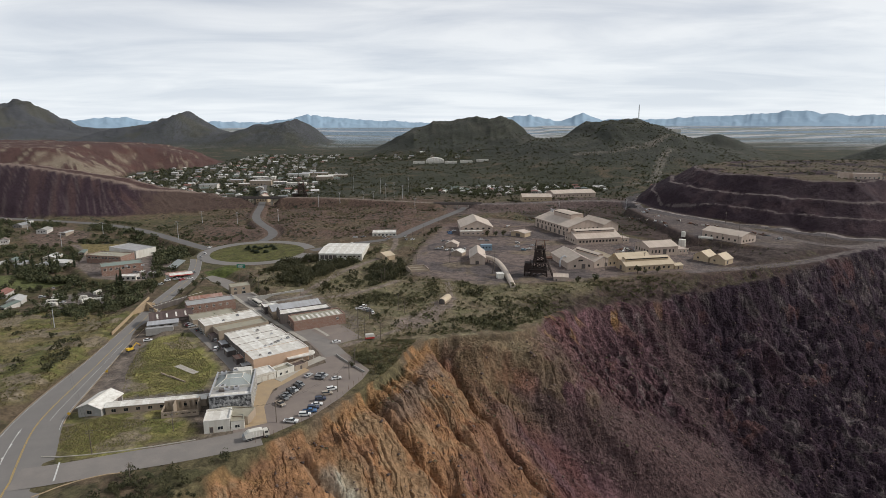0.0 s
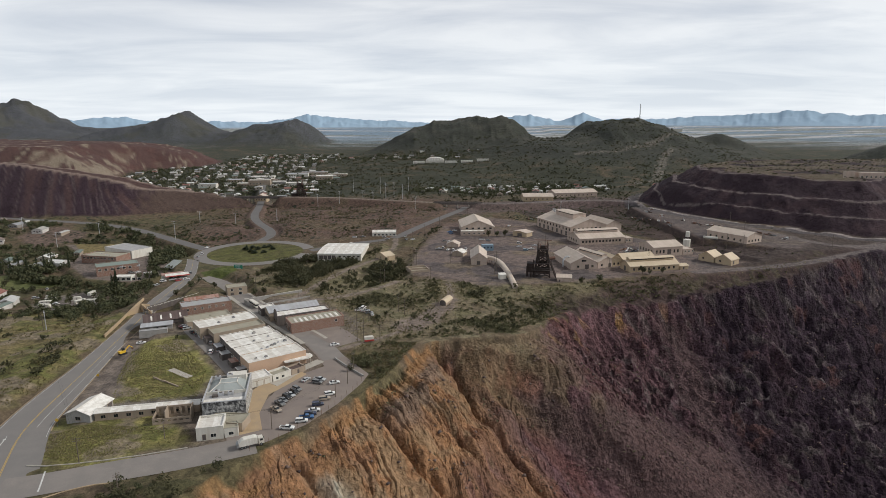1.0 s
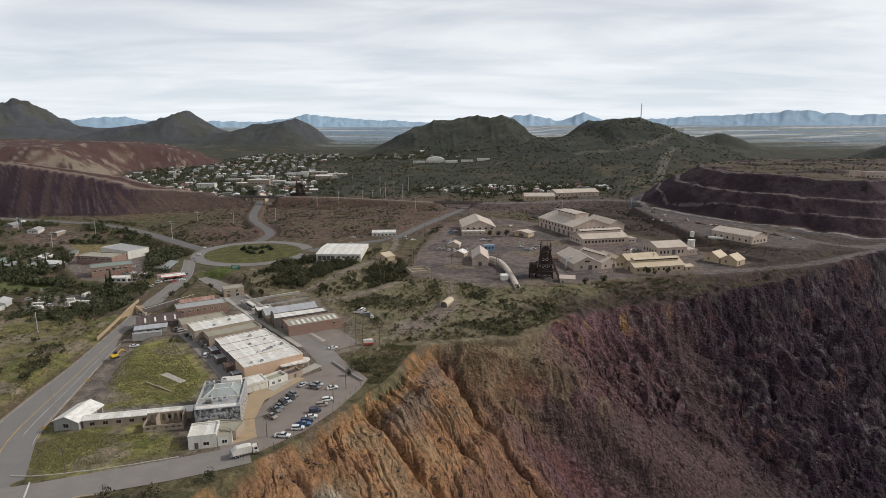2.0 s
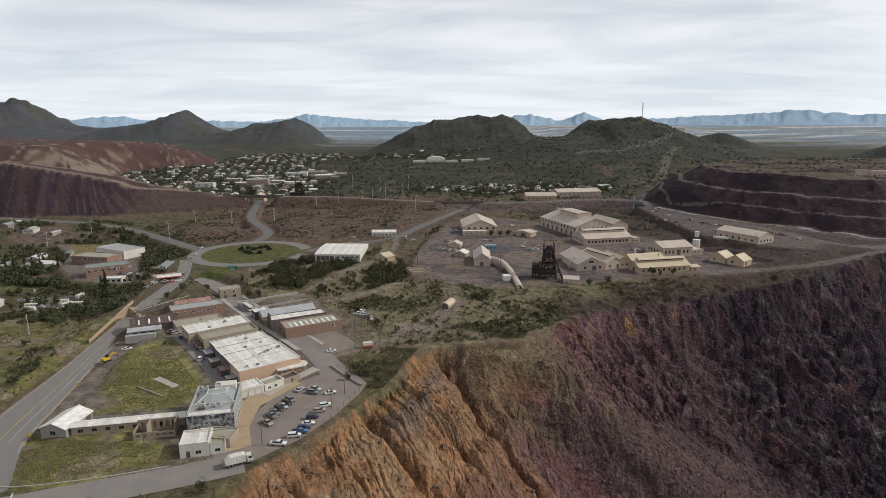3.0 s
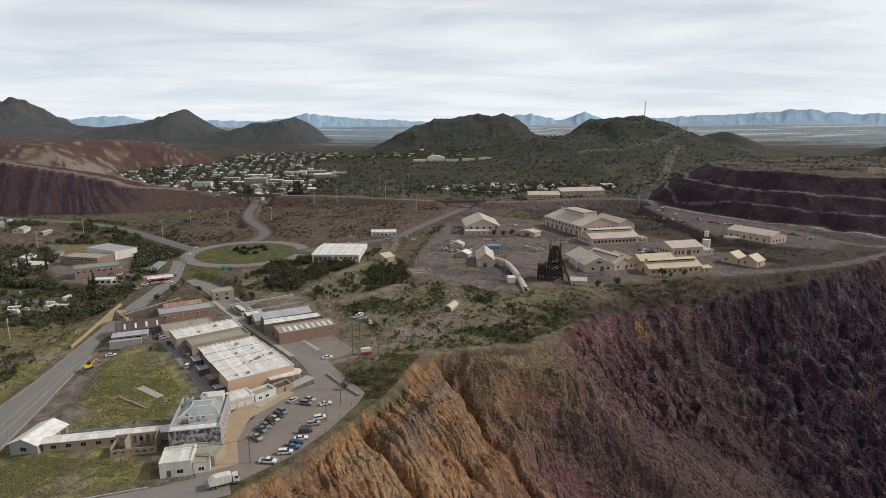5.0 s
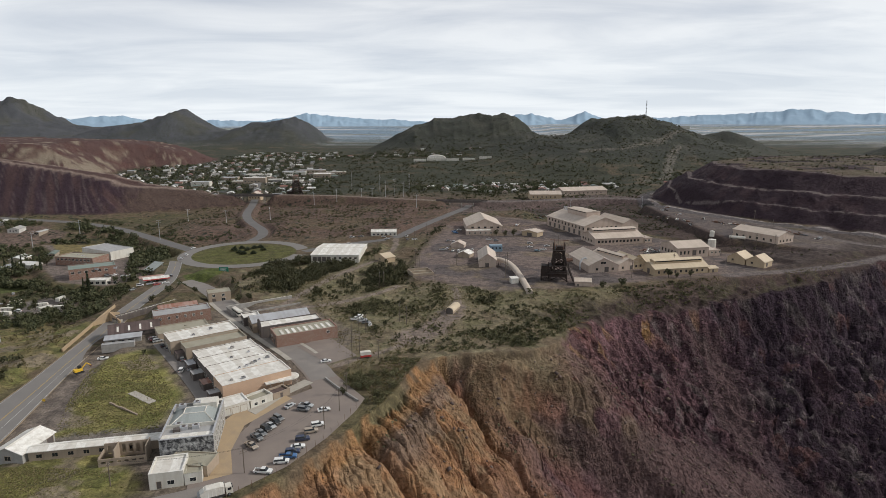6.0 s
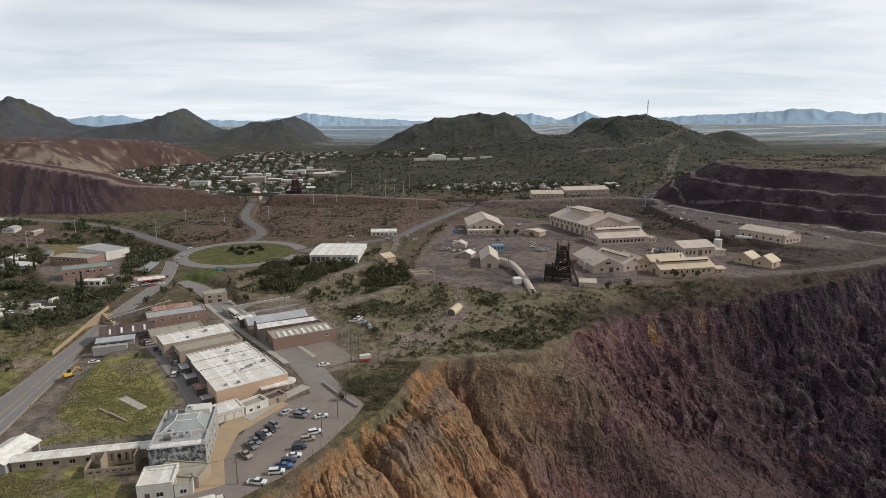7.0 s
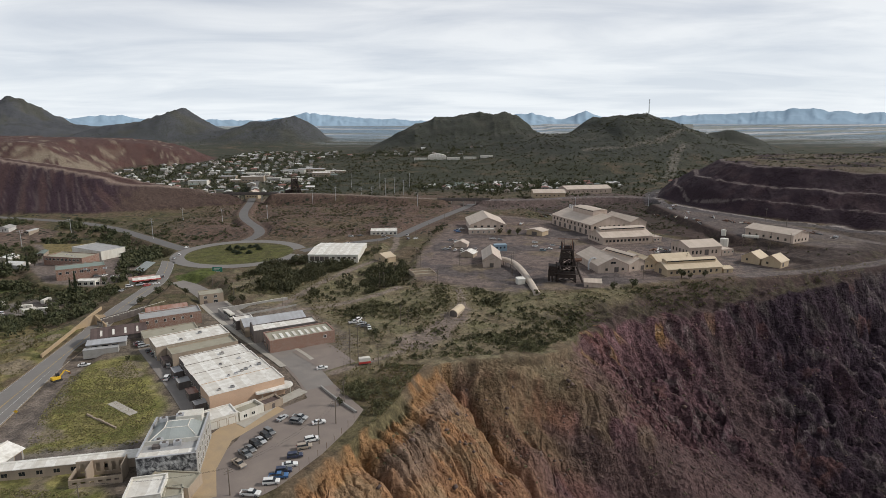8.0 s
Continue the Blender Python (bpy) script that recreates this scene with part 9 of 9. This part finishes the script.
for i, (x, y) in enumerate([(-236, 395), (-245, 388), (-262, 405), (-290, 400), (-300, 432), (-312, 440), (-268, 440), (-258, 425), (-290, 462), (-300, 470), (-316, 484), (-330, 470), (-345, 455), (-372, 460), (-390, 480), (-405, 500), (-330, 520), (-340, 540), (-228, 372), (-240, 362), (-286, 372),
                            (-206, 402), (-184, 398), (-176, 404), (-160, 404), (-128, 392), (-121, 388), (-136, 334), (-133, 336), (-142, 303), (-44, 262), (-38, 268), (-30, 258), (-96, 172), (-150, 372), (-246, 470), (-260, 458), (-296, 446), (96, 410), (110, 416), (147, 434), (152, 433), (163, 437), (232, 500), (44, 582), (52, 584), (60, 584)]):
    j = i % 2
    s = rng_t.uniform(0.75, 1.4) if y > 340 else rng_t.uniform(0.55, 0.8)
    m = pose(x, y, land_at(x, y), 0, 0, rng_t.uniform(0, 360)) @ Matrix.Diagonal((s, s, s * rng_t.uniform(0.75, 1.0), 1))
    if made[j] is None:
        made[j] = tree("spreading dark green shade tree" if j else "rounded grey-green mesquite tree", "shade_tree", "broad" if j else "mesquite", 5 + j)
        tagged(made[j], group="shade trees")
        made[j].matrix_basis = m
    else:
        copy_thing(made[j], m)


# ---- far town ----
def tinted(name, colours, rough=0.8, joined=False):
    """Paint or roofing that differs from house to house; joined: houses that share one mesh."""
    def build(n, l, bsdf):
        pick = n.new("ShaderNodeNewGeometry").outputs["Random Per Island"] if joined else n.new("ShaderNodeObjectInfo").outputs["Random"]
        r = n.new("ShaderNodeValToRGB")
        r.color_ramp.interpolation = "CONSTANT"
        while len(r.color_ramp.elements) < len(colours):
            r.color_ramp.elements.new(0.5)
        for i, c in enumerate(colours):
            r.color_ramp.elements[i].position, r.color_ramp.elements[i].color = i / len(colours), (*c, 1)
        l.new(pick, r.inputs[0])
        g = noise_tex(n, l, coord(n, l, 1.0), 0.5, 4.0)
        l.new(mix_rgb(n, l, ramp_of(n, l, g, 0.4, 0.7, 0, 0.4), r.outputs[0], (0.25, 0.23, 0.20)), bsdf.inputs["Base Color"])
        bsdf.inputs["Roughness"].default_value = rough
    return material(name, build)


ROOFINGS = [(0.45, 0.45, 0.44), (0.26, 0.27, 0.28), (0.66, 0.66, 0.64), (0.18, 0.14, 0.12), (0.34, 0.33, 0.31), (0.22, 0.09, 0.07), (0.13, 0.17, 0.15), (0.58, 0.57, 0.55)]
STUCCOS = [(0.40, 0.37, 0.33), (0.54, 0.52, 0.49), (0.32, 0.26, 0.20), (0.25, 0.23, 0.21), (0.36, 0.32, 0.26)]
TOWN_ROOF, TOWN_WALL = tinted("town_roofing", ROOFINGS), tinted("town_stucco", STUCCOS)
FAR_ROOF, FAR_WALL = tinted("far_roofing", ROOFINGS, joined=True), tinted("far_stucco", STUCCOS, joined=True)


def house_walls(w, d, eave, ridge):
    return Geo().prism([(-w / 2, -d / 2, -1.5), (-w / 2, -d / 2, eave), (0, -d / 2, ridge), (w / 2, -d / 2, eave), (w / 2, -d / 2, -1.5)], (0, d, 0))


def house_roof(w, d, eave, ridge):
    low = eave - 0.5 * (ridge - eave) / (w / 2) + 0.25
    return Geo().prism([(-w / 2 - 0.5, -d / 2 - 0.5, low - 0.22), (-w / 2 - 0.5, -d / 2 - 0.5, low), (0, -d / 2 - 0.5, ridge + 0.25), (w / 2 + 0.5, -d / 2 - 0.5, low), (w / 2 + 0.5, -d / 2 - 0.5, low - 0.22), (0, -d / 2 - 0.5, ridge + 0.03)], (0, d + 1.0, 0))


def small_house(w, d, eave, ridge):
    t = thing("house", "", "house")
    part("wall", house_walls(w, d, eave, ridge), TOWN_WALL, t)
    part("roof", house_roof(w, d, eave, ridge), TOWN_ROOF, t)
    for x in (-w / 4, w / 4):
        part("window", Geo().box(x - 0.7, -d / 2 - 0.04, 1.0, x + 0.7, -d / 2 + 0.02, 2.2), GLASS, t)
    part("door", Geo().box(-0.5, -d / 2 - 0.05, 0, 0.5, -d / 2 + 0.02, 2.1), DARK_WALL, t)
    return t


HOUSE_SIZES = [(9, 13, 3.0, 4.8), (8, 10, 3.0, 5.0), (11, 15, 3.2, 5.0), (5, 15, 2.7, 3.3)]
HOUSE_FIRST = [None] * 4
FAR_WALLS, FAR_ROOFS = Geo(), Geo()
house_rng = random.Random(21)


def house_at(x, y, turn, label, group):
    i = house_rng.randrange(4)
    m = pose(x, y, land_at(x, y) + 0.15, 0, 0, turn)
    if y > 1330:
        # too far to tell singly
        for geo, make in ((FAR_WALLS, house_walls), (FAR_ROOFS, house_roof)):
            g = make(*HOUSE_SIZES[i])
            geo.add([m @ Vector(v) for v in g.v], g.f)
        return None
    if HOUSE_FIRST[i] is None:
        HOUSE_FIRST[i] = small_house(*HOUSE_SIZES[i])
        HOUSE_FIRST[i].matrix_basis = m
        h = HOUSE_FIRST[i]
    else:
        h = copy_thing(HOUSE_FIRST[i], m)
    return tagged(h, label, "house", group)


def settle(outline, step_x, step_y, turn, share, label, group):
    """Houses on a loose street grid inside an outline."""
    px, py = [p[0] for p in outline], [p[1] for p in outline]
    c, s = math.cos(radians(turn)), math.sin(radians(turn))
    cx, cy = (min(px) + max(px)) / 2, (min(py) + max(py)) / 2
    reach = max(max(px) - min(px), max(py) - min(py))
    for i in range(int(-reach / step_x), int(reach / step_x)):
        for j in range(int(-reach / step_y), int(reach / step_y)):
            if house_rng.random() > share:
                continue
            a, b = i * step_x + house_rng.uniform(-7, 7), j * step_y + house_rng.uniform(-8, 8)
            x, y = cx + a * c - b * s, cy + a * s + b * c
            X, Y = np.array([x]), np.array([y])
            if not inside(X, Y, outline)[0]:
                continue
            if max(signed(X, Y, DUMP_RED)[0][0], signed(X, Y, DUMP_EAST)[0][0], signed(X, Y, DUMP_WEST)[0][0]) < -6:
                house_at(x, y, turn + house_rng.choice((0, 90, 0, 5)), label, group)


TOWN_A = [(-650, 1190), (-540, 1080), (-430, 1000), (-325, 945), (-262, 985), (-240, 1010), (-225, 1370), (-330, 1520), (-330, 2000), (-620, 2000), (-590, 1700), (-610, 1550), (-710, 1490), (-725, 1390), (-700, 1300)]
TOWN_B = [(-60, 1000), (60, 960), (180, 985), (300, 1040), (290, 1130), (120, 1140), (-20, 1110)]
TOWN_C = [(310, 930), (400, 960), (480, 1080), (420, 1110), (330, 1010)]
TOWN_D = [(-320, 1700), (60, 1640), (120, 1760), (-300, 1840)]
settle(TOWN_A, 25, 31, 12, 0.72, "small stucco house in the far town", "far town houses")
settle(TOWN_B, 21, 26, -8, 0.72, "small stucco house below the green hill", "hillside houses")
settle(TOWN_C, 22, 26, 30, 0.5, "small stucco house beyond the spoil heap", "houses beyond the spoil heap")
settle(TOWN_D, 34, 40, 5, 0.45, "small house at the far hills' foot", "houses at the hills' foot")
for x, y, a in [(-403, 522, 10), (-398, 532, 10), (-382, 520, 5), (-360, 512, 0), (-347, 524, 80), (-307, 407, 20), (-330, 425, 10), (-352, 430, 60), (-300, 390, 0), (-420, 470, 15), (-440, 500, 10), (-455, 540, 40), (-350, 560, 20), (-372, 548, 10), (-423, 653, 0), (-453, 660, 10), (-518, 728, 10), (-547, 730, 20), (-500, 690, 0), (-470, 620, 30), (-340, 395, 0)]:
    house_at(x, y, a, "low valley house with a pale roof among trees", "valley houses")
far_mesh = Geo().add(FAR_WALLS.v, FAR_WALLS.f).add(FAR_ROOFS.v, FAR_ROOFS.f).mesh("far_houses")
far_mesh.materials.append(FAR_WALL)
far_mesh.materials.append(FAR_ROOF)
far_mesh.polygons.foreach_set("material_index", np.repeat([0, 1], [len(FAR_WALLS.f), len(FAR_ROOFS.f)]).astype(np.int32))
tagged(new("far_houses", far_mesh), "small stucco houses crowded at the far end of town", "houses", kind="stuff")
big_rng = random.Random(8)
for x, y, w, d in [(-397, 1206, 42, 24), (-401, 1320, 50, 26), (-350, 1240, 40, 22), (-330, 1350, 46, 26), (-299, 1380, 60, 26), (-260, 1296, 36, 40), (-300, 1206, 40, 20), (-440, 1256, 30, 26), (-350, 1130, 40, 18), (-240, 1350, 44, 22), (-470, 1180, 34, 20), (-380, 1270, 36, 20)]:
    flat_house("far_store_block", "pale flat-roofed commercial block in the far town", along((x, y), 8, -w / 2, 0), along((x, y), 8, w / 2, 0), d, land_at(x, y + d / 2), big_rng.uniform(4.5, 9), big_rng.choice((WHITE_WALL, TAN_WALL, GREY_WALL)), big_rng.choice((WHITE_ROOF, TIN_ROOF, WHITE_ROOF)), 0.4, row("S", 4, 6, int(w / 6) - 1, 1.0, 2.4, 1.6), "building")
gable_house("ore_house", "tan gabled mine building above the railway bridge", (-288, 902), (-270, 902), 16, land_at(-279, 905), 6, 10.5, YELLOW_WALL, CREAM_ROOF, "y", 0.6, row("S", 3, 4, 4, 1.5, 1.6, 1.8), "mine building")
wz = land_at(-22, 1600)
dome = thing("domed_hall", "white round-roofed school hall in the far distance", "hall", "", pose(-22, 1600, wz))
arc = [(24 * math.cos(a), 5 + 8 * math.sin(a)) for a in np.linspace(0, math.pi, 13)]
part("wall", Geo().box(-24, -16, -2, 24, 16, 5), WHITE_WALL, dome)
part("roof", Geo().prism([(x, -17, z) for x, z in arc[::-1]], (0, 34, 0)), WHITE_ROOF, dome)
for i in range(5):
    flat_house("school_block", "long white school block far beyond the scrub", (-80 + 42 * i, 1570 + 8 * (i % 2)), (-48 + 42 * i, 1570 + 8 * (i % 2)), 14, land_at(-64 + 42 * i, 1577), 5.0, WHITE_WALL, WHITE_ROOF, 0.3, (), "school")
bushes("trees on the bank west of the road bridge", [(-206, 362), (-203, 442), (-228, 440), (-240, 378), (-222, 356)], 90, 1.8, 4.2, 1.35, 120, 0.115, LEAF_TREE, name="tree_belt", limit=0.6)
bushes("trees between the highway and the corner building", [(-182, 398), (-172, 440), (-186, 446), (-190, 400)], 30, 1.4, 3.0, 1.35, 110, 0.12, LEAF_TREE, name="tree_belt", limit=0.9)
bushes("dark brush on the bank above the mine yard", [(220, 455), (335, 492), (238, 525), (233, 640), (236, 745), (262, 800), (190, 815), (90, 770), (105, 700), (180, 602), (214, 522)], 700, 0.5, 1.6, 1.0, 30, 0.2, LEAF, limit=0.5)
bushes("trees between the far town's houses", TOWN_A, 2600, 2.0, 5.4, 1.4, 20, 0.24, LEAF_TREE, name="tree_belt")
bushes("trees between the hillside houses", TOWN_B, 900, 2.2, 5.6, 1.4, 26, 0.22, LEAF_TREE, name="tree_belt")
bushes("trees around the houses at the far hills", TOWN_D, 400, 2.5, 5.5, 1.2, 14, 0.3, LEAF_TREE, name="tree_belt")
